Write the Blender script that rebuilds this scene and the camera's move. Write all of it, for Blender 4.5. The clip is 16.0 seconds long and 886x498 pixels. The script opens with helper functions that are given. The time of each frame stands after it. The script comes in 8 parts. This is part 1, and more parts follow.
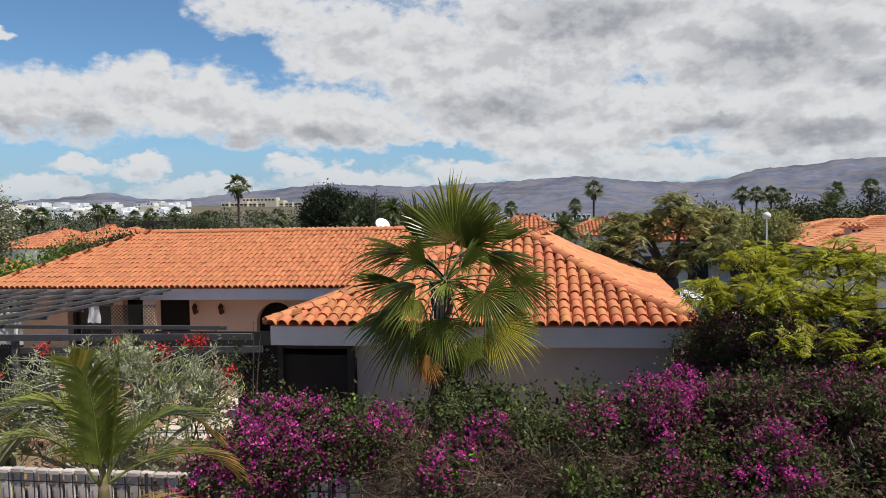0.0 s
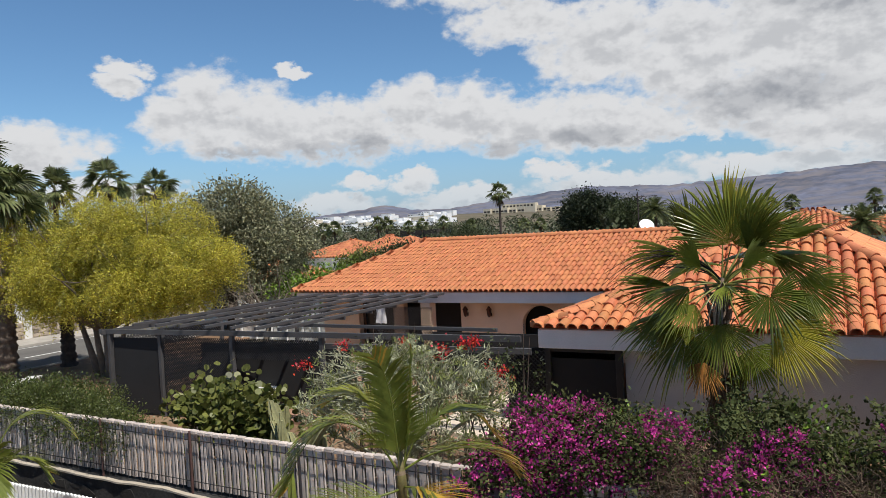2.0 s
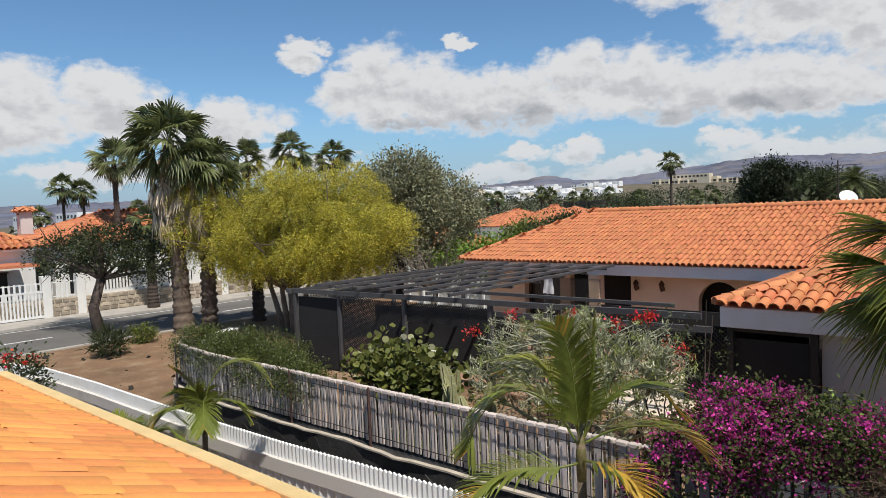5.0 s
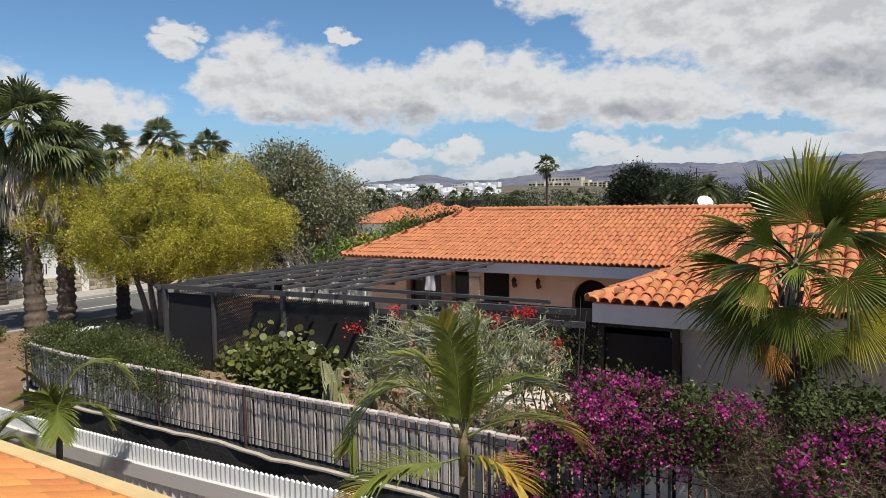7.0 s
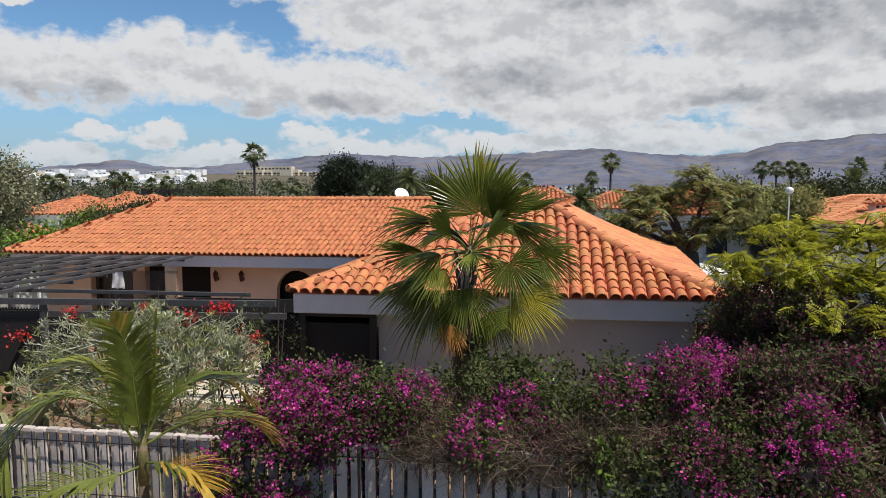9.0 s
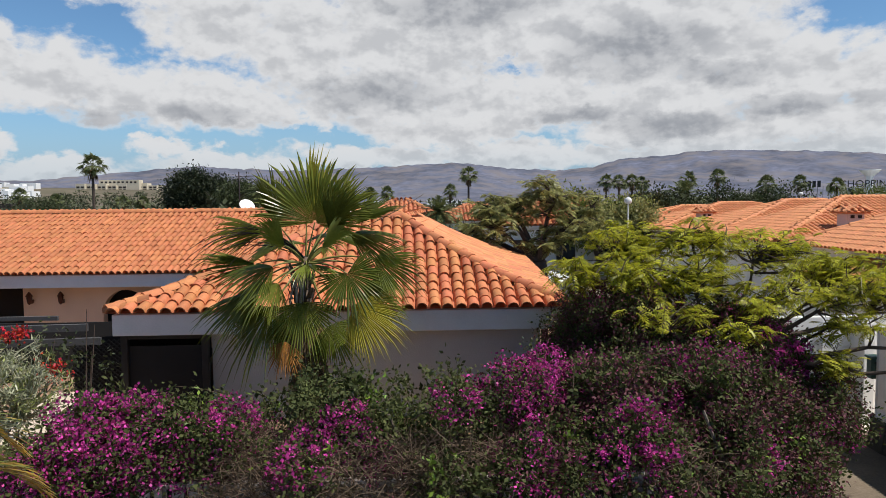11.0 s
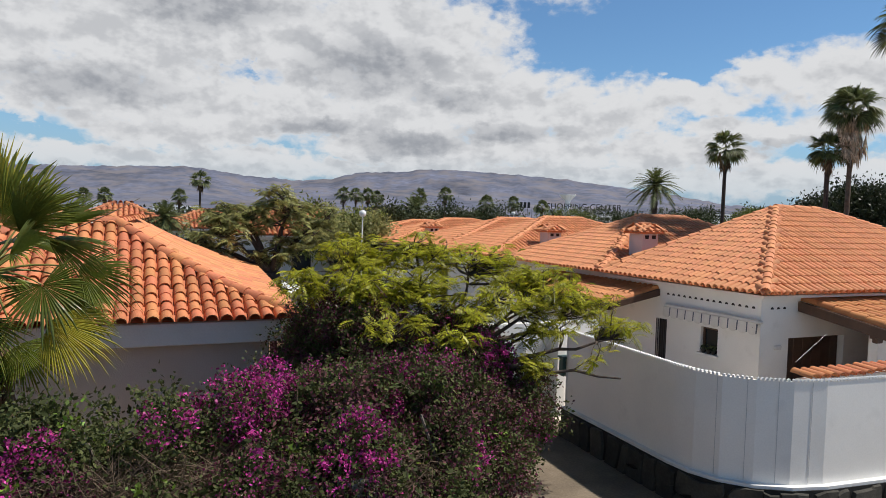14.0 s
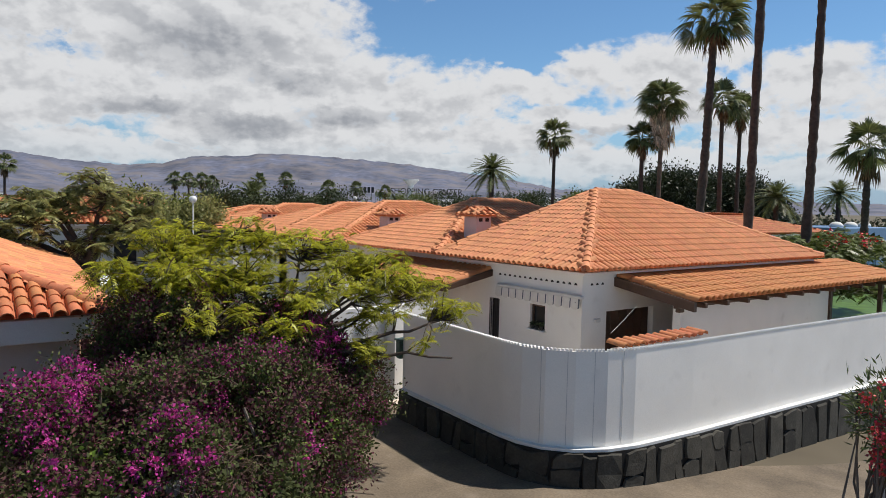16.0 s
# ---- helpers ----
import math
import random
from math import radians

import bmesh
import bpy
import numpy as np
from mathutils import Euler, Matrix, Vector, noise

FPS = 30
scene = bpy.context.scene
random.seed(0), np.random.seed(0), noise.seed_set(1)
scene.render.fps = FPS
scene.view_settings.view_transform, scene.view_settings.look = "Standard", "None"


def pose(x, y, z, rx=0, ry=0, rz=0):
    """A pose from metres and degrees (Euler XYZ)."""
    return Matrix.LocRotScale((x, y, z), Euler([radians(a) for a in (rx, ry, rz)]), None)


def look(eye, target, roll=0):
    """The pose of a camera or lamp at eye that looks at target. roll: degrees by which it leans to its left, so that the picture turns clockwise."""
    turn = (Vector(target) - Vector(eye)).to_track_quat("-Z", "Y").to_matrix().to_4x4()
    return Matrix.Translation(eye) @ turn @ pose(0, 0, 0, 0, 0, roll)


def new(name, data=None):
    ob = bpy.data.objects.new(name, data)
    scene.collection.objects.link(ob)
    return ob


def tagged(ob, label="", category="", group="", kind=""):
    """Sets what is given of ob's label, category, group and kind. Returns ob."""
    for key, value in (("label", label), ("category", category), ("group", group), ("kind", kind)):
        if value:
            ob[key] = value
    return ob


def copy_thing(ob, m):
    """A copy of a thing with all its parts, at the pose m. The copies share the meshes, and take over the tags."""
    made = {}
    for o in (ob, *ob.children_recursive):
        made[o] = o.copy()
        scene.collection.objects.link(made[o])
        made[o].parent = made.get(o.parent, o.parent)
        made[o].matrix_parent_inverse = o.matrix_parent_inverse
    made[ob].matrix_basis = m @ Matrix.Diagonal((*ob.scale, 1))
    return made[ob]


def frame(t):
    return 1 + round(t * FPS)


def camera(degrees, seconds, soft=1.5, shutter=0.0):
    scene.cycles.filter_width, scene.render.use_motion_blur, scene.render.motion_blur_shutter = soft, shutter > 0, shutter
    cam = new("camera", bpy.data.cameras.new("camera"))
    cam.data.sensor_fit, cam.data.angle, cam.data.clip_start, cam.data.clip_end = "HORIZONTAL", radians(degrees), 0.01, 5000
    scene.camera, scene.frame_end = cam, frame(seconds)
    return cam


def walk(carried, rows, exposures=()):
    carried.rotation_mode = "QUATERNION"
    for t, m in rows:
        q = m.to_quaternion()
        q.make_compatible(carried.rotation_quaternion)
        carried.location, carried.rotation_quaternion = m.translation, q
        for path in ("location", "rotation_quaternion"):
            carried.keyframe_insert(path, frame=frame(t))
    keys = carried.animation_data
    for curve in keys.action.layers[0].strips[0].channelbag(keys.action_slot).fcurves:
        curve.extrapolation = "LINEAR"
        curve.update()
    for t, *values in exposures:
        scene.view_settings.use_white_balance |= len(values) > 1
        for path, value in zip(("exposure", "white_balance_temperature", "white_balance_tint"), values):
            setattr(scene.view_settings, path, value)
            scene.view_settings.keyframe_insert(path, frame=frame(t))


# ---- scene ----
cam = camera(65.37, 16.0, soft=0.55)
PATH = [
    (0, (0.039, -0.155, 4.461), (-0.221, 1.826, 4.373), -0.9),
    (0.5, (0.006, -0.219, 4.481), (-0.396, 1.738, 4.393), -0.7),
    (1, (-0.029, -0.196, 4.438), (-0.69, 1.689, 4.335), -0.8),
    (1.5, (-0.038, -0.195, 4.451), (-0.891, 1.611, 4.35), -2.5),
    (2, (-0.063, -0.204, 4.475), (-1.023, 1.55, 4.422), -3.0),
    (2.5, (-0.13, -0.225, 4.484), (-1.189, 1.472, 4.468), -3.7),
    (3, (-0.237, -0.195, 4.469), (-1.388, 1.441, 4.428), -3.4),
    (3.5, (-0.264, -0.2, 4.454), (-1.455, 1.403, 4.347), -3.6),
    (4, (-0.251, -0.205, 4.45), (-1.594, 1.273, 4.333), -2.4),
    (6.5, (-0.369, -0.161, 4.436), (-1.659, 1.363, 4.317), -0.7),
    (7, (-0.371, -0.147, 4.416), (-1.437, 1.54, 4.282), -0.9),
    (7.5, (-0.359, -0.151, 4.428), (-1.223, 1.646, 4.274), -0.9),
    (8, (-0.277, -0.081, 4.428), (-0.97, 1.787, 4.249), -0.7),
    (8.5, (-0.185, -0.134, 4.441), (-0.657, 1.802, 4.267), -0.1),
    (9, (-0.138, -0.153, 4.444), (-0.437, 1.817, 4.273), -0.2),
    (11.5, (0.229, 0.44, 4.328), (0.489, 2.419, 4.2), -0.7),
    (12, (0.214, 0.441, 4.325), (0.664, 2.384, 4.184), -0.9),
    (12.5, (0.192, 0.444, 4.327), (0.717, 2.368, 4.17), -0.5),
    (13, (0.163, 0.389, 4.338), (0.863, 2.256, 4.179), 0.5),
    (13.5, (0.201, 0.372, 4.346), (1.02, 2.191, 4.196), 0.7),
    (14, (0.312, 0.378, 4.35), (1.131, 2.2, 4.255), 1.7),
    (14.5, (0.422, 0.375, 4.337), (1.354, 2.142, 4.25), 1.0),
    (15, (0.484, 0.399, 4.327), (1.5, 2.117, 4.212), 1.1),
    (15.5, (0.561, 0.389, 4.326), (1.67, 2.049, 4.204), 1.6),
    (16, (0.549, 0.359, 4.336), (1.751, 1.952, 4.209), 1.2),
]
walk(cam, [(t, look(eye, target, roll)) for t, eye, target, roll in PATH])

# ---- sky, sun ----
SUN_AZ, SUN_EL = 113.0, 60.0  # degrees clockwise from +y, and up
world = bpy.data.worlds.new("world")
scene.world = world
world.use_nodes = True
wt = world.node_tree
wt.nodes.clear()


def wnode(kind, **values):
    n = wt.nodes.new(kind)
    for key, v in values.items():
        n.inputs[key].default_value = v
    return n


def wmath(op, a, b=None, c=None):
    n = wt.nodes.new("ShaderNodeMath")
    n.operation = op
    for i, v in enumerate((a, b, c)):
        if v is None:
            continue
        if isinstance(v, (int, float)):
            n.inputs[i].default_value = v
        else:
            wt.links.new(v, n.inputs[i])
    return n.outputs[0]


def wramp(value, lo, hi, to0=0.0, to1=1.0, smooth=True):
    n = wt.nodes.new("ShaderNodeMapRange")
    n.interpolation_type = "SMOOTHSTEP" if smooth else "LINEAR"
    n.inputs["From Min"].default_value, n.inputs["From Max"].default_value = lo, hi
    n.inputs["To Min"].default_value, n.inputs["To Max"].default_value = to0, to1
    wt.links.new(value, n.inputs["Value"])
    return n.outputs["Result"]


def wvec(op, a, b):
    n = wt.nodes.new("ShaderNodeVectorMath")
    n.operation = op
    for i, v in enumerate((a, b)):
        if isinstance(v, tuple):
            n.inputs[i].default_value = v
        else:
            wt.links.new(v, n.inputs[i])
    return n.outputs["Value"] if op == "DOT_PRODUCT" else n.outputs["Vector"]


sky = wt.nodes.new("ShaderNodeTexSky")
sky.sky_type = "NISHITA"
sky.sun_disc = False
sky.sun_elevation, sky.sun_rotation = radians(SUN_EL), radians(SUN_AZ)
sky.air_density, sky.dust_density, sky.ozone_density = 1.0, 0.0, 5.0
way = wt.nodes.new("ShaderNodeTexCoord").outputs["Generated"]
split = wt.nodes.new("ShaderNodeSeparateXYZ")
wt.links.new(way, split.inputs[0])
up = split.outputs["Z"]


def toward(az, el):
    a, e = radians(az), radians(el)
    return (math.sin(a) * math.cos(e), math.cos(a) * math.cos(e), math.sin(e))


az_deg = wmath("MULTIPLY", wmath("ARCTAN2", split.outputs["X"], split.outputs["Y"]), 57.2958)
el_deg = wmath("MULTIPLY", wmath("ARCSINE", up), 57.2958)
dome = wt.nodes.new("ShaderNodeCombineXYZ")
wt.links.new(az_deg, dome.inputs[0])
wt.links.new(el_deg, dome.inputs[1])
sky_at = dome.outputs[0]  # azimuth and elevation in degrees


def sky_noise(scale, detail, rough, at, seed=3.7, stretch=1.5, color=False):
    n = wt.nodes.new("ShaderNodeTexNoise")
    n.inputs["Scale"].default_value, n.inputs["Detail"].default_value, n.inputs["Roughness"].default_value = scale, detail, rough
    wt.links.new(wvec("MULTIPLY", wvec("ADD", at, (0.0, 0.0, seed)), (1.0, stretch, 1.0)), n.inputs["Vector"])
    return n.outputs["Color"] if color else n.outputs["Fac"]


def puff(at, az, el, wide, high):
    """1 in the middle of a cloud, 0 at its rim, less outside."""
    d = wvec("MULTIPLY", wvec("SUBTRACT", at, (az, el, 0.0)), (1.0 / wide, 1.0 / high, 0.0))
    return wmath("SUBTRACT", 1.0, wvec("DOT_PRODUCT", d, d))


def most(values):
    top = values[0]
    for v in values[1:]:
        top = wmath("MAXIMUM", top, v)
    return top


CLOUDS = [(-49.5, 9.2, 2.8, 2.0), (-46.5, 10.0, 3.4, 3.2), (-43, 9.3, 4, 2.9), (-38.5, 8.8, 4.5, 2.5), (-34.5, 8.6, 3.5, 2.4), (-31, 9.7, 3.2, 2.9), (-26.5, 9.3, 3.8, 2.8), (-22.5, 8.4, 4, 2.4), (-17.5, 8.2, 5, 2.5), (-13, 7.6, 4.5, 1.9), (-10, 7.2, 2.2, 1.2),
          (-52.2, 13.3, 1.9, 0.8), (-52.8, 11.9, 1.8, 0.8), (-40.4, 13.2, 1.3, 0.6), (-67, 8.4, 4, 2.5), (-74, 8, 5, 3.2), (-58.5, 7.4, 4, 1.8), (-63.5, 7.0, 3, 1.3),
          (-15, 14.2, 5.5, 3.2), (-9, 12.5, 6.5, 4.2), (-21, 16.2, 6, 1.8), (0, 13, 9, 5.8), (8, 14.5, 9, 6), (17, 13.5, 9, 6), (24, 12.5, 6, 4.6), (-24, 22, 12, 4), (0, 24, 26, 7), (27, 22, 12, 5),
          (-3, 8.4, 7, 2.8), (5, 8, 7, 2.6), (13, 8.4, 7, 2.6), (21, 7.6, 7, 2.8), (29, 8.6, 6, 3.4), (34.5, 8.5, 5, 2.8), (39.5, 9.0, 4, 2.2), (3, 5.8, 6, 1.4), (18, 5.4, 6, 1.2), (25, 5, 9, 1.5), (34, 5.5, 7, 1.3), (43, 5.6, 6, 1.5),
          (45, 9.6, 3.5, 1.4), (49, 11, 3.5, 1.9), (54, 10.6, 4.5, 2.4), (58.5, 11.6, 2.5, 1.1), (55, 7.5, 6, 1.7), (65, 9.3, 5, 2.3), (64, 6, 8, 1.7), (73, 8, 6, 4), (48, 7, 5, 1.3),
          (-37, 2.6, 4, 1.0), (-35.2, 4.5, 2.2, 0.6), (-30.8, 4.2, 1.9, 0.8), (-27, 2.6, 5, 1.0), (-19.2, 4.2, 2.1, 0.7), (-14, 3.0, 6, 1.0), (-3, 3.8, 8, 1.1), (8, 3.8, 8, 1.3), (20, 3.6, 10, 1.1), (35, 3.6, 12, 1.1), (52, 3.5, 12, 1.5), (66, 3, 10, 1.3), (-55, 4, 6, 0.8), (-68, 3.5, 6, 0.9)]
GAPS = [(7.6, 11.1, 1.2, 0.8), (43.0, 11.9, 3.0, 0.9), (-7.5, 5.5, 3.5, 0.5)]
SHADED = [(-3, 8.8, 7, 1.8), (17.7, 12.0, 7, 2.8), (14, 6.9, 5, 1.1), (21, 5.8, 6.5, 1.1), (-16, 7.0, 4, 1.2), (-24, 6.4, 5, 1.1), (29, 6.8, 6, 1.2), (-36, 6.8, 6, 1.1), (-44, 7.0, 4, 1.0), (4, 15.5, 9, 2.2), (24, 9.6, 5, 1.3), (52, 5.8, 8, 1.0)]


def cover_at(shift, fine):
    """How deep in cloud the sky is, shift degrees above each place."""
    at = wvec("ADD", sky_at, (0.0, shift, 0.0))
    bent = wvec("ADD", at, wvec("MULTIPLY", wvec("SUBTRACT", sky_noise(0.22, 3.0, 0.55, at, color=True), (0.5, 0.5, 0.5)), (5.0, 2.6, 0.0)))
    bent = wvec("ADD", bent, wvec("MULTIPLY", wvec("SUBTRACT", sky_noise(0.75, 4.0, 0.6, at, 6.3, color=True), (0.5, 0.5, 0.5)), (2.6, 1.7, 0.0)))
    lump = wmath("MULTIPLY", wmath("SUBTRACT", sky_noise(0.42, fine, 0.57, at), 0.5), 2.5)
    roll = wmath("MULTIPLY", wmath("SUBTRACT", 0.22, wmath("ABSOLUTE", wmath("SUBTRACT", sky_noise(0.9, 3.0, 0.5, at, 9.1), 0.5))), 0.9)
    whole = wmath("ADD", most([puff(bent, *c) for c in CLOUDS]), wmath("ADD", lump, roll))
    hole = wramp(wmath("SUBTRACT", most([puff(bent, *g) for g in GAPS]), lump), -0.6, 1.0)
    return wmath("SUBTRACT", whole, wmath("MULTIPLY", hole, 0.65)), bent


cover, bent_sky = cover_at(0.0, 10.0)
above, _ = cover_at(1.15, 3.0)
dense = wramp(cover, -0.42, 0.62)
inside = wmath("MULTIPLY", wramp(above, 0.05, 1.0), wramp(cover, 0.1, 0.9))
mottle = wramp(wmath("SUBTRACT", sky_noise(0.33, 6.0, 0.55, sky_at, 5.2), sky_noise(0.33, 6.0, 0.55, wvec("ADD", sky_at, (0.4, 0.8, 0.0)), 5.2)), -0.14, 0.14, 1.0, 0.0)
under = wmath("MULTIPLY", wmath("MAXIMUM", most([puff(bent_sky, *g) for g in SHADED]), 0.0), 0.55)
grey = wmath("MINIMUM", wmath("ADD", wmath("MULTIPLY", inside, wmath("ADD", 0.0, wmath("MULTIPLY", mottle, 0.46))), wmath("MULTIPLY", under, wramp(cover, 0.0, 0.5))), 1.0)
tone = wt.nodes.new("ShaderNodeMix")
tone.data_type = "RGBA"
tone.inputs["A"].default_value = (9.9, 10.0, 10.2, 1)
tone.inputs["B"].default_value = (4.5, 4.75, 5.25, 1)
wt.links.new(grey, tone.inputs["Factor"])
deep = wt.nodes.new("ShaderNodeMix")
deep.data_type, deep.blend_type = "RGBA", "MULTIPLY"
deep.inputs["Factor"].default_value = 1.0
zenith = wt.nodes.new("ShaderNodeMix")
zenith.data_type = "RGBA"
zenith.inputs["A"].default_value, zenith.inputs["B"].default_value = (1.22, 1.46, 1.55, 1), (0.55, 0.58, 0.56, 1)
wt.links.new(wramp(up, 0.38, 0.75), zenith.inputs["Factor"])
wt.links.new(zenith.outputs["Result"], deep.inputs["B"])
wt.links.new(sky.outputs[0], deep.inputs["A"])
haze = wt.nodes.new("ShaderNodeMix")
haze.data_type = "RGBA"
haze.inputs["B"].default_value = (3.7, 5.25, 7.4, 1)
wt.links.new(deep.outputs["Result"], haze.inputs["A"])
wt.links.new(wramp(up, 0.0, 0.15, 0.85, 0.0), haze.inputs["Factor"])
mixed = wt.nodes.new("ShaderNodeMix")
mixed.data_type = "RGBA"
wt.links.new(wmath("MULTIPLY", dense, wramp(up, 0.0, 0.10, 0.55, 1.0)), mixed.inputs["Factor"])
wt.links.new(haze.outputs["Result"], mixed.inputs["A"])
wt.links.new(tone.outputs["Result"], mixed.inputs["B"])
background = wnode("ShaderNodeBackground", Strength=0.072)
wt.links.new(mixed.outputs["Result"], background.inputs["Color"])
wt.links.new(background.outputs[0], wt.nodes.new("ShaderNodeOutputWorld").inputs["Surface"])

sun = new("sun", bpy.data.lights.new("sun", "SUN"))
sun.data.energy, sun.data.angle, sun.data.color = 4.8, radians(0.6), (1.0, 0.95, 0.87)
sun.matrix_world = look(tuple(60 * v for v in toward(SUN_AZ, SUN_EL)), (0, 0, 0))


# ---- materials ----
def mat(name, color, rough=0.7, vary=0.12, scale=6.0, fine=60.0, bump=0.15, spread="", hue=0.0, metal=0.0, stain=None, stain_at=(0.55, 0.72), leaf=0.0, coat=0.0, spec=0.5):
    """A surface with stains at one scale, grain at another and fine relief. spread: "object" or "island" varies it piece by piece;
    leaf: how much light comes through."""
    m = bpy.data.materials.new(name)
    m.use_nodes = True
    nt = m.node_tree
    bsdf = nt.nodes["Principled BSDF"]
    bsdf.inputs["Roughness"].default_value = rough
    bsdf.inputs["Metallic"].default_value = metal
    bsdf.inputs["Specular IOR Level"].default_value = spec
    if coat:
        bsdf.inputs["Coat Weight"].default_value = coat
    where = nt.nodes.new("ShaderNodeTexCoord").outputs["Object"]
    if spread != "object":
        where = nt.nodes.new("ShaderNodeNewGeometry").outputs["Position"]

    def noise_of(s, detail):
        n = nt.nodes.new("ShaderNodeTexNoise")
        n.inputs["Scale"].default_value, n.inputs["Detail"].default_value = s, detail
        nt.links.new(where, n.inputs["Vector"])
        return n.outputs["Fac"]

    def ranged(v, a, b, lo, hi):
        n = nt.nodes.new("ShaderNodeMapRange")
        for key, x in (("From Min", a), ("From Max", b), ("To Min", lo), ("To Max", hi)):
            n.inputs[key].default_value = x
        nt.links.new(v, n.inputs["Value"])
        return n.outputs["Result"]

    big, small = noise_of(scale, 4.0), noise_of(fine, 3.0)
    hsv = nt.nodes.new("ShaderNodeHueSaturation")
    hsv.inputs["Color"].default_value = (*color, 1)
    add = nt.nodes.new("ShaderNodeMath")
    nt.links.new(ranged(big, 0.3, 0.7, 1 - vary, 1 + vary), add.inputs[0])
    nt.links.new(ranged(small, 0.3, 0.7, 1 - vary * 0.6, 1 + vary * 0.6), add.inputs[1])
    add.operation = "MULTIPLY"
    value = add.outputs[0]
    if spread:
        rnd = nt.nodes.new("ShaderNodeObjectInfo").outputs["Random"] if spread == "object" else nt.nodes.new("ShaderNodeNewGeometry").outputs["Random Per Island"]
        mul = nt.nodes.new("ShaderNodeMath")
        mul.operation = "MULTIPLY"
        nt.links.new(value, mul.inputs[0])
        nt.links.new(ranged(rnd, 0, 1, 1 - 1.6 * vary, 1 + 1.6 * vary), mul.inputs[1])
        value = mul.outputs[0]
        if hue:
            wn = nt.nodes.new("ShaderNodeTexWhiteNoise")
            wn.noise_dimensions = "1D"
            nt.links.new(rnd, wn.inputs["W"])
            nt.links.new(ranged(wn.outputs["Value"], 0, 1, 0.5 - hue, 0.5 + hue), hsv.inputs["Hue"])
    nt.links.new(value, hsv.inputs["Value"])
    out = hsv.outputs[0]
    if stain:
        mx = nt.nodes.new("ShaderNodeMix")
        mx.data_type = "RGBA"
        mx.inputs["B"].default_value = (*stain, 1)
        nt.links.new(out, mx.inputs["A"])
        nt.links.new(ranged(noise_of(scale * 2.3, 7.0), *stain_at, 0, 0.85), mx.inputs["Factor"])
        out = mx.outputs["Result"]
    nt.links.new(out, bsdf.inputs["Base Color"])
    if bump:
        b = nt.nodes.new("ShaderNodeBump")
        b.inputs["Strength"].default_value, b.inputs["Distance"].default_value = bump, 0.01
        nt.links.new(small, b.inputs["Height"])
        nt.links.new(b.outputs[0], bsdf.inputs["Normal"])
    if leaf:
        tr = nt.nodes.new("ShaderNodeBsdfTranslucent")
        nt.links.new(out, tr.inputs["Color"])
        ms = nt.nodes.new("ShaderNodeMixShader")
        ms.inputs[0].default_value = leaf
        nt.links.new(bsdf.outputs[0], ms.inputs[1])
        nt.links.new(tr.outputs[0], ms.inputs[2])
        nt.links.new(ms.outputs[0], nt.nodes["Material Output"].inputs["Surface"])
    return m


M = {}
# "slope" is the wing tile lightened for the sun on that side
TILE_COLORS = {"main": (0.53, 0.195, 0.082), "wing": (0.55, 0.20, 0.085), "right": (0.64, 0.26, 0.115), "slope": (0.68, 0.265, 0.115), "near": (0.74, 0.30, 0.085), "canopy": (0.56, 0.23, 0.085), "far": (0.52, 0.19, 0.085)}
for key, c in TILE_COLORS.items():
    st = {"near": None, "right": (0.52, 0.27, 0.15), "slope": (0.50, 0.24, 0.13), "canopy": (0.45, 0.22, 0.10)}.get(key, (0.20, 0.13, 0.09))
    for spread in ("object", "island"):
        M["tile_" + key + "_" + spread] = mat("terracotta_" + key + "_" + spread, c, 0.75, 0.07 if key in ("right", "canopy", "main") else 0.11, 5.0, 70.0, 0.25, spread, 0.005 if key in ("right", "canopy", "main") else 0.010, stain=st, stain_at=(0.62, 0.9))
M["tall_wall"] = mat("tall_white_render", (0.91, 0.875, 0.82), 0.85, 0.05, 0.8, 45.0, 0.08, stain=(0.66, 0.63, 0.58), stain_at=(0.6, 0.95))
M["white_wall"] = mat("white_render", (0.76, 0.75, 0.72), 0.85, 0.04, 1.2, 45.0, 0.35, stain=(0.55, 0.53, 0.49), stain_at=(0.62, 0.95))
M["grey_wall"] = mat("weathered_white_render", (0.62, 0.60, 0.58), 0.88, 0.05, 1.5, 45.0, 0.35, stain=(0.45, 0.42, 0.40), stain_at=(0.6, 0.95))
M["ochre_wall"] = mat("ochre_render", (0.84, 0.63, 0.45), 0.85, 0.05, 1.5, 50.0, 0.3)
M["fascia"] = mat("painted_fascia", (0.86, 0.84, 0.81), 0.7, 0.05, 2.0, 40.0, 0.15)
M["black_wood"] = mat("black_stained_timber", (0.018, 0.017, 0.018), 0.55, 0.2, 3.0, 50.0, 0.3)
M["beam"] = mat("dark_grey_beam", (0.07, 0.068, 0.07), 0.5, 0.2, 3.0, 40.0, 0.3)
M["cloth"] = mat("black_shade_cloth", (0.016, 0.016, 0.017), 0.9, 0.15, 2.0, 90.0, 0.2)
M["brown_wood"] = mat("dark_brown_timber", (0.075, 0.038, 0.022), 0.55, 0.2, 4.0, 50.0, 0.3)
M["fence_board"] = mat("weathered_grey_board", (0.60, 0.52, 0.47), 0.85, 0.16, 3.0, 40.0, 0.35, "object", stain=(0.28, 0.24, 0.22), stain_at=(0.55, 0.9))
M["iron"] = mat("dark_iron", (0.035, 0.03, 0.032), 0.6, 0.2, 8.0, 60.0, 0.2)
M["rust"] = mat("rusty_red_iron", (0.10, 0.05, 0.042), 0.75, 0.25, 8.0, 60.0, 0.3)
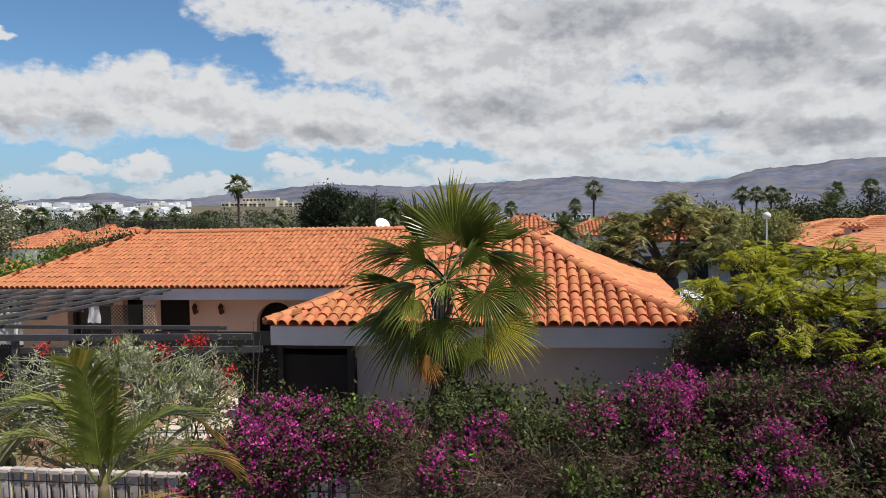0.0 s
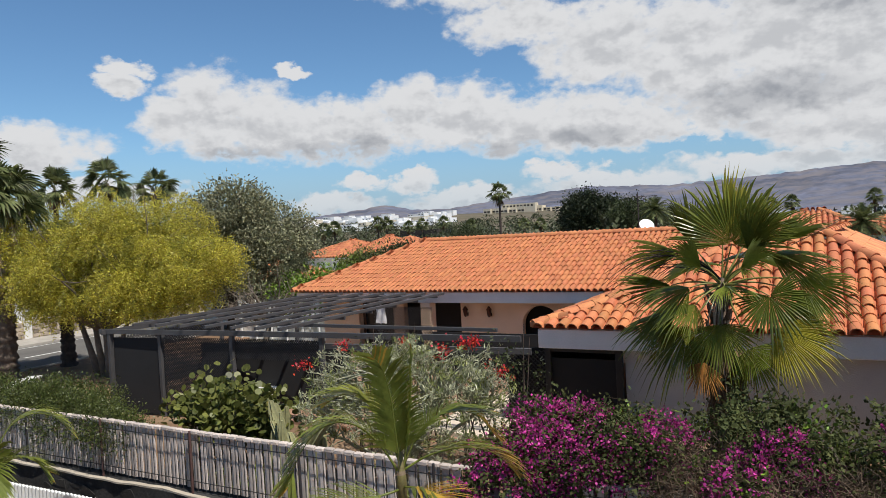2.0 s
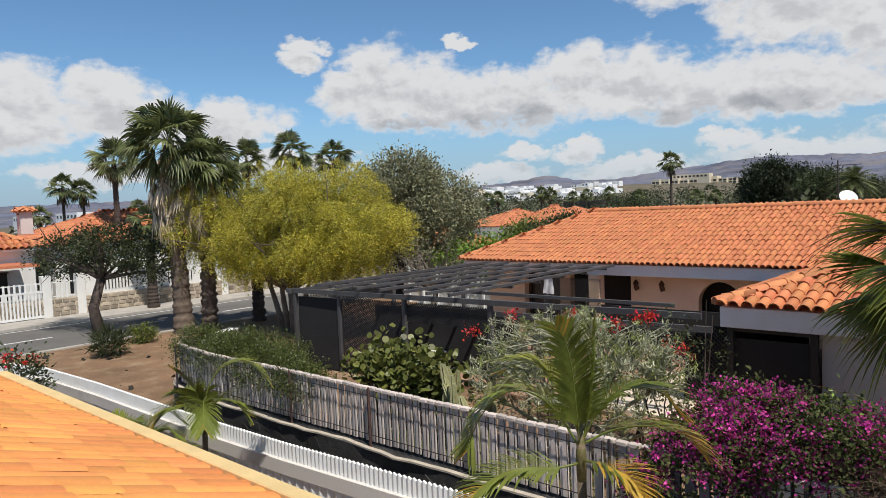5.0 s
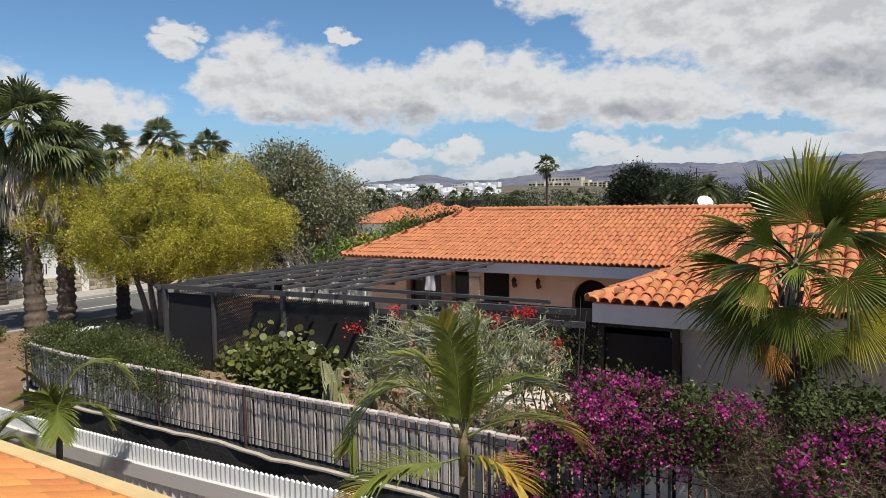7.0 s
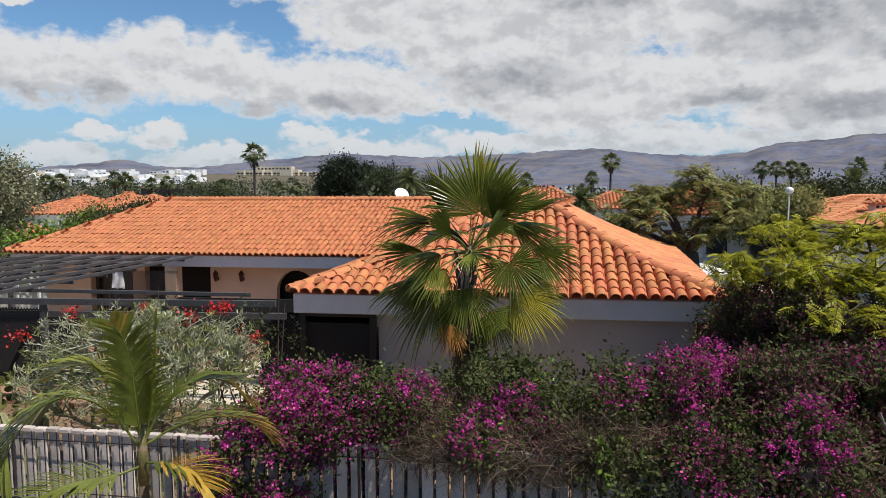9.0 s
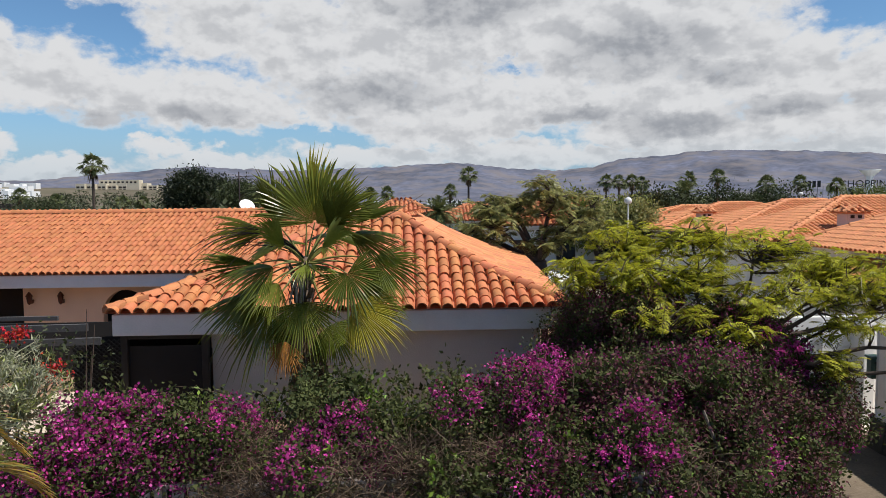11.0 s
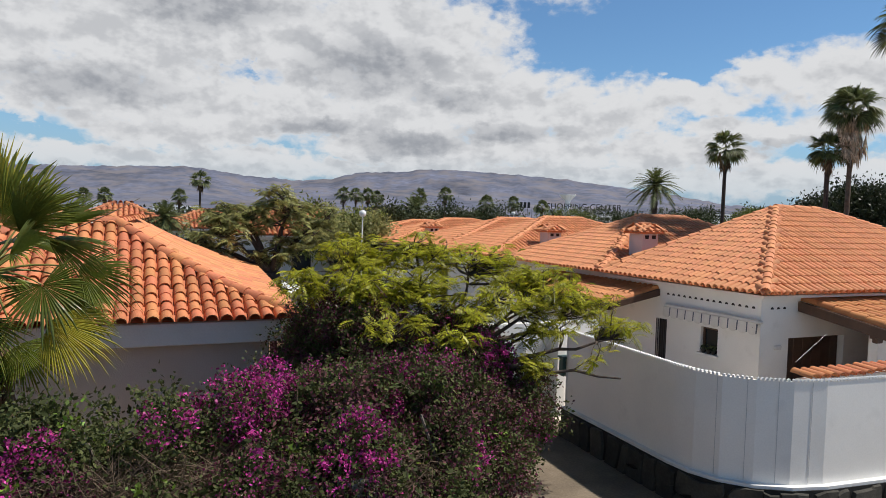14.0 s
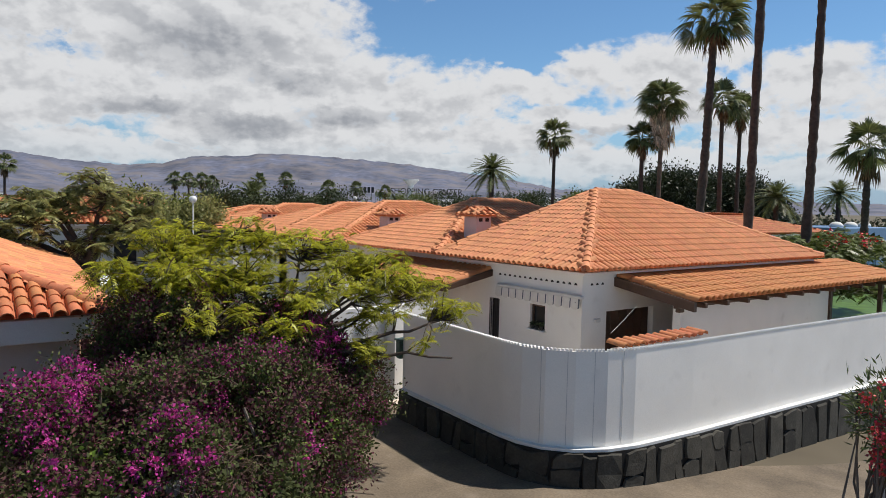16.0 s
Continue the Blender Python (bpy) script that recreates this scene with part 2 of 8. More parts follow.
M["lava"] = mat("dark_lava_stone", (0.046, 0.042, 0.034), 0.9, 0.3, 4.0, 30.0, 0.6, "object", stain=(0.10, 0.09, 0.075), stain_at=(0.6, 0.88))
M["base_stone"] = mat("black_lava_stone", (0.030, 0.029, 0.028), 0.85, 0.4, 4.0, 30.0, 0.8, "object", stain=(0.08, 0.075, 0.068), stain_at=(0.6, 0.85))
M["base_render"] = mat("black_rough_render", (0.035, 0.034, 0.033), 0.95, 0.4, 2.5, 25.0, 0.8, stain=(0.13, 0.125, 0.115), stain_at=(0.60, 0.80))
M["mortar"] = mat("dark_mortar", (0.016, 0.015, 0.014), 0.95, 0.2, 6.0, 50.0, 0.5)
M["sandstone"] = mat("pale_stone_cladding", (0.36, 0.30, 0.23), 0.85, 0.25, 3.0, 30.0, 0.5, "island")
M["coping"] = mat("white_coping", (0.80, 0.80, 0.79), 0.6, 0.04, 3.0, 40.0, 0.15)
M["sand_mortar"] = mat("sandy_mortar", (0.48, 0.42, 0.34), 0.95, 0.15, 5.0, 50.0, 0.5)
M["grey_band"] = mat("grey_beige_render", (0.64, 0.60, 0.56), 0.85, 0.05, 1.0, 40.0, 0.1, stain=(0.36, 0.33, 0.30), stain_at=(0.6, 0.95))
M["panel_grey"] = mat("pale_grey_panel", (0.78, 0.78, 0.77), 0.7, 0.06, 1.0, 40.0, 0.1, stain=(0.42, 0.41, 0.39), stain_at=(0.62, 0.95))
M["gutter"] = mat("cream_edge_strip", (0.70, 0.52, 0.25), 0.7, 0.08, 3.0, 50.0, 0.2)
M["soil"] = mat("dry_brown_soil", (0.21, 0.125, 0.07), 0.95, 0.25, 0.7, 14.0, 0.7, stain=(0.33, 0.24, 0.15), stain_at=(0.5, 0.75))
M["plain"] = mat("dry_plain", (0.13, 0.105, 0.07), 0.95, 0.3, 0.02, 0.4, 0.3, stain=(0.10, 0.095, 0.05), stain_at=(0.45, 0.65))
M["concrete"] = mat("worn_concrete", (0.165, 0.128, 0.090), 0.9, 0.3, 0.9, 25.0, 0.6, stain=(0.26, 0.21, 0.16), stain_at=(0.55, 0.85))
M["asphalt"] = mat("asphalt", (0.135, 0.128, 0.118), 0.85, 0.15, 0.6, 40.0, 0.4)
M["kerb"] = mat("kerb_concrete", (0.40, 0.37, 0.33), 0.85, 0.12, 2.0, 40.0, 0.3)
M["line"] = mat("road_paint", (0.7, 0.7, 0.68), 0.7, 0.1, 3.0, 40.0, 0.1)
M["terrace"] = mat("terracotta_paving", (0.34, 0.20, 0.13), 0.75, 0.18, 2.0, 30.0, 0.3)
M["pale_paving"] = mat("pale_paving", (0.66, 0.56, 0.45), 0.8, 0.08, 2.0, 30.0, 0.3)
M["glass"] = mat("dark_window_glass", (0.02, 0.022, 0.025), 0.08, 0.05, 2.0, 20.0, 0.0)
# near black, standing for the shade inside rooms, doorways, vents and balconies
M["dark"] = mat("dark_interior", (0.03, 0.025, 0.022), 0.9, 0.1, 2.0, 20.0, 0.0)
M["white_metal"] = mat("white_painted_metal", (0.78, 0.78, 0.77), 0.4, 0.03, 4.0, 50.0, 0.05)
M["trunk_grey"] = mat("grey_bark", (0.16, 0.13, 0.105), 0.9, 0.25, 7.0, 45.0, 0.8)
M["stem_grey"] = mat("pale_succulent_stem", (0.36, 0.36, 0.25), 0.8, 0.2, 7.0, 45.0, 0.4)
M["trunk_dark"] = mat("dark_bark", (0.072, 0.052, 0.042), 0.9, 0.3, 7.0, 45.0, 0.8)
M["trunk_palm"] = mat("palm_bark", (0.135, 0.10, 0.075), 0.95, 0.3, 5.0, 30.0, 0.8)
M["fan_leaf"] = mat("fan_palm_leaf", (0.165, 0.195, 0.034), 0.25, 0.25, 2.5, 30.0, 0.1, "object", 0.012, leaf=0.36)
# lighter copy of the palm leaf: sunlight put into the colour of some leaves
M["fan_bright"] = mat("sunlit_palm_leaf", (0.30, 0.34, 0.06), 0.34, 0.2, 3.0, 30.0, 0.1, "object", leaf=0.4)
M["dark_stalk"] = mat("dark_dry_stalk", (0.05, 0.035, 0.025), 0.9, 0.2, 8.0, 60.0, 0.2)
M["stalk_grey"] = mat("bleached_stalk", (0.25, 0.20, 0.15), 0.9, 0.2, 8.0, 60.0, 0.2)
M["shaft"] = mat("palm_leaf_sheath", (0.14, 0.12, 0.04), 0.7, 0.35, 9.0, 50.0, 0.3, stain=(0.10, 0.07, 0.04), stain_at=(0.5, 0.75))
M["trunk_ring"] = mat("slender_palm_bark", (0.14, 0.10, 0.06), 0.8, 0.3, 9.0, 60.0, 0.4)
M["fan_yellow"] = mat("yellowing_palm_leaf", (0.40, 0.36, 0.05), 0.45, 0.2, 4.0, 30.0, 0.1, "object", leaf=0.3)
M["petiole"] = mat("palm_stalk", (0.20, 0.20, 0.05), 0.5, 0.15, 5.0, 40.0, 0.1)
M["pale_dead"] = mat("bleached_palm_leaf", (0.52, 0.42, 0.30), 0.9, 0.3, 5.0, 40.0, 0.3, "island", 0.01)
M["dead_leaf"] = mat("dead_palm_leaf", (0.15, 0.095, 0.05), 0.9, 0.3, 5.0, 40.0, 0.3, "island", 0.01)
M["rust_leaf"] = mat("rusty_dead_palm_leaf", (0.36, 0.155, 0.03), 0.9, 0.3, 5.0, 40.0, 0.3)
M["far_palm"] = mat("palm_crown_green", (0.12, 0.14, 0.05), 0.5, 0.3, 2.0, 20.0, 0.1, "island", 0.01, leaf=0.28)
M["areca"] = mat("areca_leaf", (0.20, 0.23, 0.045), 0.36, 0.2, 4.0, 40.0, 0.1, "object", 0.012, leaf=0.35)
M["areca_dry"] = mat("drying_areca_leaf", (0.42, 0.27, 0.04), 0.6, 0.25, 6.0, 40.0, 0.1, "object", leaf=0.25)
LEAVES = {"boug_leaf": (0.076, 0.090, 0.030), "bract": (0.37, 0.04, 0.20), "bract_bright": (0.62, 0.07, 0.36), "bract_dull": (0.22, 0.03, 0.105), "twig_leaf": (0.14, 0.10, 0.07),
          "poin": (0.40, 0.40, 0.03), "twig_green": (0.12, 0.12, 0.04), "tree2": (0.30, 0.30, 0.11), "parkin": (0.52, 0.47, 0.075), "parkin_shaded": (0.30, 0.30, 0.06), "olive": (0.26, 0.26, 0.15), "dark_green": (0.055, 0.070, 0.030),
          "creeper_leaf": (0.085, 0.105, 0.025), "hedge": (0.13, 0.155, 0.03), "seagrape": (0.15, 0.165, 0.04), "grey_shrub": (0.36, 0.37, 0.24), "shrub_green": (0.25, 0.28, 0.09), "red_flower": (0.55, 0.025, 0.02), "pink_flower": (0.70, 0.07, 0.09), "oleander_leaf": (0.10, 0.13, 0.04),
          "flamboyant_leaf": (0.11, 0.14, 0.03), "fern": (0.15, 0.24, 0.03), "grass": (0.10, 0.20, 0.03), "purple_leaf": (0.125, 0.05, 0.058), "conifer_green": (0.035, 0.046, 0.022), "far_green": (0.075, 0.085, 0.045), "cactus": (0.30, 0.30, 0.15)}
for key, c in LEAVES.items():
    M[key] = mat(key + "_foliage", c, 0.45 if key not in ("twig_leaf", "boug_leaf", "purple_leaf", "bract_dull") else 0.7, 0.28, 1.5, 25.0, 0.05, "island", 0.014, leaf=0.0 if key in ("cactus", "far_green") else (0.45 if key in ("poin", "parkin", "parkin_shaded", "tree2") else 0.25), spec=0.2 if key in ("boug_leaf", "purple_leaf", "twig_leaf", "bract_dull", "bract", "bract_bright", "dark_green", "far_green") else 0.45)
# the blue of distance haze is mixed into the hill colour
M["hill"] = mat("hazy_volcanic_hill", (0.112, 0.122, 0.172), 1.0, 0.4, 0.004, 0.03, 0.0, stain=(0.19, 0.172, 0.18), stain_at=(0.45, 0.65))
M["far_white"] = mat("far_white_render", (0.82, 0.82, 0.82), 0.9, 0.06, 0.05, 1.0, 0.0, "island")
M["far_cream"] = mat("far_cream_render", (0.62, 0.55, 0.43), 0.9, 0.06, 0.05, 1.0, 0.0)
M["blue_wall"] = mat("blue_render", (0.16, 0.27, 0.45), 0.85, 0.05, 1.0, 20.0, 0.1)
M["yellow_wall"] = mat("pale_yellow_render", (0.62, 0.62, 0.34), 0.85, 0.05, 1.0, 20.0, 0.1)
M["pink_wall"] = mat("pale_pink_render", (0.68, 0.58, 0.54), 0.85, 0.05, 1.5, 40.0, 0.3)
M["stripe"] = mat("dark_awning_stripe", (0.10, 0.11, 0.14), 0.85, 0.08, 5.0, 60.0, 0.1)
M["awning"] = mat("pale_awning_cloth", (0.66, 0.64, 0.60), 0.85, 0.06, 5.0, 60.0, 0.1)
M["copper"] = mat("dark_copper_lamp", (0.10, 0.045, 0.03), 0.45, 0.2, 10.0, 60.0, 0.1, metal=0.6)
M["green_box"] = mat("green_mailbox", (0.03, 0.075, 0.06), 0.5, 0.1, 5.0, 40.0, 0.1)
M["towel"] = mat("white_towel", (0.8, 0.8, 0.8), 0.95, 0.05, 5.0, 60.0, 0.3)


# ---- mesh helpers ----
class Build:
    """Gathers vertices and faces of one mesh."""

    def __init__(self):
        self.v, self.f, self.n = [], [], 0

    def add(self, verts, faces):
        verts = np.asarray(verts, float)
        self.v.append(verts)
        self.f.extend([tuple(i + self.n for i in face) for face in faces])
        self.n += len(verts)
        return self

    def box(self, x0, y0, z0, x1, y1, z1, c=0.0):
        """A box; c: its chamfer."""
        lo, hi = np.minimum((x0, y0, z0), (x1, y1, z1)), np.maximum((x0, y0, z0), (x1, y1, z1))
        if not c:
            p = [[(lo, hi)[i][0], (lo, hi)[j][1], (lo, hi)[k][2]] for i in (0, 1) for j in (0, 1) for k in (0, 1)]
            return self.add(p, [(0, 1, 3, 2), (4, 6, 7, 5), (0, 4, 5, 1), (2, 3, 7, 6), (0, 2, 6, 4), (1, 5, 7, 3)])
        c = min(c, 0.45 * float((hi - lo).min()))
        ring = []
        for z, ins in ((lo[2], c), (lo[2] + c, 0), (hi[2] - c, 0), (hi[2], c)):
            a, b, d, e = lo[0] + ins, hi[0] - ins, lo[1] + ins, hi[1] - ins
            k = c if not ins else 0.0
            ring += [[a + k, d, z], [b - k, d, z], [b, d + k, z], [b, e - k, z], [b - k, e, z], [a + k, e, z], [a, e - k, z], [a, d + k, z]]
        faces = [tuple(range(7, -1, -1)), tuple(range(24, 32))]
        for r in range(3):
            faces += [(8 * r + i, 8 * r + (i + 1) % 8, 8 * r + 8 + (i + 1) % 8, 8 * r + 8 + i) for i in range(8)]
        return self.add(ring, faces)

    def tube(self, pts, radii, n=7, cap=True):
        pts = np.asarray(pts, float)
        d = np.gradient(pts, axis=0)
        rows = []
        for p, t, r in zip(pts, d, radii):
            t = t / (np.linalg.norm(t) + 1e-9)
            a = np.cross(t, (0.31, 0.2, 0.93) if abs(t[2]) < 0.9 else (1, 0, 0))
            a /= np.linalg.norm(a)
            b = np.cross(t, a)
            ang = np.arange(n) * 2 * np.pi / n
            rows.append(p + r * (np.cos(ang)[:, None] * a + np.sin(ang)[:, None] * b))
        faces = [(k * n + i, k * n + (i + 1) % n, (k + 1) * n + (i + 1) % n, (k + 1) * n + i) for k in range(len(pts) - 1) for i in range(n)]
        if cap:
            faces += [tuple(range(n - 1, -1, -1)), tuple(range((len(pts) - 1) * n, len(pts) * n))]
        return self.add(np.concatenate(rows), faces)

    def prism(self, outline, z0, z1):
        """An upright prism over a plan outline, counter-clockwise."""
        k = len(outline)
        p = [(x, y, z0) for x, y in outline] + [(x, y, z1) for x, y in outline]
        return self.add(p, [tuple(range(k - 1, -1, -1)), tuple(range(k, 2 * k))] + [(i, (i + 1) % k, k + (i + 1) % k, k + i) for i in range(k)])

    def mesh(self, name, smooth=False):
        me = bpy.data.meshes.new(name)
        me.from_pydata(np.concatenate(self.v).tolist() if self.v else [], [], self.f)
        if smooth:
            me.shade_smooth()
        me.update()
        return me

    def done(self, name, material, parent=None, label="", smooth=False, kind=""):
        me = self.mesh(name, smooth)
        me.materials.append(M[material])
        ob = new(name, me)
        ob.parent = parent
        return tagged(ob, label, "", "", kind)


def thing(name, label, category, group="", kind=""):
    """An empty that parents the parts of one thing."""
    return tagged(new(name), label, category, group, kind)


def quads(name, verts, material, parent=None, kind="", k=4):
    """Many loose faces of k corners each, as one mesh."""
    verts = np.asarray(verts, float).reshape(-1, 3)
    me = bpy.data.meshes.new(name)
    n = len(verts) // k
    me.vertices.add(len(verts))
    me.vertices.foreach_set("co", verts.ravel())
    me.loops.add(len(verts))
    me.loops.foreach_set("vertex_index", np.arange(len(verts)))
    me.polygons.add(n)
    me.polygons.foreach_set("loop_start", np.arange(n) * k)
    me.update(calc_edges=True)
    me.validate()
    me.materials.append(M[material])
    ob = new(name, me)
    ob.parent = parent
    return tagged(ob, kind=kind)


rng = np.random.default_rng(7)


def unit(v):
    return v / (np.linalg.norm(v, axis=-1, keepdims=True) + 1e-9)


def leaf_quads(at, along, size, wide=0.5, face=None):
    """Rhombic leaves at the given places, along the given ways. Returns corners for quads()."""
    n = len(at)
    along = unit(along)
    face = unit(rng.normal(size=(n, 3)) + (0, 0, 0.8)) if face is None else face
    side = unit(np.cross(along, face))
    size = (size * rng.uniform(0.7, 1.3, n))[:, None]
    mid = at + along * size * 0.45
    return np.stack([at, mid + side * size * wide / 2, at + along * size, mid - side * size * wide / 2], 1)


def round_leaves(at, along, size):
    """Nearly round leaves of seven corners, slightly cupped."""
    n = len(at)
    along = unit(along)
    face = unit(rng.normal(size=(n, 3)) * 0.8 + (0, -0.3, 0.8))
    side = unit(np.cross(along, face))
    up_ = np.cross(side, along)
    size = (size * rng.uniform(0.6, 1.25, n))[:, None] / 2
    out = [at + along * size * (1 - math.cos(a)) + side * size * math.sin(a) + up_ * size * 0.25 * abs(math.sin(a)) for a in np.arange(7) * 2 * math.pi / 7]
    return np.stack(out, 1)


def in_blobs(blobs, count, shell=0.5):
    """Random places in a union of ellipsoids (x, y, z, rx, ry, rz), more of them towards their skins, and the outward ways."""
    blobs = np.asarray(blobs, float)
    w = (blobs[:, 3] * blobs[:, 4] + blobs[:, 3] * blobs[:, 5] + blobs[:, 4] * blobs[:, 5])
    which = rng.choice(len(blobs), count, p=w / w.sum())
    d = unit(rng.normal(size=(count, 3)))
    r = 1 - shell * rng.random(count) ** 1.6 + rng.normal(size=count) * 0.05
    return blobs[which, :3] + d * r[:, None] * blobs[which, 3:], d


def clumped(blobs, clumps, each, radius, shell=0.35):
    """Leaf places gathered into clumps over the skins of the blobs."""
    c, d = in_blobs(blobs, clumps, shell)
    off = rng.normal(size=(clumps, each, 3)) * radius * rng.uniform(0.6, 1.4, (clumps, 1, 1))
    return (c[:, None] + off).reshape(-1, 3), np.repeat(d, each, 0)

# ---- ground, road, alley ----
g = Build()
xs = np.r_[-4000, -1500, -500, -200, -100, -60, np.arange(-44, 45, 4.0), 60, 100, 200, 500, 1500, 4000]
ys = np.r_[-3000, -500, -100, -40, np.arange(-20, 61, 4.0), 80, 120, 200, 400, 800, 1500, 4000]
gv = [(x, y, -0.75 if 8 <= x <= 40 and -20 <= y < 8 else -0.03 + (0.0 if abs(x) < 60 and -20 < y < 70 else -0.3 + 0.5 * noise.noise((x / 300, y / 300, 1)))) for y in ys for x in xs]
nx = len(xs)
g.add(gv, [(j * nx + i, j * nx + i + 1, (j + 1) * nx + i + 1, (j + 1) * nx + i) for j in range(len(ys) - 1) for i in range(nx - 1)])
tagged(g.done("ground", "plain"), "dry brown open ground reaching to the horizon", "ground", kind="structure")


def sheet(name, outline, z, material, label, category, thick=0.06):
    return tagged(Build().prism(outline, z - thick, z).done(name, material), label, category, kind="structure")


sheet("alley", [(-30, 5.1), (3.5, 5.1), (8.2, 6.9), (8.3, 8.4), (8.9, 14.5), (5.0, 14.5), (5.2, 8.2), (3.0, 6.45), (-14, 6.6), (-30, 6.6)], 0.0, "concrete", "worn brown concrete alley with patches", "pavement")


def lane_z(x):
    """The lane falls away towards the east."""
    t = min(1.0, max(0.0, (x - 7.5) / 9.0))
    return -0.46 * t * t * (3 - 2 * t)


lane = Build()
lx_, ly_ = np.r_[3.4, np.arange(5.0, 18.1, 0.5), 24, 40], np.r_[-12, -4, 0, 2, 4, 5, 5.6, 6.2, 6.8, 7.3, 8.0, 8.6]
lane.add([(x, y, lane_z(x) + 0.003) for y in ly_ for x in lx_], [(j * len(lx_) + i, j * len(lx_) + i + 1, (j + 1) * len(lx_) + i + 1, (j + 1) * len(lx_) + i) for j in range(len(ly_) - 1) for i in range(len(lx_) - 1)])
tagged(lane.done("lane", "concrete"), "worn brown concrete lane falling gently to the east", "pavement", kind="structure")
sheet("verge", [(-26.3, -6), (-17.6, -6), (-17.6, 4.6), (-14.8, 7.0), (-15.6, 9.5), (-19.0, 14.0), (-26.3, 30)], 0.06, "soil", "dry brown earth verge with stones", "ground", 0.09)
sheet("road", [(-33.2, -60), (-26.4, -60), (-26.4, 120), (-33.2, 120)], 0.0, "asphalt", "grey asphalt street", "road", 0.05)
sheet("pavement_far", [(-35.4, -60), (-33.35, -60), (-33.35, 120), (-35.4, 120)], 0.12, "kerb", "pale concrete pavement across the street", "pavement", 0.16)
for name, x0, x1 in (("kerb", -33.35, -33.2), ("kerb_near", -26.4, -26.26)):
    tagged(Build().box(x0, -60, -0.05, x1, 120, 0.125, 0.02).done(name, "kerb"), "worn concrete kerb stone", "kerb", kind="structure")
dash = Build()
for k in range(20):
    dash.box(-29.95, -20 + 4.6 * k, 0.0, -29.82, -18.2 + 4.6 * k, 0.005)
for x in (-26.75, -32.9):
    dash.box(x, -40, 0.0, x + 0.09, 90, 0.005)
tagged(dash.done("road_marking", "line"), "white dashed centre line and edge lines", "road marking", kind="structure")
sheet("garden", [(-14.6, 6.75), (4.4, 6.75), (4.9, 8.4), (4.9, 24), (-17.0, 24), (-17.0, 12.5), (-15.2, 8.2)], 0.45, "soil", "dry reddish garden soil behind the fence", "ground", 0.5)
sheet("terrace", [(-15.6, 11.2), (-3.6, 11.2), (-3.6, 19.2), (-15.6, 19.2)], 0.53, "terrace", "terracotta paved terrace under the pergola", "terrace", 0.12)
sheet("terrace_step", [(-7.0, 11.3), (-5.1, 11.3), (-5.1, 14.4), (-7.0, 14.4)], 0.60, "pale_paving", "pale paved step at the terrace edge", "terrace", 0.3)
sheet("own_garden", [(-17.4, 2.4), (3.2, 2.4), (3.2, 4.95), (-17.4, 4.95)], 0.02, "soil", "narrow planted strip behind the white wall", "ground", 0.07)
sheet("right_yard", [(8.6, 8.6), (9.3, 7.7), (30, 6.7), (30, 40), (8.9, 40)], 0.02, "pale_paving", "pale paved yard behind the white wall", "terrace", 0.7)
sheet("lawn", [(21.5, 6.9), (60, 2), (60, 22), (24, 22), (24, 10.5), (21.5, 9.9)], 0.05, "grass", "green garden lawn", "lawn", 0.06)

stones = Build()
for _ in range(60):
    x, y, r = rng.uniform(-25.8, -17.5), rng.uniform(3, 13), rng.uniform(0.03, 0.16)
    p = unit(rng.normal(size=(9, 3))) * r * rng.uniform(0.7, 1.2, (9, 1)) * (1, 1, 0.6) + (x, y, 0.06 + r * 0.3)
    stones.add(p, [(0, 1, 2), (0, 2, 3), (0, 3, 4), (1, 2, 5), (2, 3, 6), (3, 4, 7), (1, 5, 8), (5, 6, 8), (6, 7, 8), (0, 4, 1), (4, 7, 1), (7, 8, 1)])
tagged(stones.done("verge_stones", "lava"), "loose dark stones lying on the verge", "stones", kind="stuff")

# ---- the white wall of the near garden: a corrugated top over a flat coping ----
wall_w = thing("garden_wall_white", "low white garden wall with a scalloped top edge", "wall", kind="structure")
line_w = [(-19.5, 3.6), (-17.6, 4.62), (-16.4, 4.92), (-14.0, 5.03), (-10.0, 5.06), (-8.0, 5.13), (-6.0, 5.26), (3.2, 5.85)]


def along(path, step):
    """Places along a plan polyline at even steps, with the way there."""
    out = []
    for (x0, y0), (x1, y1) in zip(path, path[1:]):
        n = max(1, round(math.hypot(x1 - x0, y1 - y0) / step))
        out += [(x0 + (x1 - x0) * k / n, y0 + (y1 - y0) * k / n, x1 - x0, y1 - y0) for k in range(n)]
    return out + [(*path[-1], *(np.subtract(path[-1], path[-2])))]


def ribbon(path, z0, z1, t0, t1=None):
    """A wall along a plan polyline, from t0 to t1 metres to its left."""
    b = Build()
    p = np.array(path, float)
    d = np.gradient(p, axis=0)
    left = unit(np.stack([-d[:, 1], d[:, 0]], 1))
    k = len(p)
    rows = [(p + left * t0, z0), (p + left * t1, z0), (p + left * t1, z1), (p + left * t0, z1)]
    v = np.concatenate([np.c_[xy, np.full(k, z)] for xy, z in rows])
    f = [(i + a * k, i + 1 + a * k, i + 1 + c * k, i + c * k) for i in range(k - 1) for a, c in ((0, 1), (1, 2), (2, 3), (3, 0))]
    b.add(v, f + [(0, k, 2 * k, 3 * k), (4 * k - 1, 3 * k - 1, 2 * k - 1, k - 1)])
    return b


ribbon(line_w, -0.05, 1.0, -0.10, 0.08).done("wall", "white_wall", wall_w)
ribbon(line_w, 1.0, 1.185, -0.155, 0.085).done("rail_band", "grey_band", wall_w, "smooth grey-beige band below the scalloped sheet")


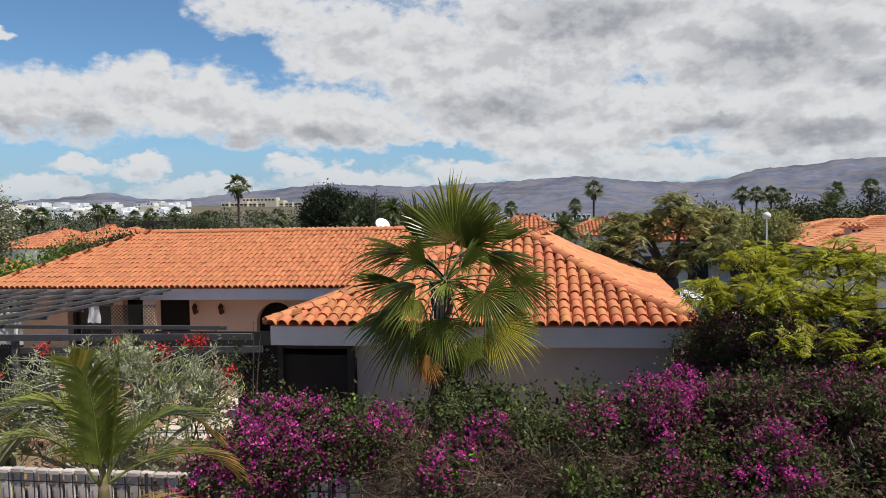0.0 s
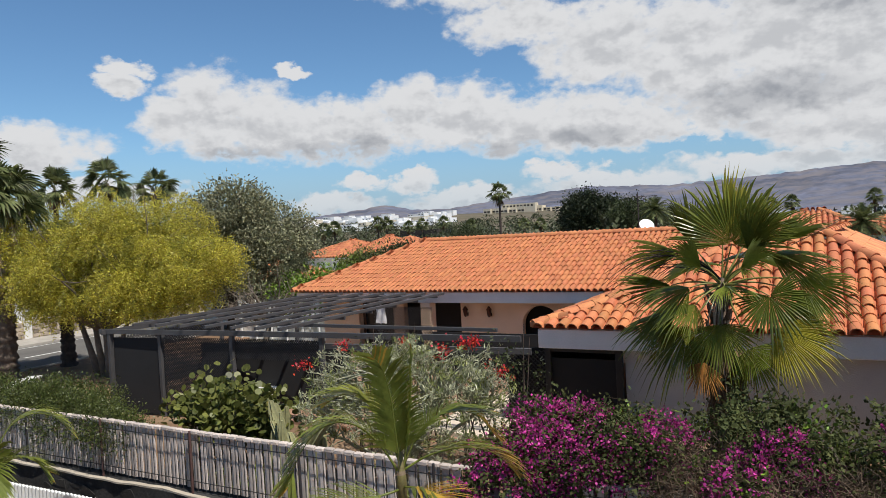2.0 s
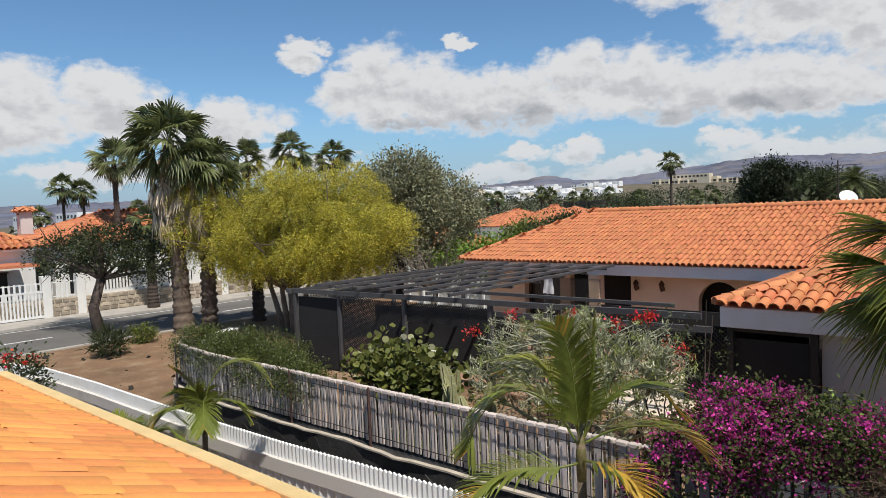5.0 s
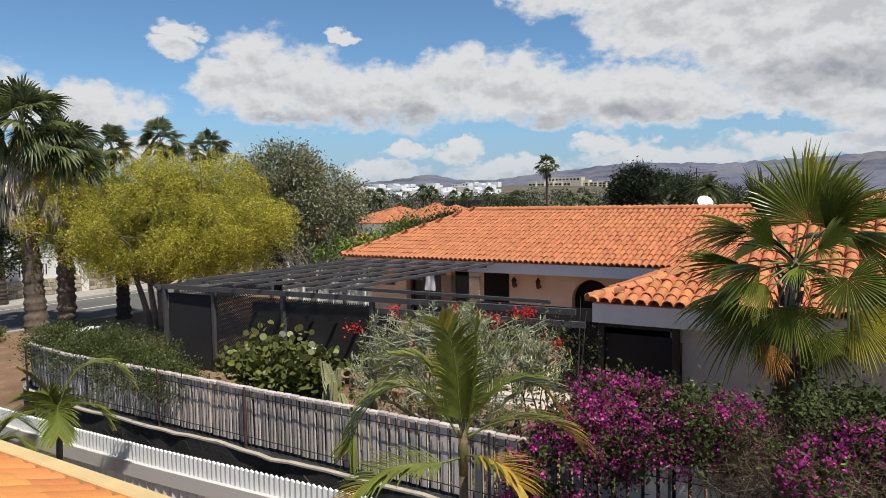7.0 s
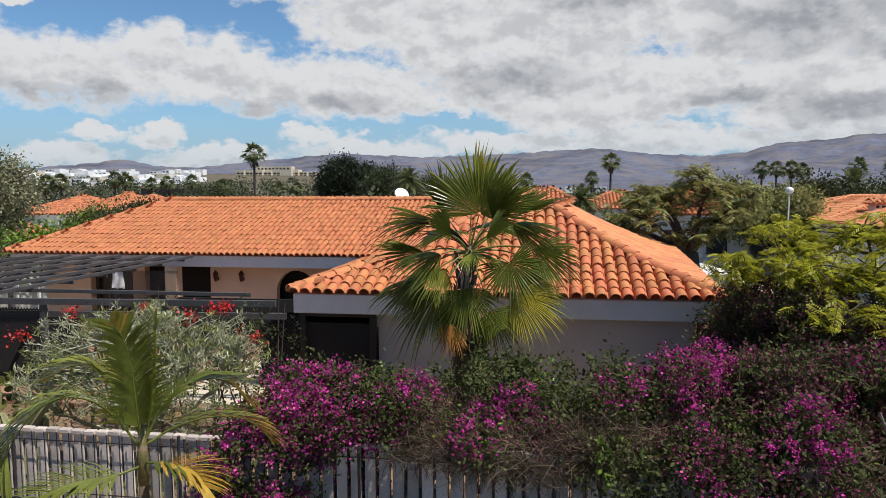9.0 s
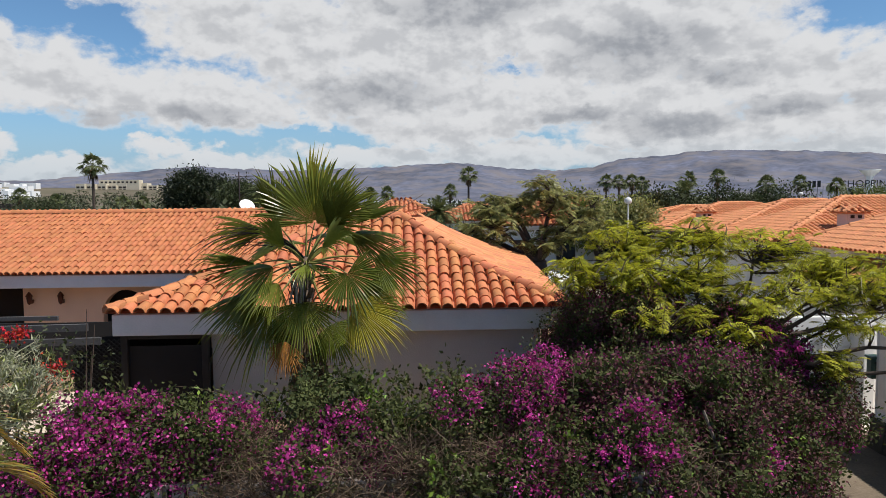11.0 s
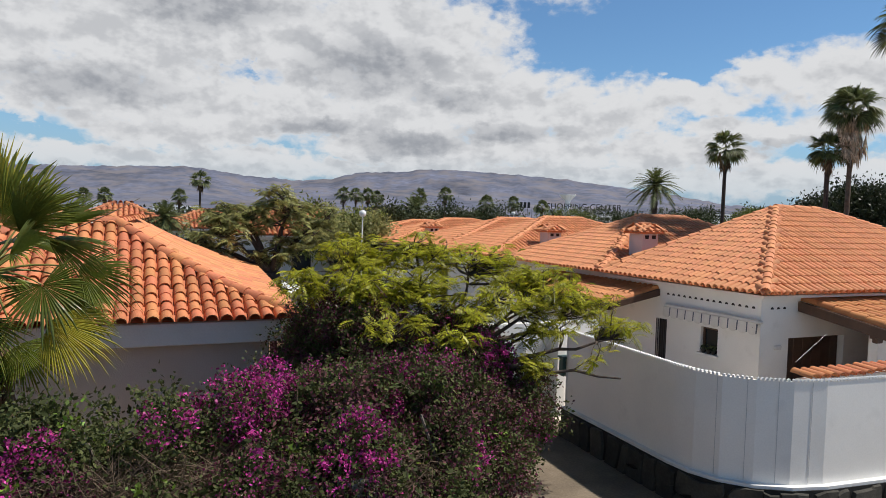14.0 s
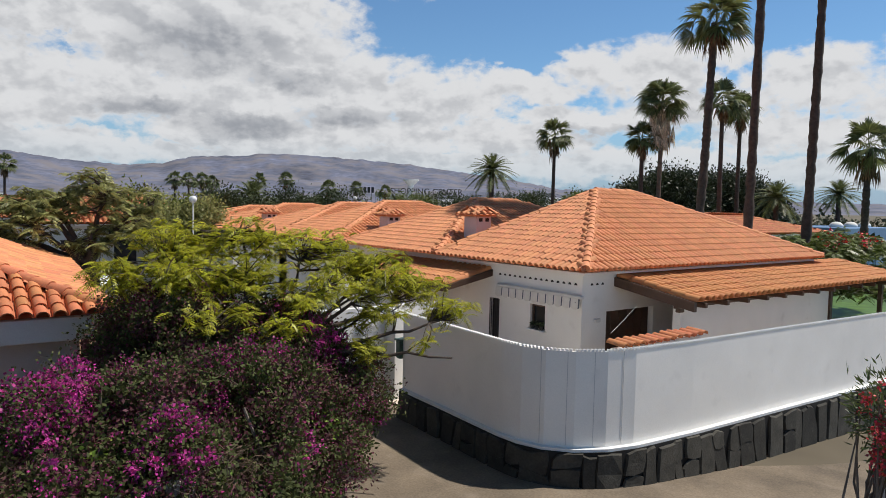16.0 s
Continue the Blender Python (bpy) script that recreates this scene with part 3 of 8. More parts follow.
def corrugated(path, z0, z1, pitch, deep, off, thick, notch=0.0):
    """A wavy upright sheet along a plan line; notch: how far its top dips between the waves."""
    b, rows = Build(), []
    for i, (x, y, dx, dy) in enumerate(along(path, pitch / 4)):
        n = math.hypot(dx, dy)
        px, py = dy / n, -dx / n
        ph = (i % 4) * math.pi / 2
        o = off + deep * math.sin(ph)
        top = z1 - notch * 0.5 * (1 - math.sin(ph))
        rows += [(x + px * o, y + py * o, z0), (x + px * o, y + py * o, top), (x + px * (o - thick), y + py * (o - thick), top), (x + px * (o - thick), y + py * (o - thick), z0)]
    k = len(rows) // 4
    b.add(rows, [(4 * i + a, 4 * i + 4 + a, 4 * i + 4 + (a + 1) % 4, 4 * i + (a + 1) % 4) for i in range(k - 1) for a in range(3)])
    return b


corrugated(line_w, 1.185, 1.42, 0.075, 0.006, 0.10, 0.03, 0.035).done("scalloped_sheet", "coping", wall_w, "white corrugated sheet with a scalloped top edge")
corrugated(line_w, 0.02, 0.995, 0.15, 0.012, 0.125, 0.02).done("fluted_face", "panel_grey", wall_w, "pale grey fluted panels below the band")

# ---- the neighbour's fence: lava stone base, boards behind iron rods ----
base = thing("fence_base_wall", "dark lava stone base wall with a sandy mortar top", "wall", kind="structure")
FENCE_Y, FENCE_L, FENCE_R = 6.45, -14.0, 2.4
line_f = [(-16.2, 9.4), (-15.4, 7.9), (-14.7, 7.05), (FENCE_L, 6.62), (-12.6, FENCE_Y), (FENCE_R, FENCE_Y)]
ribbon(line_f, -0.05, 1.00, -0.14, 0.30).done("wall", "base_render", base)
top_line = [(x, y + 0.02 * rng.normal()) for x, y, _, _ in along(line_f, 0.3)]
ribbon(top_line, 1.00, 1.025, -0.165, -0.09).done("mortar_top", "sand_mortar", base, "rough sandy mortar edge on the stone")
pts_f = along(line_f, 0.05)
for k in range(150):
    i = rng.integers(2, len(pts_f) - 3)
    x, y, dx, dy = pts_f[i]
    n = math.hypot(dx, dy)
    ux, uy = dx / n, dy / n
    zc, w, h = rng.uniform(0.12, 0.88), rng.uniform(0.10, 0.26), rng.uniform(0.08, 0.15)
    ang = np.sort(rng.uniform(0, 2 * math.pi, 8))
    rr = rng.uniform(0.75, 1.1, 8)
    c = [(w * r * math.cos(a), min(0.985 - zc, max(0.02 - zc, h * r * math.sin(a)))) for a, r in zip(ang, rr)]
    out = 0.143 + rng.uniform(0.004, 0.02)
    v = [(x + ux * a + uy * o, y + uy * a - ux * o, zc + b * q) for o, q in ((0.12, 1.0), (out, 0.86)) for a, b in c]
    Build().add(v, [tuple(range(8, 16))] + [(m, (m + 1) % 8, 8 + (m + 1) % 8, 8 + m) for m in range(8)]).done("stone", "base_stone", base)
corner = ribbon([(-15.9, 9.0), (-15.5, 8.25), (-14.95, 7.5), (-14.4, 7.0), (-14.0, 6.8)], 1.0, 1.62, -0.06, 0.16)
corner.done("corner_wall", "grey_wall", base, "rounded white rendered corner behind the boards")
ribbon([(-15.9, 9.0), (-15.5, 8.25), (-14.95, 7.5), (-14.4, 7.0), (-14.0, 6.8)], 1.62, 1.66, -0.10, 0.20).done("corner_coping", "grey_wall", base)
fence = thing("garden_fence", "grey board fence behind thin dark iron rods", "fence")
board_mesh = Build().box(-0.058, 0, 0, 0.058, 0.022, 0.775, 0.006).mesh("board")
board_mesh.materials.append(M["fence_board"])
cap_mesh = Build().box(-0.066, -0.025, 0, 0.066, 0.05, 0.055, 0.01).mesh("board_cap")
cap_mesh.materials.append(M["fence_board"])
rod_mesh = Build().box(-0.0045, -0.003, 0, 0.0045, 0.003, 0.80).mesh("rod")
rod_mesh.materials.append(M["iron"])


def placed(name, me, m, parent):
    ob = new(name, me)
    ob.parent = parent
    ob.matrix_basis = m
    return ob


for k, (x, y, dx, dy) in enumerate(along(line_f[2:], 0.148)):
    a = math.degrees(math.atan2(dy, dx))
    placed("board", board_mesh, pose(x, y + 0.035, 1.045 + rng.uniform(-0.008, 0.008), rng.uniform(-0.8, 0.8), rng.uniform(-0.6, 0.6), a), fence)
    placed("board_cap", cap_mesh, pose(x, y + 0.03, 1.81 + rng.uniform(-0.006, 0.006), 0, rng.uniform(-2, 2), a), fence)
    placed("rod", rod_mesh, pose(x + 0.074 * math.cos(radians(a)), y - 0.012, 1.035, 0, 0, a), fence)
for z in (1.16, 1.74):
    ribbon([(x, y - 0.02) for x, y in line_f[2:]], z, z + 0.010, -0.004, 0.004).done("rail", "iron", fence)
for k, x in enumerate(np.arange(-13.7, 2.4, 1.95)):
    Build().box(x - 0.014, FENCE_Y - 0.06, 1.00, x + 0.014, FENCE_Y - 0.03, 1.88, 0.005).done("post", "rust" if k in (2, 3) else "iron", fence)

# ---- the white wall of the house to the east, on a lava stone base ----
wall_e = thing("boundary_wall_white", "tall white rendered wall with a rope-like tile coping", "wall", kind="structure")
line_e = [(8.47, 11.95), (8.38, 10.3), (8.28, 8.75), (8.30, 8.35), (8.42, 7.98), (8.70, 7.65), (9.12, 7.40), (9.62, 7.27), (11.0, 7.14), (14.2, 6.98), (17.9, 6.76), (22.0, 6.45)]
ribbon(line_e, -0.7, 0.53, -0.22, 0.06).done("stone_base", "mortar", wall_e)
ribbon(line_e, 0.53, 0.575, -0.20, 0.06).done("ledge", "coping", wall_e, "bright white sloping ledge over the stone")
ribbon(line_e, 0.575, 2.10, -0.10, -0.045).done("wall", "tall_wall", wall_e)
rope = along(line_e, 0.062)
bead = Build()
for x, y, dx, dy in rope[:-1]:
    n = math.hypot(dx, dy)
    ux, uy = dx / n, dy / n
    bead.tube([(x - uy * t, y + ux * t, 2.10 + 0.018) for t in (-0.112, -0.05)], (0.021, 0.021), 6)
bead.done("bead_coping", "coping", wall_e, "row of small white rounded coping beads", kind="stuff")
# irregular lava stones on its base
pts_e = np.array(line_e)
run = np.r_[0, np.cumsum(np.hypot(*np.diff(pts_e, axis=0).T))]


def on_line(k, out, z):
    """A place k metres along the wall, out metres in front of it."""
    k = min(max(k, 0.01), run[-1] - 0.01)
    i = int(np.searchsorted(run, k)) - 1
    d = unit(pts_e[i + 1] - pts_e[i])
    p = pts_e[i] + d * (k - run[i])
    return (p[0] + d[1] * out, p[1] - d[0] * out, z)


for k in (3.94, 4.32, 4.72, 5.20):
    p, q = on_line(k, 0.1015, 0), on_line(k + 0.05, 0.1015, 0)
    Build().box(-0.005, -0.003, 0.6, 0.005, 0.0, 2.09).done("panel_joint", "grey_wall", wall_e).matrix_basis = pose(*p, 0, 0, math.degrees(math.atan2(q[1] - p[1], q[0] - p[0])))
k = 0.0
while k < run[-1] - 0.6:
    w = rng.uniform(0.20, 0.50)
    foot = lane_z(on_line(k, 0, 0)[0]) - 0.06
    cuts = [foot, 0.52] if rng.random() < 0.55 else [foot, foot + rng.uniform(0.35, 0.65) * (0.52 - foot), 0.52]
    lean = rng.uniform(-0.16, 0.16)
    for z0, z1 in zip(cuts, cuts[1:]):
        a0, a1 = k + 0.014, k + w - 0.014
        ring = [(a0, z0), ((a0 + a1) / 2, z0 - 0.02), (a1, z0), (a1 + 0.02, (z0 + z1) / 2), (a1, z1 - 0.02), ((a0 + a1) / 2, z1 - 0.01), (a0, z1 - 0.02), (a0 - 0.01, (z0 + z1) / 2)]
        ring = [(a + lean * (b - foot) + rng.uniform(-0.035, 0.035), min(0.525, max(foot, b + rng.uniform(-0.05, 0.05)))) for a, b in ring]
        ca, cb2 = np.mean(ring, axis=0)
        out = 0.245 + rng.uniform(0, 0.02)
        v = [on_line(a, 0.215 + 0.06 * (0.53 - b), b) for a, b in ring] + [on_line(ca + (a - ca) * 0.90, out + 0.06 * (0.53 - b), cb2 + (b - cb2) * 0.92) for a, b in ring]
        Build().add(v, [tuple(range(8, 16))] + [(i, (i + 1) % 8, 8 + (i + 1) % 8, 8 + i) for i in range(8)]).done("stone", "lava", wall_e)
    k += w
gate_wall = thing("gate_recess", "white recessed gateway at the end of the alley", "wall", kind="structure")
Build().box(6.6, 13.4, 0, 10.2, 13.55, 2.05, 0.01).done("back_wall", "white_wall", gate_wall)
Build().box(8.78, 12.95, 0, 9.0, 13.4, 2.0, 0.01).done("pillar", "white_wall", gate_wall)
Build().box(7.15, 13.0, 0, 8.0, 13.38, 0.3, 0.02).done("step", "lava", gate_wall)
gate = thing("iron_gate", "narrow white lattice iron gate", "gate")
Build().box(8.18, 13.30, 0.05, 8.22, 13.34, 1.9).box(8.80, 13.30, 0.05, 8.84, 13.34, 1.9).box(8.18, 13.3, 1.86, 8.84, 13.34, 1.9).done("gate_frame", "white_metal", gate)
lat = Build()
for k in range(-12, 16):
    for s in (1, -1):
        a, b = np.array([8.22, 13.32, 0.2 + 0.12 * k]), np.array([8.80, 13.32, 0.2 + 0.12 * k + 0.58])
        if s < 0:
            a[2], b[2] = b[2], a[2]
        if 0.05 < a[2] < 1.88 and 0.05 < b[2] < 1.88:
            lat.tube([a, b], (0.008, 0.008), 4)
lat.done("lattice", "white_metal", gate)
Build().box(8.37, 11.96, 0, 8.54, 12.02, 2.09, 0.005).done("end_post", "white_wall", gate_wall)
box = thing("mailbox", "dark green metal mailbox hung on the white wall", "mailbox")
Build().box(8.30, 12.02, 1.16, 8.50, 12.2, 1.55, 0.03).done("body", "green_box", box)
Build().box(8.28, 12.0, 1.53, 8.52, 12.22, 1.57, 0.01).done("lid", "green_box", box)
Build().box(8.34, 12.012, 1.44, 8.46, 12.018, 1.47).done("slot", "dark", box)


# ---- tiled roofs ----
def barrel(r, rise, length, name, material, thick=0.016, taper=0.88, tip=0.015):
    """One curved clay tile: nose at the origin, running up along +y, hollow below."""
    ang = np.linspace(0, math.pi, 7)
    rows = []
    for y, s, dz, inset in ((0.0, 1.0, tip, 0.0), (length, taper, 0.0, 0.0), (0.0, 1.0, tip, 0.0), (0.0, 1.0, tip, thick), (0.0, 1.0, tip, thick), (length * 0.6, 0.9, 0.004, thick)):
        rows.append(np.stack([-(r * s - inset) * np.cos(ang), np.full(7, y), (rise * s - inset) * np.sin(ang) + dz], 1))
    f = [(i + 1, i, 7 + i, 8 + i) for i in range(6)] + [(14 + i, 15 + i, 22 + i, 21 + i) for i in range(6)] + [(28 + i, 29 + i, 36 + i, 35 + i) for i in range(6)]
    me = Build().add(np.concatenate(rows), f).mesh(name, True)
    me.materials.append(M[material])
    return me


def frame_at(p, across, uphill, jitter=0.0):
    """A pose with x across, y uphill."""
    u, t = unit(np.asarray(across, float)), unit(np.asarray(uphill, float))
    n = np.cross(u, t)
    m = Matrix([[u[i], t[i], n[i], p[i]] for i in range(3)] + [[0, 0, 0, 1]])
    return m @ pose(rng.uniform(-jitter, jitter) * 0.1, rng.uniform(-jitter, jitter) * 0.05, rng.uniform(-jitter, jitter) * 0.1, 0, 0, rng.uniform(-jitter, jitter) * 14) if jitter else m


class Face:
    """One slope of a roof: an eave from a to b (plan), the way up the slope, a height over the distance from the eave, and how far it
    reaches up at each place along the eave."""

    def __init__(self, a, b, z, height, reach):
        self.a, self.z, self.height, self.reach = np.array(a, float), z, height, reach
        self.len = math.hypot(b[0] - a[0], b[1] - a[1])
        self.u = np.array([(b[0] - a[0]) / self.len, (b[1] - a[1]) / self.len, 0])
        self.s = np.array([-self.u[1], self.u[0], 0])

    def at(self, k, d):
        return np.array([self.a[0], self.a[1], self.z]) + self.u * k + self.s * d + (0, 0, self.height(d))

    def slope(self, d):
        return self.s + (0, 0, (self.height(d + 0.01) - self.height(d - 0.01)) / 0.02)


def lay_tiles(face, roof, pitch, expose, color, near=lambda p: False, limit=300, rise=None, wavy=0.1, taper=0.88, tip=0.015, fill=0.455):
    """Lays barrel tiles over a slope: single pieces where near() holds, the rest joined."""
    r = pitch * fill
    shape = barrel(r, rise or r * 1.12, expose * 1.22, "tile", "tile_" + color + "_object", taper=taper, tip=tip)
    n0 = len(shape.vertices)
    co = np.array([v.co for v in shape.vertices])
    polys = [tuple(p.vertices) for p in shape.polygons]
    rest, single = [], 0
    cols = int(face.len / pitch)
    for c in range(cols):
        k = (c + 0.5) * face.len / cols
        top = face.reach(k)
        d = -0.07
        while d < top - 0.05:
            p, t = face.at(k, d), face.slope(max(d, 0.02))
            m = frame_at(p, face.u, t, wavy)
            if single < limit and near(p):
                placed("tile", shape, m, roof)
                single += 1
            else:
                rest.append(m)
            d += expose * float(np.linalg.norm(face.s[:2]) / np.linalg.norm(t))
    if rest:
        ms = np.array([np.array(m) for m in rest])
        v = np.einsum("nij,vj->nvi", ms[:, :3, :3], co) + ms[:, None, :3, 3]
        b = Build()
        b.v, b.n = [v.reshape(-1, 3)], v.size // 3
        b.f = [tuple(i + n0 * k for i in p) for k in range(len(ms)) for p in polys]
        b.done("tile_field", "tile_" + color + "_island", roof, smooth=True, kind="stuff")
    # the bedding below the tiles
    b = Build()
    n = 24
    ks, rows = np.linspace(0, face.len, max(12, int(face.len * 2))), []
    for k in ks:
        top = max(0.0, face.reach(k))
        rows += [face.at(k, d) + (0, 0, 0.0) for d in np.linspace(-0.03, top, n)]
    b.add(rows, [(i * n + j, (i + 1) * n + j, (i + 1) * n + j + 1, i * n + j + 1) for i in range(len(ks) - 1) for j in range(n - 1)])
    b.done("bedding", "tile_" + color + "_island", roof)


def lay_cap(roof, pts, r, expose, color, lift=0.02):
    """A row of ridge tiles along a line, bedded in mortar."""
    shape = barrel(r, r * 0.85, expose * 1.2, "ridge_tile", "tile_" + color + "_object", 0.02)
    pts = np.array(pts, float)
    for p, q in zip(pts, pts[1:]):
        n = max(1, round(np.linalg.norm(q - p) / expose))
        way_up = unit(q - p)
        side = unit(np.cross(way_up, (0, 0, 1)))
        for k in range(n):
            placed("ridge_tile", shape, frame_at(p + (q - p) * k / n + (0, 0, lift), side, way_up, 0.08), roof)


def lin(p):
    return lambda d: p * d


def flared(p, q):
    return lambda d: p * d + q * d * d


def hip_reach(length, kl, kr, ridge):
    """How far a hipped slope reaches: kl, kr metres up for each metre from its ends."""
    return lambda k: min(k * kl if kl else 99, (length - k) * kr if kr else 99, ridge)


# ---- the house across: main range ----
house = thing("tiled_bungalow", "low bungalow with an orange barrel tile roof and ochre walls", "house")
roof = Build().box(-13.2, 22.3, 4.02, -0.8, 22.5, 4.06).done("roof", "sand_mortar", house, "orange barrel tile hipped roof")
PM = (4.08 - 2.66) / 4.5
f = Face((-15.9, 17.9), (-0.6, 17.9), 2.66, lin(PM), hip_reach(15.3, 4.5 / 2.6, 0, 4.5))
lay_tiles(f, roof, 0.168, 0.36, "main", lambda p: -8.2 < p[0] < -4.6 and p[1] < 21.0)
lay_cap(roof, [(-15.85, 17.85, 2.68), (-13.25, 22.4, 4.09)], 0.11, 0.36, "main")
lay_cap(roof, [(-13.25, 22.4, 4.1), (-0.7, 22.4, 4.1)], 0.12, 0.38, "main")
f = Face((-15.9, 26.9), (-15.9, 17.9), 2.66, lin(1.42 / 2.6), hip_reach(9.0, 2.6 / 4.5, 2.6 / 4.5, 2.6))
lay_tiles(f, roof, 0.2, 0.4, "main")
Build().add([(-0.6, 26.9, 2.6), (-15.9, 26.9, 2.6), (-13.3, 22.4, 4.06), (-0.6, 22.4, 4.06)], [(0, 1, 2, 3)]).done("back_slope", "tile_main_island", roof)
Build().box(-15.8, 17.98, 2.30, -4.5, 18.14, 2.62, 0.01).done("fascia", "fascia", house, "grey-white painted fascia beam")
Build().box(-15.8, 18.14, 2.30, -15.64, 26.8, 2.62, 0.01).done("fascia", "fascia", house)
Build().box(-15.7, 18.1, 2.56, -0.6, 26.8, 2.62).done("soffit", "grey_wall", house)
w = Build()
for x0, x1, z0, z1 in ((-15.4, -13.9, 0.5, 2.6), (-13.9, -12.5, 2.45, 2.6), (-12.5, -12.1, 0.5, 2.6), (-12.1, -10.0, 2.5, 2.6), (-10.0, -7.95, 0.5, 2.6), (-7.95, -6.75, 2.12, 2.6), (-6.75, -3.0, 0.5, 2.6)):
    w.box(x0, 18.9, z0, x1, 19.15, z1)
arch = [(-7.35 + 0.6 * math.cos(a), 1.52 + 0.6 * math.sin(a)) for a in np.linspace(0, math.pi, 13)]
for (xa, za), (xb, zb) in zip(arch, arch[1:]):
    w.add([(xa, 18.9, za), (xb, 18.9, zb), (xb, 18.9, 2.13), (xa, 18.9, 2.13), (xa, 19.15, za), (xb, 19.15, zb), (xb, 19.15, 2.13), (xa, 19.15, 2.13)], [(0, 1, 2, 3), (0, 4, 5, 1), (5, 4, 7, 6)])
w.done("porch_wall", "ochre_wall", house, "sunlit ochre porch wall with an arched opening")
Build().box(-10.9, 17.95, 0.5, -10.55, 18.3, 2.3, 0.015).done("porch_pillar", "ochre_wall", house)
# inner wall coloured near black in place of the room's shade
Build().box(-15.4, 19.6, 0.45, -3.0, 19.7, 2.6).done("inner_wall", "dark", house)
Build().box(-15.4, 19.15, 0.45, -15.2, 26.6, 2.6).box(-15.4, 26.4, 0.45, -0.8, 26.6, 2.6).done("outer_wall", "grey_wall", house)
win = Build().box(-13.85, 19.2, 0.55, -12.55, 19.26, 2.4).done("door", "glass", house, "dark glazed porch door")
Build().box(-13.9, 19.16, 0.5, -13.82, 19.28, 2.45).box(-12.58, 19.16, 0.5, -12.5, 19.28, 2.45).box(-13.24, 19.16, 0.5, -13.16, 19.28, 2.45).box(-13.9, 19.16, 2.37, -12.5, 19.28, 2.45).done("door_frame", "brown_wood", win)
for x in (-8.95, -9.75):
    lamp = thing("wall_lantern", "dark copper lantern fixed to the ochre wall", "lantern", "porch lanterns")
    Build().box(x - 0.02, 18.74, 1.80, x + 0.02, 18.9, 1.90, 0.005).done("bracket", "copper", lamp)
    Build().tube([(x, 18.72, z) for z in (1.78, 1.83, 1.97, 2.0)], (0.012, 0.05, 0.07, 0.06), 6).done("lantern_body", "copper", lamp)
    Build().tube([(x, 18.72, z) for z in (2.0, 2.03, 2.12)], (0.095, 0.08, 0.015), 8).done("hood", "copper", lamp)

# ---- the wing towards the alley ----
wing = thing("bungalow_wing", "wing of the bungalow with a low flared tile roof", "house")
wroof = Build().box(-0.9, 16.3, 3.90, -0.5, 19.0, 3.96).done("roof", "sand_mortar", wing, "flared orange barrel tile roof with mortared hips")
WZ, WH = 2.52, flared(0.27, 0.052)
TOPD = 3.35
xl, xr = -5.0, 3.0
f = Face((xl, 12.3), (xr, 12.3), WZ, WH, hip_reach(8.0, 0.95, 1.12, TOPD))
lay_tiles(f, wroof, 0.228, 0.33, "wing", lambda p: p[1] < 15.2, 420, rise=0.105)
# smoother right slope, its sunlit look put into a lighter tile colour
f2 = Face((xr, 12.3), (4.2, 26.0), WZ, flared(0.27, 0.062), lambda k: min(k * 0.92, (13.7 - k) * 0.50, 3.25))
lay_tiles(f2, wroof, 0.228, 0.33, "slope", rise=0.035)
f3 = Face((xl, 20.0), (xl, 12.3), WZ, flared(0.25, 0.035), lambda k: min((7.7 - k) / 0.95 if k > 3.7 else 9, 4.2))
lay_tiles(f3, wroof, 0.228, 0.33, "wing")
hip_r = [(xr - d / 1.12, 12.3 + d, WZ + WH(d)) for d in np.linspace(0, TOPD, 6)]
hip_l = [(xl + d / 0.95, 12.3 + d, WZ + WH(d)) for d in np.linspace(0, TOPD, 6)]
lay_cap(wroof, hip_r, 0.12, 0.36, "wing", 0.035)
lay_cap(wroof, hip_l, 0.12, 0.36, "wing", 0.035)
lay_cap(wroof, [hip_r[-1], (0.5, 19.2, 4.06)], 0.12, 0.36, "wing", 0.03)
lay_cap(wroof, [hip_l[-1], hip_r[-1]], 0.12, 0.36, "wing", 0.03)
Build().box(xl + 0.05, 12.38, 2.10, xr - 0.05, 12.52, 2.47, 0.01).done("fascia", "fascia", wing, "grey-white painted fascia beam")
Build().box(xl + 0.05, 12.52, 2.10, xl + 0.19, 17.9, 2.47, 0.01).done("fascia", "fascia", wing)
ribbon([(xr - 0.05, 12.52), (4.1, 25.9)], 2.10, 2.47, 0.0, 0.14).done("fascia", "fascia", wing)
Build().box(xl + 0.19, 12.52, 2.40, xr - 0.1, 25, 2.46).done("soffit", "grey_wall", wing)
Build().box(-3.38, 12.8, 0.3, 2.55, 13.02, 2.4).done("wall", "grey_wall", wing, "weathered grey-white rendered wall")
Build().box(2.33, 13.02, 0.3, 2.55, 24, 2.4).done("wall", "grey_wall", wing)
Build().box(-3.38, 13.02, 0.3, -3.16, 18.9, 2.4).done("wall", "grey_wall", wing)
Build().box(2.60, 12.95, 1.45, 2.72, 13.02, 2.05, 0.01).done("shutter", "brown_wood", wing)
screen = thing("lattice_screen", "black timber lattice screen under the eave", "screen")
Build().box(-4.92, 12.62, 0.5, -4.80, 12.74, 2.12, 0.01).box(-3.52, 12.62, 0.5, -3.40, 12.74, 2.12, 0.01).box(-4.92, 12.64, 1.99, -3.4, 12.72, 2.10).done("screen_frame", "black_wood", screen)
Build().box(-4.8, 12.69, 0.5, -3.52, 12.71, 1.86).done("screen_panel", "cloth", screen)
# black side sheet added to stand for the porch's shade
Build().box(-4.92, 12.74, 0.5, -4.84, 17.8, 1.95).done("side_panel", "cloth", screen)


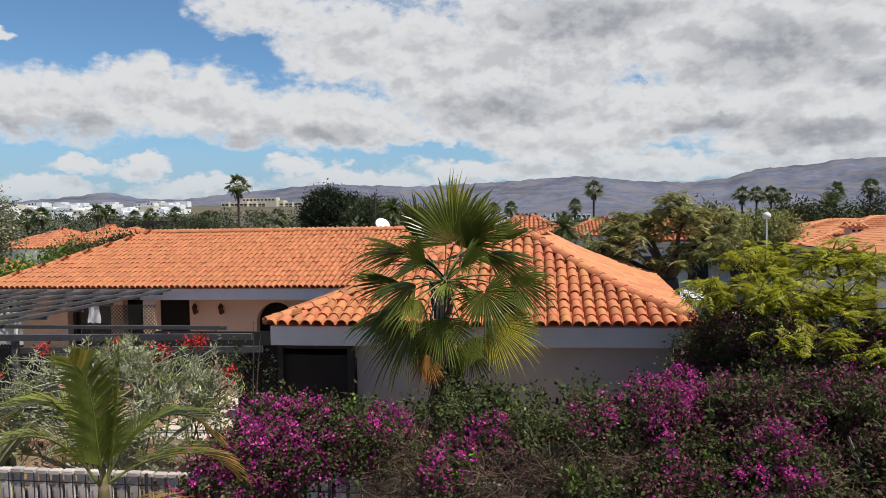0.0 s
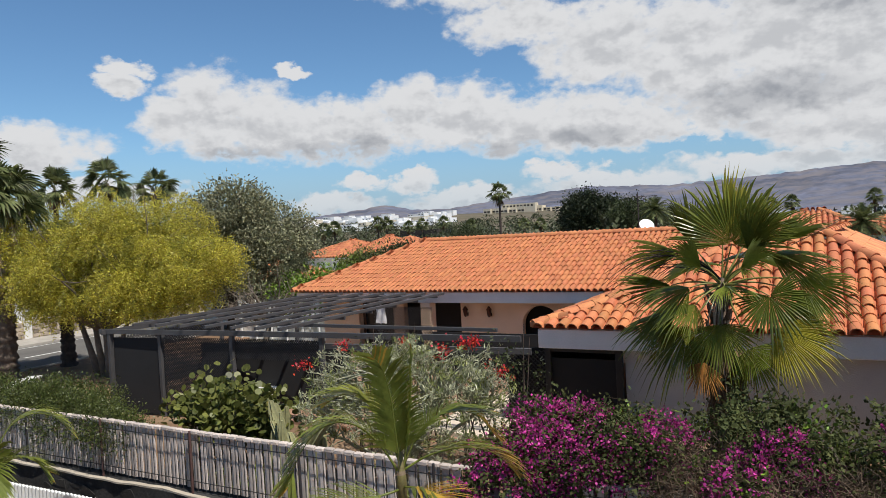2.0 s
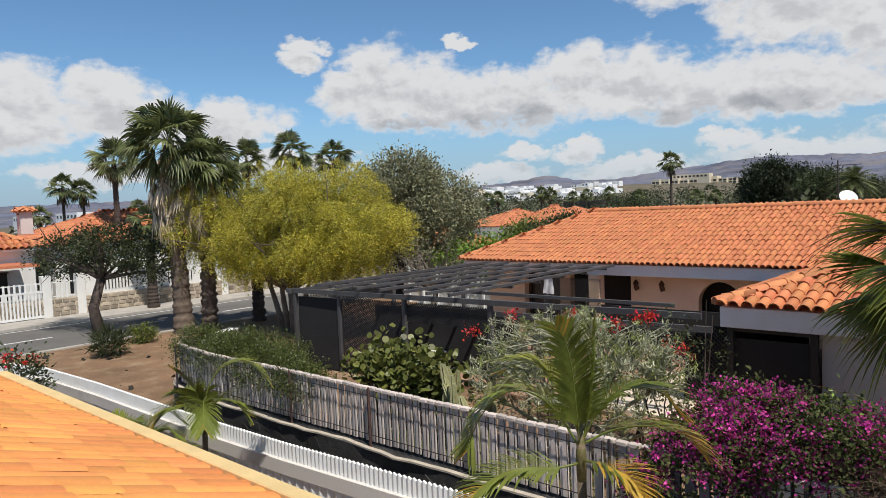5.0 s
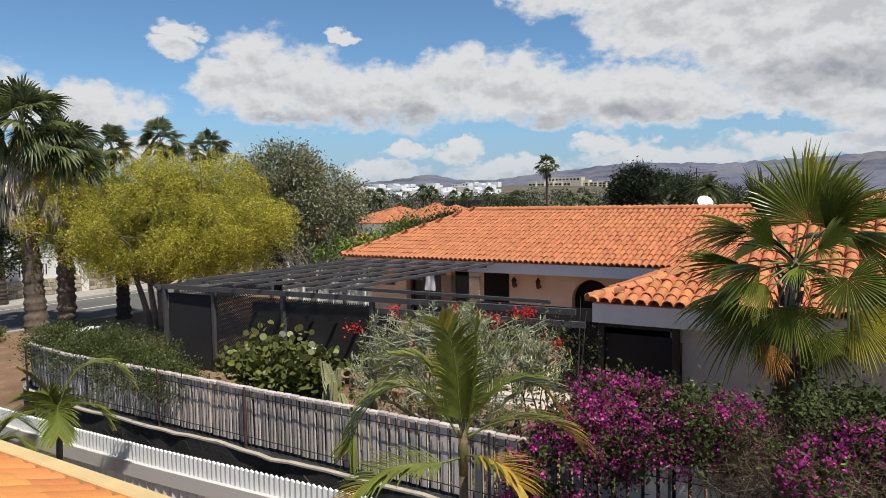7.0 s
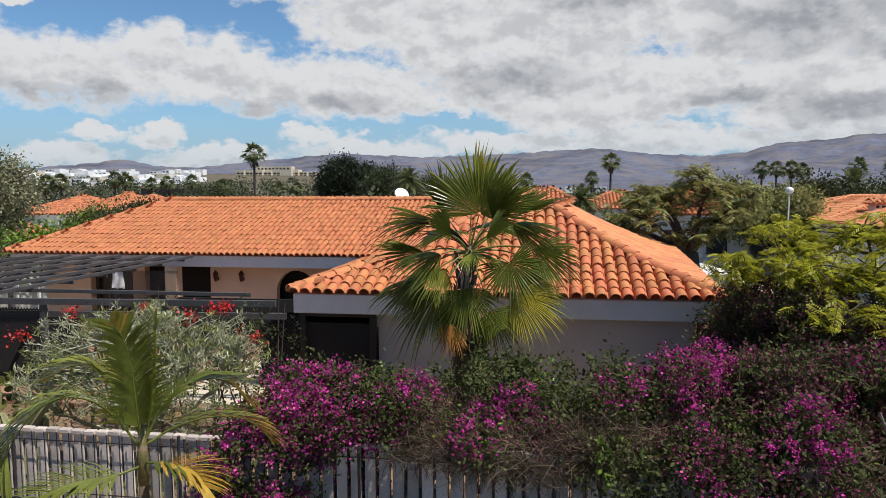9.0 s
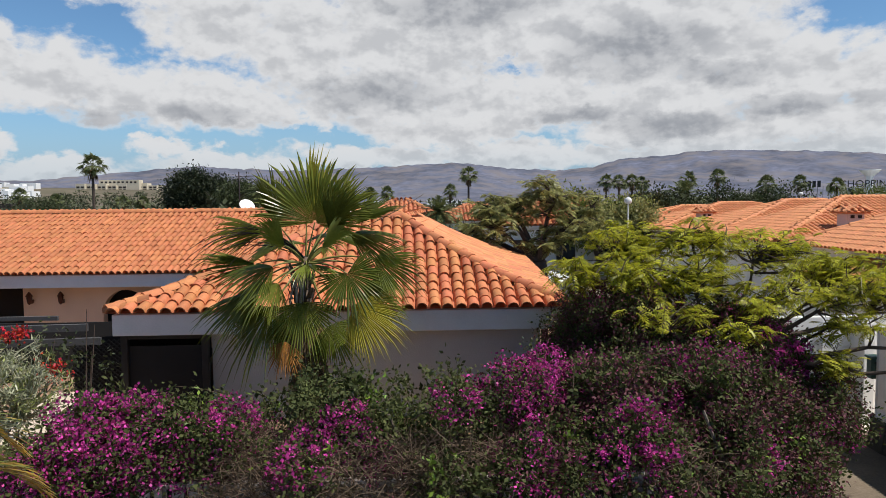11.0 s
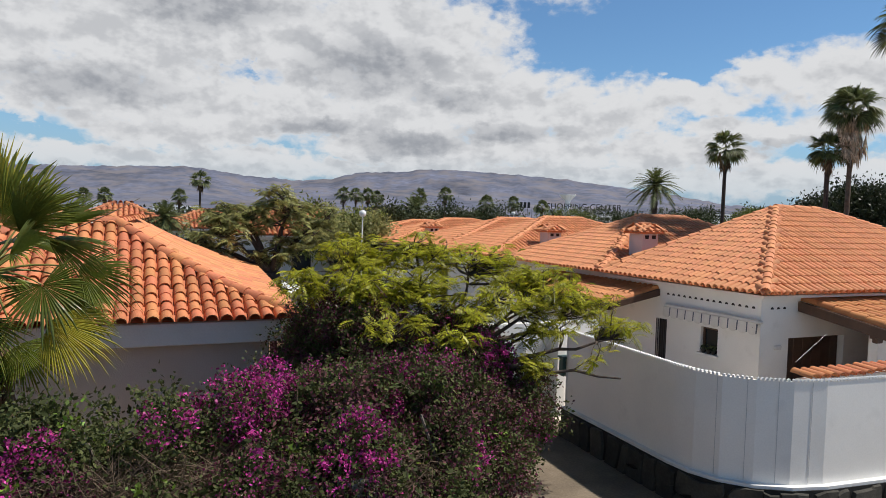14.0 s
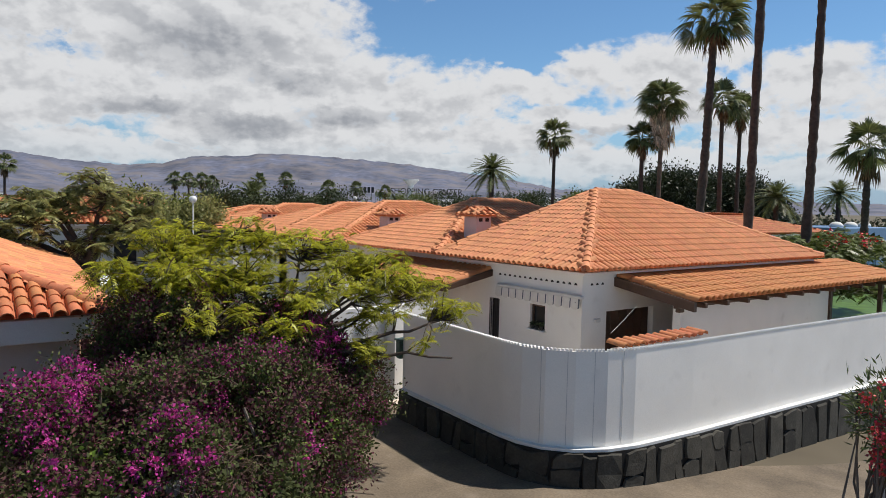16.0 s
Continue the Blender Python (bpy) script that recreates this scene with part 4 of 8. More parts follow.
def lattice(x0, x1, y0, y1, z0, z1, step, wide, name, material, parent):
    """Crossed thin slats filling an upright panel."""
    b = Build()
    length, height = math.hypot(x1 - x0, y1 - y0), z1 - z0
    ux, uy = (x1 - x0) / length, (y1 - y0) / length
    for s in (1, -1):
        k = -height
        while k < length:
            a0, a1 = max(0.0, k), min(length, k + height)
            if a1 - a0 > 0.03:
                h0, h1 = (a0 - k, a1 - k) if s > 0 else (height - (a0 - k), height - (a1 - k))
                e = 0.006 * s
                p = [(x0 + ux * a - uy * e, y0 + uy * a + ux * e, z0 + h + dz) for a, h in ((a0, h0), (a1, h1)) for dz in (-wide, wide)]
                q = [(x - uy * 0.008, y + ux * 0.008, z) for x, y, z in p]
                b.add(p + q, [(0, 2, 3, 1), (4, 5, 7, 6), (1, 3, 7, 5), (0, 4, 6, 2)])
            k += step
    return b.done(name, material, parent)


lattice(-5.7, -4.92, 12.5, 12.66, 0.55, 2.0, 0.085, 0.014, "lattice", "black_wood", screen)
# black sheets added behind the lattice, as the shade of the porch
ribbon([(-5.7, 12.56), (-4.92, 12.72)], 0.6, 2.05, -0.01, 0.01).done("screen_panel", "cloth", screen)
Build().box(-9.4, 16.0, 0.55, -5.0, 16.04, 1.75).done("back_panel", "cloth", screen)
dish = thing("satellite_dish", "white satellite dish on the roof ridge", "satellite dish")
db = Build()
rings = [(0.0, 0.0)] + [(r, 0.35 * r * r) for r in (0.09, 0.18, 0.25)]
pv = [(0, 0, 0)] + [(r * math.cos(a), -h, r * math.sin(a)) for r, h in rings[1:] for a in np.arange(16) * math.pi / 8]
db.add(pv, [(0, 1 + (i + 1) % 16, 1 + i) for i in range(16)] + [(1 + 16 * k + i, 1 + 16 * k + (i + 1) % 16, 17 + 16 * k + (i + 1) % 16, 17 + 16 * k + i) for k in (0, 1) for i in range(16)])
db.done("reflector", "white_metal", dish, smooth=True).matrix_basis = pose(-5.02, 22.75, 4.30, -38, 0, 35)
Build().tube([(-5.0, 22.9, 3.9), (-5.0, 22.95, 4.22)], (0.025, 0.025), 6).done("mast", "iron", dish)
Build().tube([(-5.0, 22.9, 4.15), (-4.92, 22.55, 4.22)], (0.008, 0.006), 5).done("arm", "iron", dish)
aerial = thing("aerial_mast", "thin dark aerial mast behind the ridge", "aerial")
Build().tube([(-5.6, 24.2, 3.4), (-5.6, 24.2, 5.45)], (0.025, 0.02), 6).done("mast", "iron", aerial)
ab = Build()
for k in range(5):
    ab.tube([(-5.6 + 0.14 * k, 24.0, 5.3), (-5.6 + 0.14 * k, 24.4, 5.3)], (0.006, 0.006), 4)
ab.tube([(-5.7, 24.2, 5.3), (-4.95, 24.2, 5.3)], (0.01, 0.01), 4)
ab.done("antenna", "iron", aerial)
dish2 = copy_thing(dish, pose(3.6, -3.2, -0.35))

# ---- pergola ----
perg = thing("pergola", "dark grey timber pergola with black lattice sides", "pergola")
PX = [(-15.3, 10.55), (-13.75, 10.75), (-11.6, 10.9), (-9.2, 11.05)]
for x, y in PX + [(-15.2, 14.0), (-15.2, 17.2), (-11.9, 17.2), (-6.9, 11.2)]:
    Build().box(x - 0.05, y - 0.05, 0.45, x + 0.05, y + 0.05, 2.42, 0.008).done("post", "beam", perg)
ribbon([(-15.6, 10.5), (-11.6, 10.84), (-4.85, 11.28)], 2.40, 2.51, -0.035, 0.035).done("front_beam", "beam", perg)
ribbon([(-11.6, 11.0), (-4.75, 11.5)], 2.14, 2.25, -0.03, 0.03).done("lower_beam", "beam", perg)
ribbon([(-15.4, 10.4), (-15.2, 17.7)], 2.38, 2.49, -0.035, 0.035).done("side_beam", "beam", perg)
for k, y in enumerate(np.arange(11.7, 17.6, 1.15)):
    x1 = -9.9 - 0.02 * k if k > 0 else -5.5
    Build().box(-15.5, y - 0.025, 2.505, x1, y + 0.025, 2.575, 0.005).done("rafter", "beam", perg)
for x in (-14.5, -13.7, -12.9, -12.1, -11.3, -10.6, -9.95):
    Build().box(x - 0.035, 10.6, 2.58, x + 0.035, 17.75, 2.65, 0.005).done("cross_rafter", "beam", perg)
# this first cloth is an added black backing for the shade behind the lattice
ribbon([(-13.7, 11.9), (-9.4, 12.3)], 0.55, 2.0, -0.01, 0.01).done("shade_cloth", "cloth", perg, "black shade cloth panel")
ribbon([(-15.24, 10.6), (-13.8, 10.74)], 0.5, 2.30, -0.01, 0.01).done("shade_cloth", "cloth", perg, "black shade cloth panel")
lattice(-13.68, -11.66, 10.76, 10.9, 0.55, 2.32, 0.06, 0.017, "lattice", "black_wood", perg)
lattice(-11.54, -9.2, 10.92, 11.05, 1.88, 2.32, 0.06, 0.015, "lattice", "black_wood", perg)
lattice(-15.2, -15.2, 14.0, 10.6, 1.9, 2.3, 0.085, 0.015, "lattice", "black_wood", perg)
lattice(-11.9, -9.9, 16.9, 16.9, 0.6, 2.3, 0.1, 0.015, "lattice", "black_wood", perg)
towel = thing("towel", "white towel hung over a pergola beam", "towel")
tb = Build()
tv = [(-10.62 + 0.30 * i / 6 + 0.0, 15.15 + 0.03 * math.sin(i * 1.7 + j), 2.5 - 0.42 * j / 5 + 0.02 * math.sin(i * 2.0)) for j in range(6) for i in range(7)]
tb.add(tv + [(x, y + 0.02, z) for x, y, z in tv], [(j * 7 + i, j * 7 + i + 1, j * 7 + i + 8, j * 7 + i + 7) for j in range(5) for i in range(6)] + [(42 + j * 7 + i + 7, 42 + j * 7 + i + 8, 42 + j * 7 + i + 1, 42 + j * 7 + i) for j in range(5) for i in range(6)])
tb.done("cloth", "towel", towel, smooth=True)
chair = thing("wicker_chair", "white wicker garden chair with a round back", "chair")
cb = Build()
for k in range(7):
    s = 1 - 0.02 * k
    h = 0.62 + 0.09 * k
    cb.tube([(0.30 * s * math.cos(a), 0.04 * math.sin(3 * a), 0.42 + h * 0.72 * math.sin(a)) for a in np.linspace(0, math.pi, 14)], [0.014] * 14, 5)
for k in range(9):
    a = 0.3 + k * 0.318
    cb.tube([(0.08 * math.cos(a), 0, 0.45), (0.29 * math.cos(a), 0, 0.42 + 0.82 * math.sin(a))], (0.012, 0.012), 5)
cb.done("backrest", "white_metal", chair, kind="stuff").matrix_basis = pose(0, 0, 0, -8, 0, 0)
Build().tube([(0, -0.28, z) for z in (0.38, 0.40, 0.44, 0.46)], (0.26, 0.3, 0.3, 0.26), 16).done("seat", "white_metal", chair)
for sx in (-0.22, 0.22):
    for sy in (-0.48, -0.06):
        Build().tube([(sx, sy, 0.0), (sx * 0.9, sy, 0.4)], (0.02, 0.022), 6).done("leg", "white_metal", chair)
chair.matrix_basis = pose(-11.8, 12.2, 0.55, 0, 0, 25)

# ---- the near roof below the camera ----
own = thing("near_house", "near house with a bright orange barrel tile roof", "house")
oroof = Build().box(-12.0, -2.6, 4.0, -3.6, -2.3, 4.04).done("roof", "sand_mortar", own, "bright orange barrel tile roof slope")
f = Face((-3.4, 2.86), (-12.4, 2.86), 2.16, lin(0.335), hip_reach(9.0, 0, 1.1, 5.2))
lay_tiles(f, oroof, 0.225, 0.40, "near", lambda p: p[0] < -4.0 and p[1] > 0.2, 330, rise=0.034, wavy=0.10, taper=0.95, tip=0.004)
lay_cap(oroof, [(-12.4, 2.86, 2.2), (-7.7, -2.3, 3.9)], 0.12, 0.36, "near", 0.03)
Build().box(-12.55, 2.935, 2.10, -3.3, 3.09, 2.20, 0.012).done("edge_strip", "gutter", own, "cream painted edge strip along the eave")
Build().box(-12.0, 2.3, 0.0, -3.6, 2.5, 2.1).done("wall", "white_wall", own)
Build().box(-12.0, -6, 0, -11.8, 2.3, 2.1).done("wall", "white_wall", own)
Build().box(-3.8, -6, 0.0, -3.6, 2.3, 2.2).done("wall", "white_wall", own)
Build().box(-12.4, 2.45, 2.0, -3.4, 2.98, 2.08).done("soffit", "white_wall", own)

# ---- the row of houses to the east ----
EZ = 2.92
row = []


def east_house(y_front, y_top, first, CX=17.6, RZ=4.85):
    """One house of the row: hipped roof whose left slope faces the alley."""
    h = thing("row_house", "white row house with a salmon barrel tile hipped roof", "house", "row of tiled houses")
    rf = Build().box(CX, y_top - 0.1, RZ - 0.09, CX + 1.8, y_top + 0.1, RZ - 0.04).done("roof", "sand_mortar", h, "salmon-orange barrel tile hipped roof")
    dy, dx = y_top - y_front, CX - 12.35
    rise_z = RZ - EZ
    dback = 1.35
    near_l = (lambda p: p[1] < 14.6) if first else (lambda p: False)
    # the slope towards the alley
    length = dy + dback
    f = Face((12.35, y_front + length), (12.35, y_front), EZ, lin(rise_z / dx), hip_reach(length, dx / dback, dx / dy, dx))
    lay_tiles(f, rf, 0.19, 0.34, "right", near_l, 300, rise=0.10, wavy=0.06, taper=0.93, tip=0.018, fill=0.44)
    f = Face((12.35, y_front), (23.6, y_front), EZ, lin(rise_z / dy), hip_reach(11.25, dy / dx, dy / 4.2, dy))
    lay_tiles(f, rf, 0.19, 0.34, "right", (lambda p: p[0] < 18.5) if first else (lambda p: False), 300, rise=0.10, wavy=0.06, taper=0.93, tip=0.018, fill=0.44)
    Build().add([(23.6, y_front, EZ), (23.6, y_front + length, EZ), (CX + 1.8, y_top, RZ), (12.35, y_front + length, EZ), (CX, y_top, RZ)], [(0, 1, 2), (1, 3, 4, 2)]).done("back_slope", "tile_right_island", rf)
    lay_cap(rf, [(12.33, y_front - 0.02, EZ + 0.01), (CX, y_top, RZ)], 0.105, 0.36, "right", 0.045)
    lay_cap(rf, [(23.6, y_front - 0.02, EZ + 0.01), (CX + 1.8, y_top, RZ)], 0.105, 0.36, "right", 0.045)
    lay_cap(rf, [(CX, y_top, RZ), (CX + 1.8, y_top, RZ)], 0.105, 0.36, "right", 0.045)
    lay_cap(rf, [(12.33, y_front + length, EZ), (CX, y_top, RZ)], 0.105, 0.36, "right", 0.045)
    return h, rf


h1, rf1 = east_house(10.7, 15.0, True)
# wall to the alley, with a window and a barred door cut through
for y0, y1, z0, z1 in ((11.15, 12.33, 0, 2.86), (12.33, 12.86, 0, 1.28), (12.33, 12.86, 1.90, 2.86), (12.86, 14.02, 0, 2.86), (14.02, 14.42, 1.88, 2.86), (14.42, 16.3, 0, 2.86)):
    Build().box(12.78, y0, z0, 13.0, y1, z1).done("side_wall", "white_wall", h1)
for x0, x1, z0, z1 in ((13.0, 13.66, 0, 2.86), (13.66, 15.5, 1.86, 2.86), (15.5, 23.0, 0, 2.86)):
    Build().box(x0, 11.15, z0, x1, 11.37, z1).done("front_wall", "white_wall", h1)
Build().box(13.0, 16.1, 0, 23.0, 16.3, 2.86).done("back_wall", "white_wall", h1)
Build().box(22.8, 11.37, 0, 23, 16.1, 2.86).done("end_wall", "white_wall", h1)
Build().box(12.5, 10.85, 2.80, 23.4, 16.3, 2.86).done("soffit", "white_wall", h1)
dr = Build().box(13.68, 11.30, 0.02, 15.48, 11.36, 1.85, 0.01).done("door", "brown_wood", h1, "wide dark brown timber door")
for k in range(6):
    Build().box(13.70 + 0.30 * k, 11.285, 0.05, 13.97 + 0.30 * k, 11.30, 1.83, 0.006).done("plank", "brown_wood", dr)
wn = Build().box(12.90, 12.33, 1.28, 12.94, 12.86, 1.90).done("window", "glass", h1)
Build().box(12.86, 12.33, 1.28, 12.96, 12.38, 1.90).box(12.86, 12.81, 1.28, 12.96, 12.86, 1.90).box(12.86, 12.38, 1.85, 12.96, 12.81, 1.90).done("window_frame", "brown_wood", wn)
Build().box(12.70, 12.28, 1.23, 12.90, 12.91, 1.28, 0.01).done("window_sill", "white_wall", wn)
gr = Build().box(12.90, 14.02, 0, 12.94, 14.42, 1.88).done("barred_door", "dark", h1, "dark doorway behind iron bars")
for k in range(6):
    Build().tube([(12.77, 14.05 + 0.068 * k, 0.05), (12.77, 14.05 + 0.068 * k, 1.86)], (0.011, 0.011), 5).done("bar", "iron", gr)
for k in range(3):
    pot = thing("flower_pot", "small dark flower pot on the window sill", "pot", "sill pots")
    Build().tube([(12.76, 12.42 + 0.16 * k, z) for z in (1.28, 1.36, 1.38)], (0.035, 0.05, 0.052), 8).done("pot", "lava", pot)
    at = np.array([12.76, 12.42 + 0.16 * k, 1.42]) + rng.normal(size=(60, 3)) * 0.03
    quads("plant", leaf_quads(at, rng.normal(size=(60, 3)), 0.05), "dark_green", pot, "stuff")
vents = Build()
for k in range(15):
    y = 11.35 + 0.19 * k
    ang = np.linspace(0, math.pi, 6)
    vents.add([(12.772, y + 0.05 * math.cos(a), 2.52 + 0.055 * math.sin(a)) for a in ang], [tuple(range(6))])
for k in range(3):
    vents.add([(13.1 + 0.19 * k + 0.05 * math.cos(a), 11.142, 2.52 + 0.055 * math.sin(a)) for a in ang], [tuple(range(5, -1, -1))])
vents.done("vent_row", "dark", h1, "row of small dark vent openings", kind="stuff")
Build().box(13.2, 11.10, 1.62, 13.42, 11.15, 1.72, 0.02).done("wall_niche", "grey_wall", h1)
aw = thing("awning", "rolled cream awning with a dark-striped scalloped valance", "awning")
Build().box(12.62, 11.05, 2.225, 12.76, 14.0, 2.30, 0.02).done("cassette", "awning", aw)
for k in range(11):
    for part_y, wide, mt in ((0.0, 0.035, "stripe"), (0.035, 0.23, "awning")):
        y0 = 11.08 + 0.265 * k + part_y
        ys_ = np.linspace(y0, y0 + wide, 5)
        low = [2.02 - 0.05 * math.sin(math.pi * (y - 11.08 - 0.265 * k) / 0.265) for y in ys_]
        v = [(12.61, ys_[0], 2.23), (12.61, ys_[-1], 2.23)] + [(12.595 + 0.006 * math.sin(9 * y), y, z) for y, z in zip(ys_[::-1], low[::-1])]
        Build().add(v + [(x + 0.008, y, z) for x, y, z in v], [tuple(range(7)), tuple(range(13, 6, -1))]).done("valance_strip", mt, aw)
Build().tube([(12.62, 11.2, 2.15), (12.62, 11.2, 2.0)], (0.02, 0.02), 6).done("crank_joint", "iron", aw)
# lean-to roof in front
can = thing("tiled_canopy", "lean-to canopy of orange tiles on dark beams", "canopy")
f = Face((13.95, 8.98), (25.5, 8.9), 2.34, lin(0.165), lambda k: 2.16)
lay_tiles(f, can, 0.235, 0.37, "canopy", lambda p: p[0] < 21, 300, rise=0.12, wavy=0.07, taper=0.93, tip=0.018, fill=0.44)
Build().add([(13.9, 8.95, 2.12), (13.9, 11.14, 2.46), (13.9, 11.14, 2.68), (13.9, 8.95, 2.33), (14.0, 8.95, 2.12), (14.0, 11.14, 2.46), (14.0, 11.14, 2.68), (14.0, 8.95, 2.33)], [(3, 2, 1, 0), (4, 5, 6, 7), (0, 1, 5, 4), (3, 7, 6, 2), (0, 4, 7, 3)]).done("barge_board", "brown_wood", can)
Build().box(14.0, 9.42, 2.12, 25.5, 9.54, 2.28, 0.01).done("beam", "brown_wood", can)
for k in range(13):
    Build().box(14.25 + 0.88 * k, 8.9, 2.19, 14.35 + 0.88 * k, 9.5, 2.30, 0.01).done("rafter_end", "brown_wood", can)
Build().box(14.1, 9.44, 2.02, 14.3, 9.56, 2.14, 0.02).done("bracket", "brown_wood", can)
Build().box(14.3, 9.55, 0, 21.6, 9.75, 2.12).done("wall", "white_wall", can, "white rendered wall under the canopy")
Build().box(21.62, 9.5, 0.0, 21.76, 9.62, 2.15).box(25.2, 9.5, 0, 25.32, 9.62, 2.15).done("post", "brown_wood", can)
lt = thing("side_canopy", "small tiled lean-to with a dark beam edge", "canopy")
f = Face((11.25, 19.4), (11.25, 14.35), 2.30, lin(0.21), lambda k: 1.5)
lay_tiles(f, lt, 0.21, 0.37, "canopy", rise=0.10, wavy=0.06, taper=0.93, tip=0.018, fill=0.44)
Build().add([(11.2, 14.3, 2.15), (12.76, 14.3, 2.46), (12.76, 14.3, 2.64), (11.2, 14.3, 2.28), (11.2, 14.38, 2.15), (12.76, 14.38, 2.46), (12.76, 14.38, 2.64), (11.2, 14.38, 2.28)], [(0, 1, 2, 3), (7, 6, 5, 4), (0, 4, 5, 1), (3, 2, 6, 7)]).done("barge_board", "brown_wood", lt)
Build().box(11.2, 14.38, 2.12, 11.3, 19.4, 2.27).done("beam", "brown_wood", lt)
lw = thing("tile_topped_wall", "low white wall capped with orange tiles", "wall")
Build().box(10.6, 8.35, 0, 13.3, 8.5, 1.78).done("wall", "white_wall", lw)
cap = barrel(0.1, 0.085, 0.42, "cap_tile", "tile_wing_object")
for k in range(12):
    placed("cap_tile", cap, frame_at(np.array([10.72 + 0.225 * k, 8.22, 1.80]), (1, 0, 0), (0, 1, 0.12), 0.1), lw)
hose = Build().tube([(11.1 + 0.9 * t, 8.9 + 0.1 * t, 1.95 + 0.45 * t) for t in (0, 0.5, 1)], (0.002, 0.002, 0.002), 4)
tagged(hose.done("washing_line_pole", "white_metal"), "thin white pole leaning in the yard", "pole")


def chimney(x, y, z0):
    c = thing("chimney", "white rendered chimney with a tiled cap", "chimney", "row house chimneys")
    Build().box(x - 0.3, y - 0.3, z0 - 1.2, x + 0.3, y + 0.3, z0, 0.015).done("flue", "pink_wall", c)
    Build().box(x - 0.2, y - 0.31, z0 - 0.16, x - 0.06, y - 0.302, z0 - 0.05).box(x + 0.06, y - 0.31, z0 - 0.16, x + 0.2, y - 0.302, z0 - 0.05).done("vent", "dark", c)
    Build().box(x - 0.42, y - 0.42, z0, x + 0.42, y + 0.42, z0 + 0.05).done("slab", "tile_right_island", c)
    Build().add([(x - 0.5, y - 0.5, z0 + 0.05), (x + 0.5, y - 0.5, z0 + 0.05), (x + 0.5, y + 0.5, z0 + 0.05), (x - 0.5, y + 0.5, z0 + 0.05), (x - 0.12, y, z0 + 0.28), (x + 0.12, y, z0 + 0.28)], [(0, 1, 5, 4), (1, 2, 5), (2, 3, 4, 5), (3, 0, 4)]).done("cap", "tile_right_island", c)
    shape = barrel(0.075, 0.06, 0.5, "cap_tile", "tile_right_object")
    for s, (ux, uy) in enumerate(((1, 0), (0, 1), (-1, 0), (0, -1))):
        for k in range(4):
            o = np.array([x, y, z0 + 0.05]) + np.array([uy, -ux, 0]) * 0.52 + np.array([ux, uy, 0]) * (k - 1.5) * 0.24
            placed("cap_tile", shape, frame_at(o, (ux, uy, 0), (-uy, ux, 0.45), 0.1), c)
    Build().box(x - 0.2, y - 0.1, z0 + 0.25, x + 0.2, y + 0.1, z0 + 0.33, 0.02).done("cap_ridge", "tile_right_island", c)
    return c


chimney(14.40, 16.95, 4.01)
for n, (yf, yt, cx, rz) in enumerate(((16.3, 20.6, 17.36, 4.52), (22.8, 27.1, 17.39, 4.38), (27.5, 31.8, 17.7, 4.27), (33.8, 38.1, 17.45, 4.14), (40.0, 44.3, 17.65, 3.95))):
    h, rf = east_house(yf, yt, False, cx, rz)
    Build().box(12.8, yf + 0.05, 0, 23, yf + 5.5, 2.88).done("wall", "white_wall", h)
    if n in (0, 2):
        chimney((15.34, 0, 15.0)[n], (23.5, 0, 34.6)[n], (3.85, 0, 3.7)[n])


# ---- palms ----
def fan_leaf(hub, way, face, radius, spread, fold, droop, material, segs=42, ragged=0.1, into=None):
    """A pleated fan leaf from its hub: way is the line of its middle blade, face the side that looks at the sky, fold lifts (or, below 0, drops) its wings;
    blades part beyond the middle and hang with their own weight."""
    b = into or Build()
    hub, e1 = np.array(hub, float), unit(np.array(way, float))
    face = np.array(face, float)
    e3 = unit(face - e1 * (face @ e1))
    e2 = np.cross(e3, e1)
    ang = np.radians(np.linspace(-spread / 2, spread / 2, segs + 1))

    def pt(a, r, lift, sag):
        d = unit(e1 * math.cos(a) + e2 * math.sin(a) + e3 * fold * abs(math.sin(a)) * 0.9)
        u = r / radius
        return hub + d * r + e3 * lift - np.array([0, 0, 1.0]) * radius * (droop * u ** 2.4 + sag * u ** 4)

    for i in range(segs):
        a0, a1 = ang[i], ang[i + 1]
        am, half = (a0 + a1) / 2 + rng.normal() * 0.008, (a1 - a0) / 2
        top = radius * (1 - 0.30 * (abs(am) / math.radians(spread / 2 + 1)) ** 2) * rng.uniform(1 - ragged, 1 + ragged * 0.5)
        sag = rng.random() ** 2 * 0.22
        rows = []
        for u, w, p in ((0.03, 1.0, 0.004), (0.34, 1.0, 0.016), (0.58, 1.0, 0.022), (0.80, 0.46, 0.012)):
            r = u * top
            rows += [pt(am - half * w, r, 0, sag), pt(am, r, p * radius, sag), pt(am + half * w, r, 0, sag)]
        rows.append(pt(am, top, 0, sag + 0.05 * rng.random()))
        f = [q for k in range(3) for q in ((3 * k, 3 * k + 1, 3 * k + 4, 3 * k + 3), (3 * k + 1, 3 * k + 2, 3 * k + 5, 3 * k + 4))]
        b.add(rows, f + [(9, 10, 12), (10, 11, 12)])
    if into:
        return None
    me = b.mesh("leaf")
    me.materials.append(M[material])
    return me


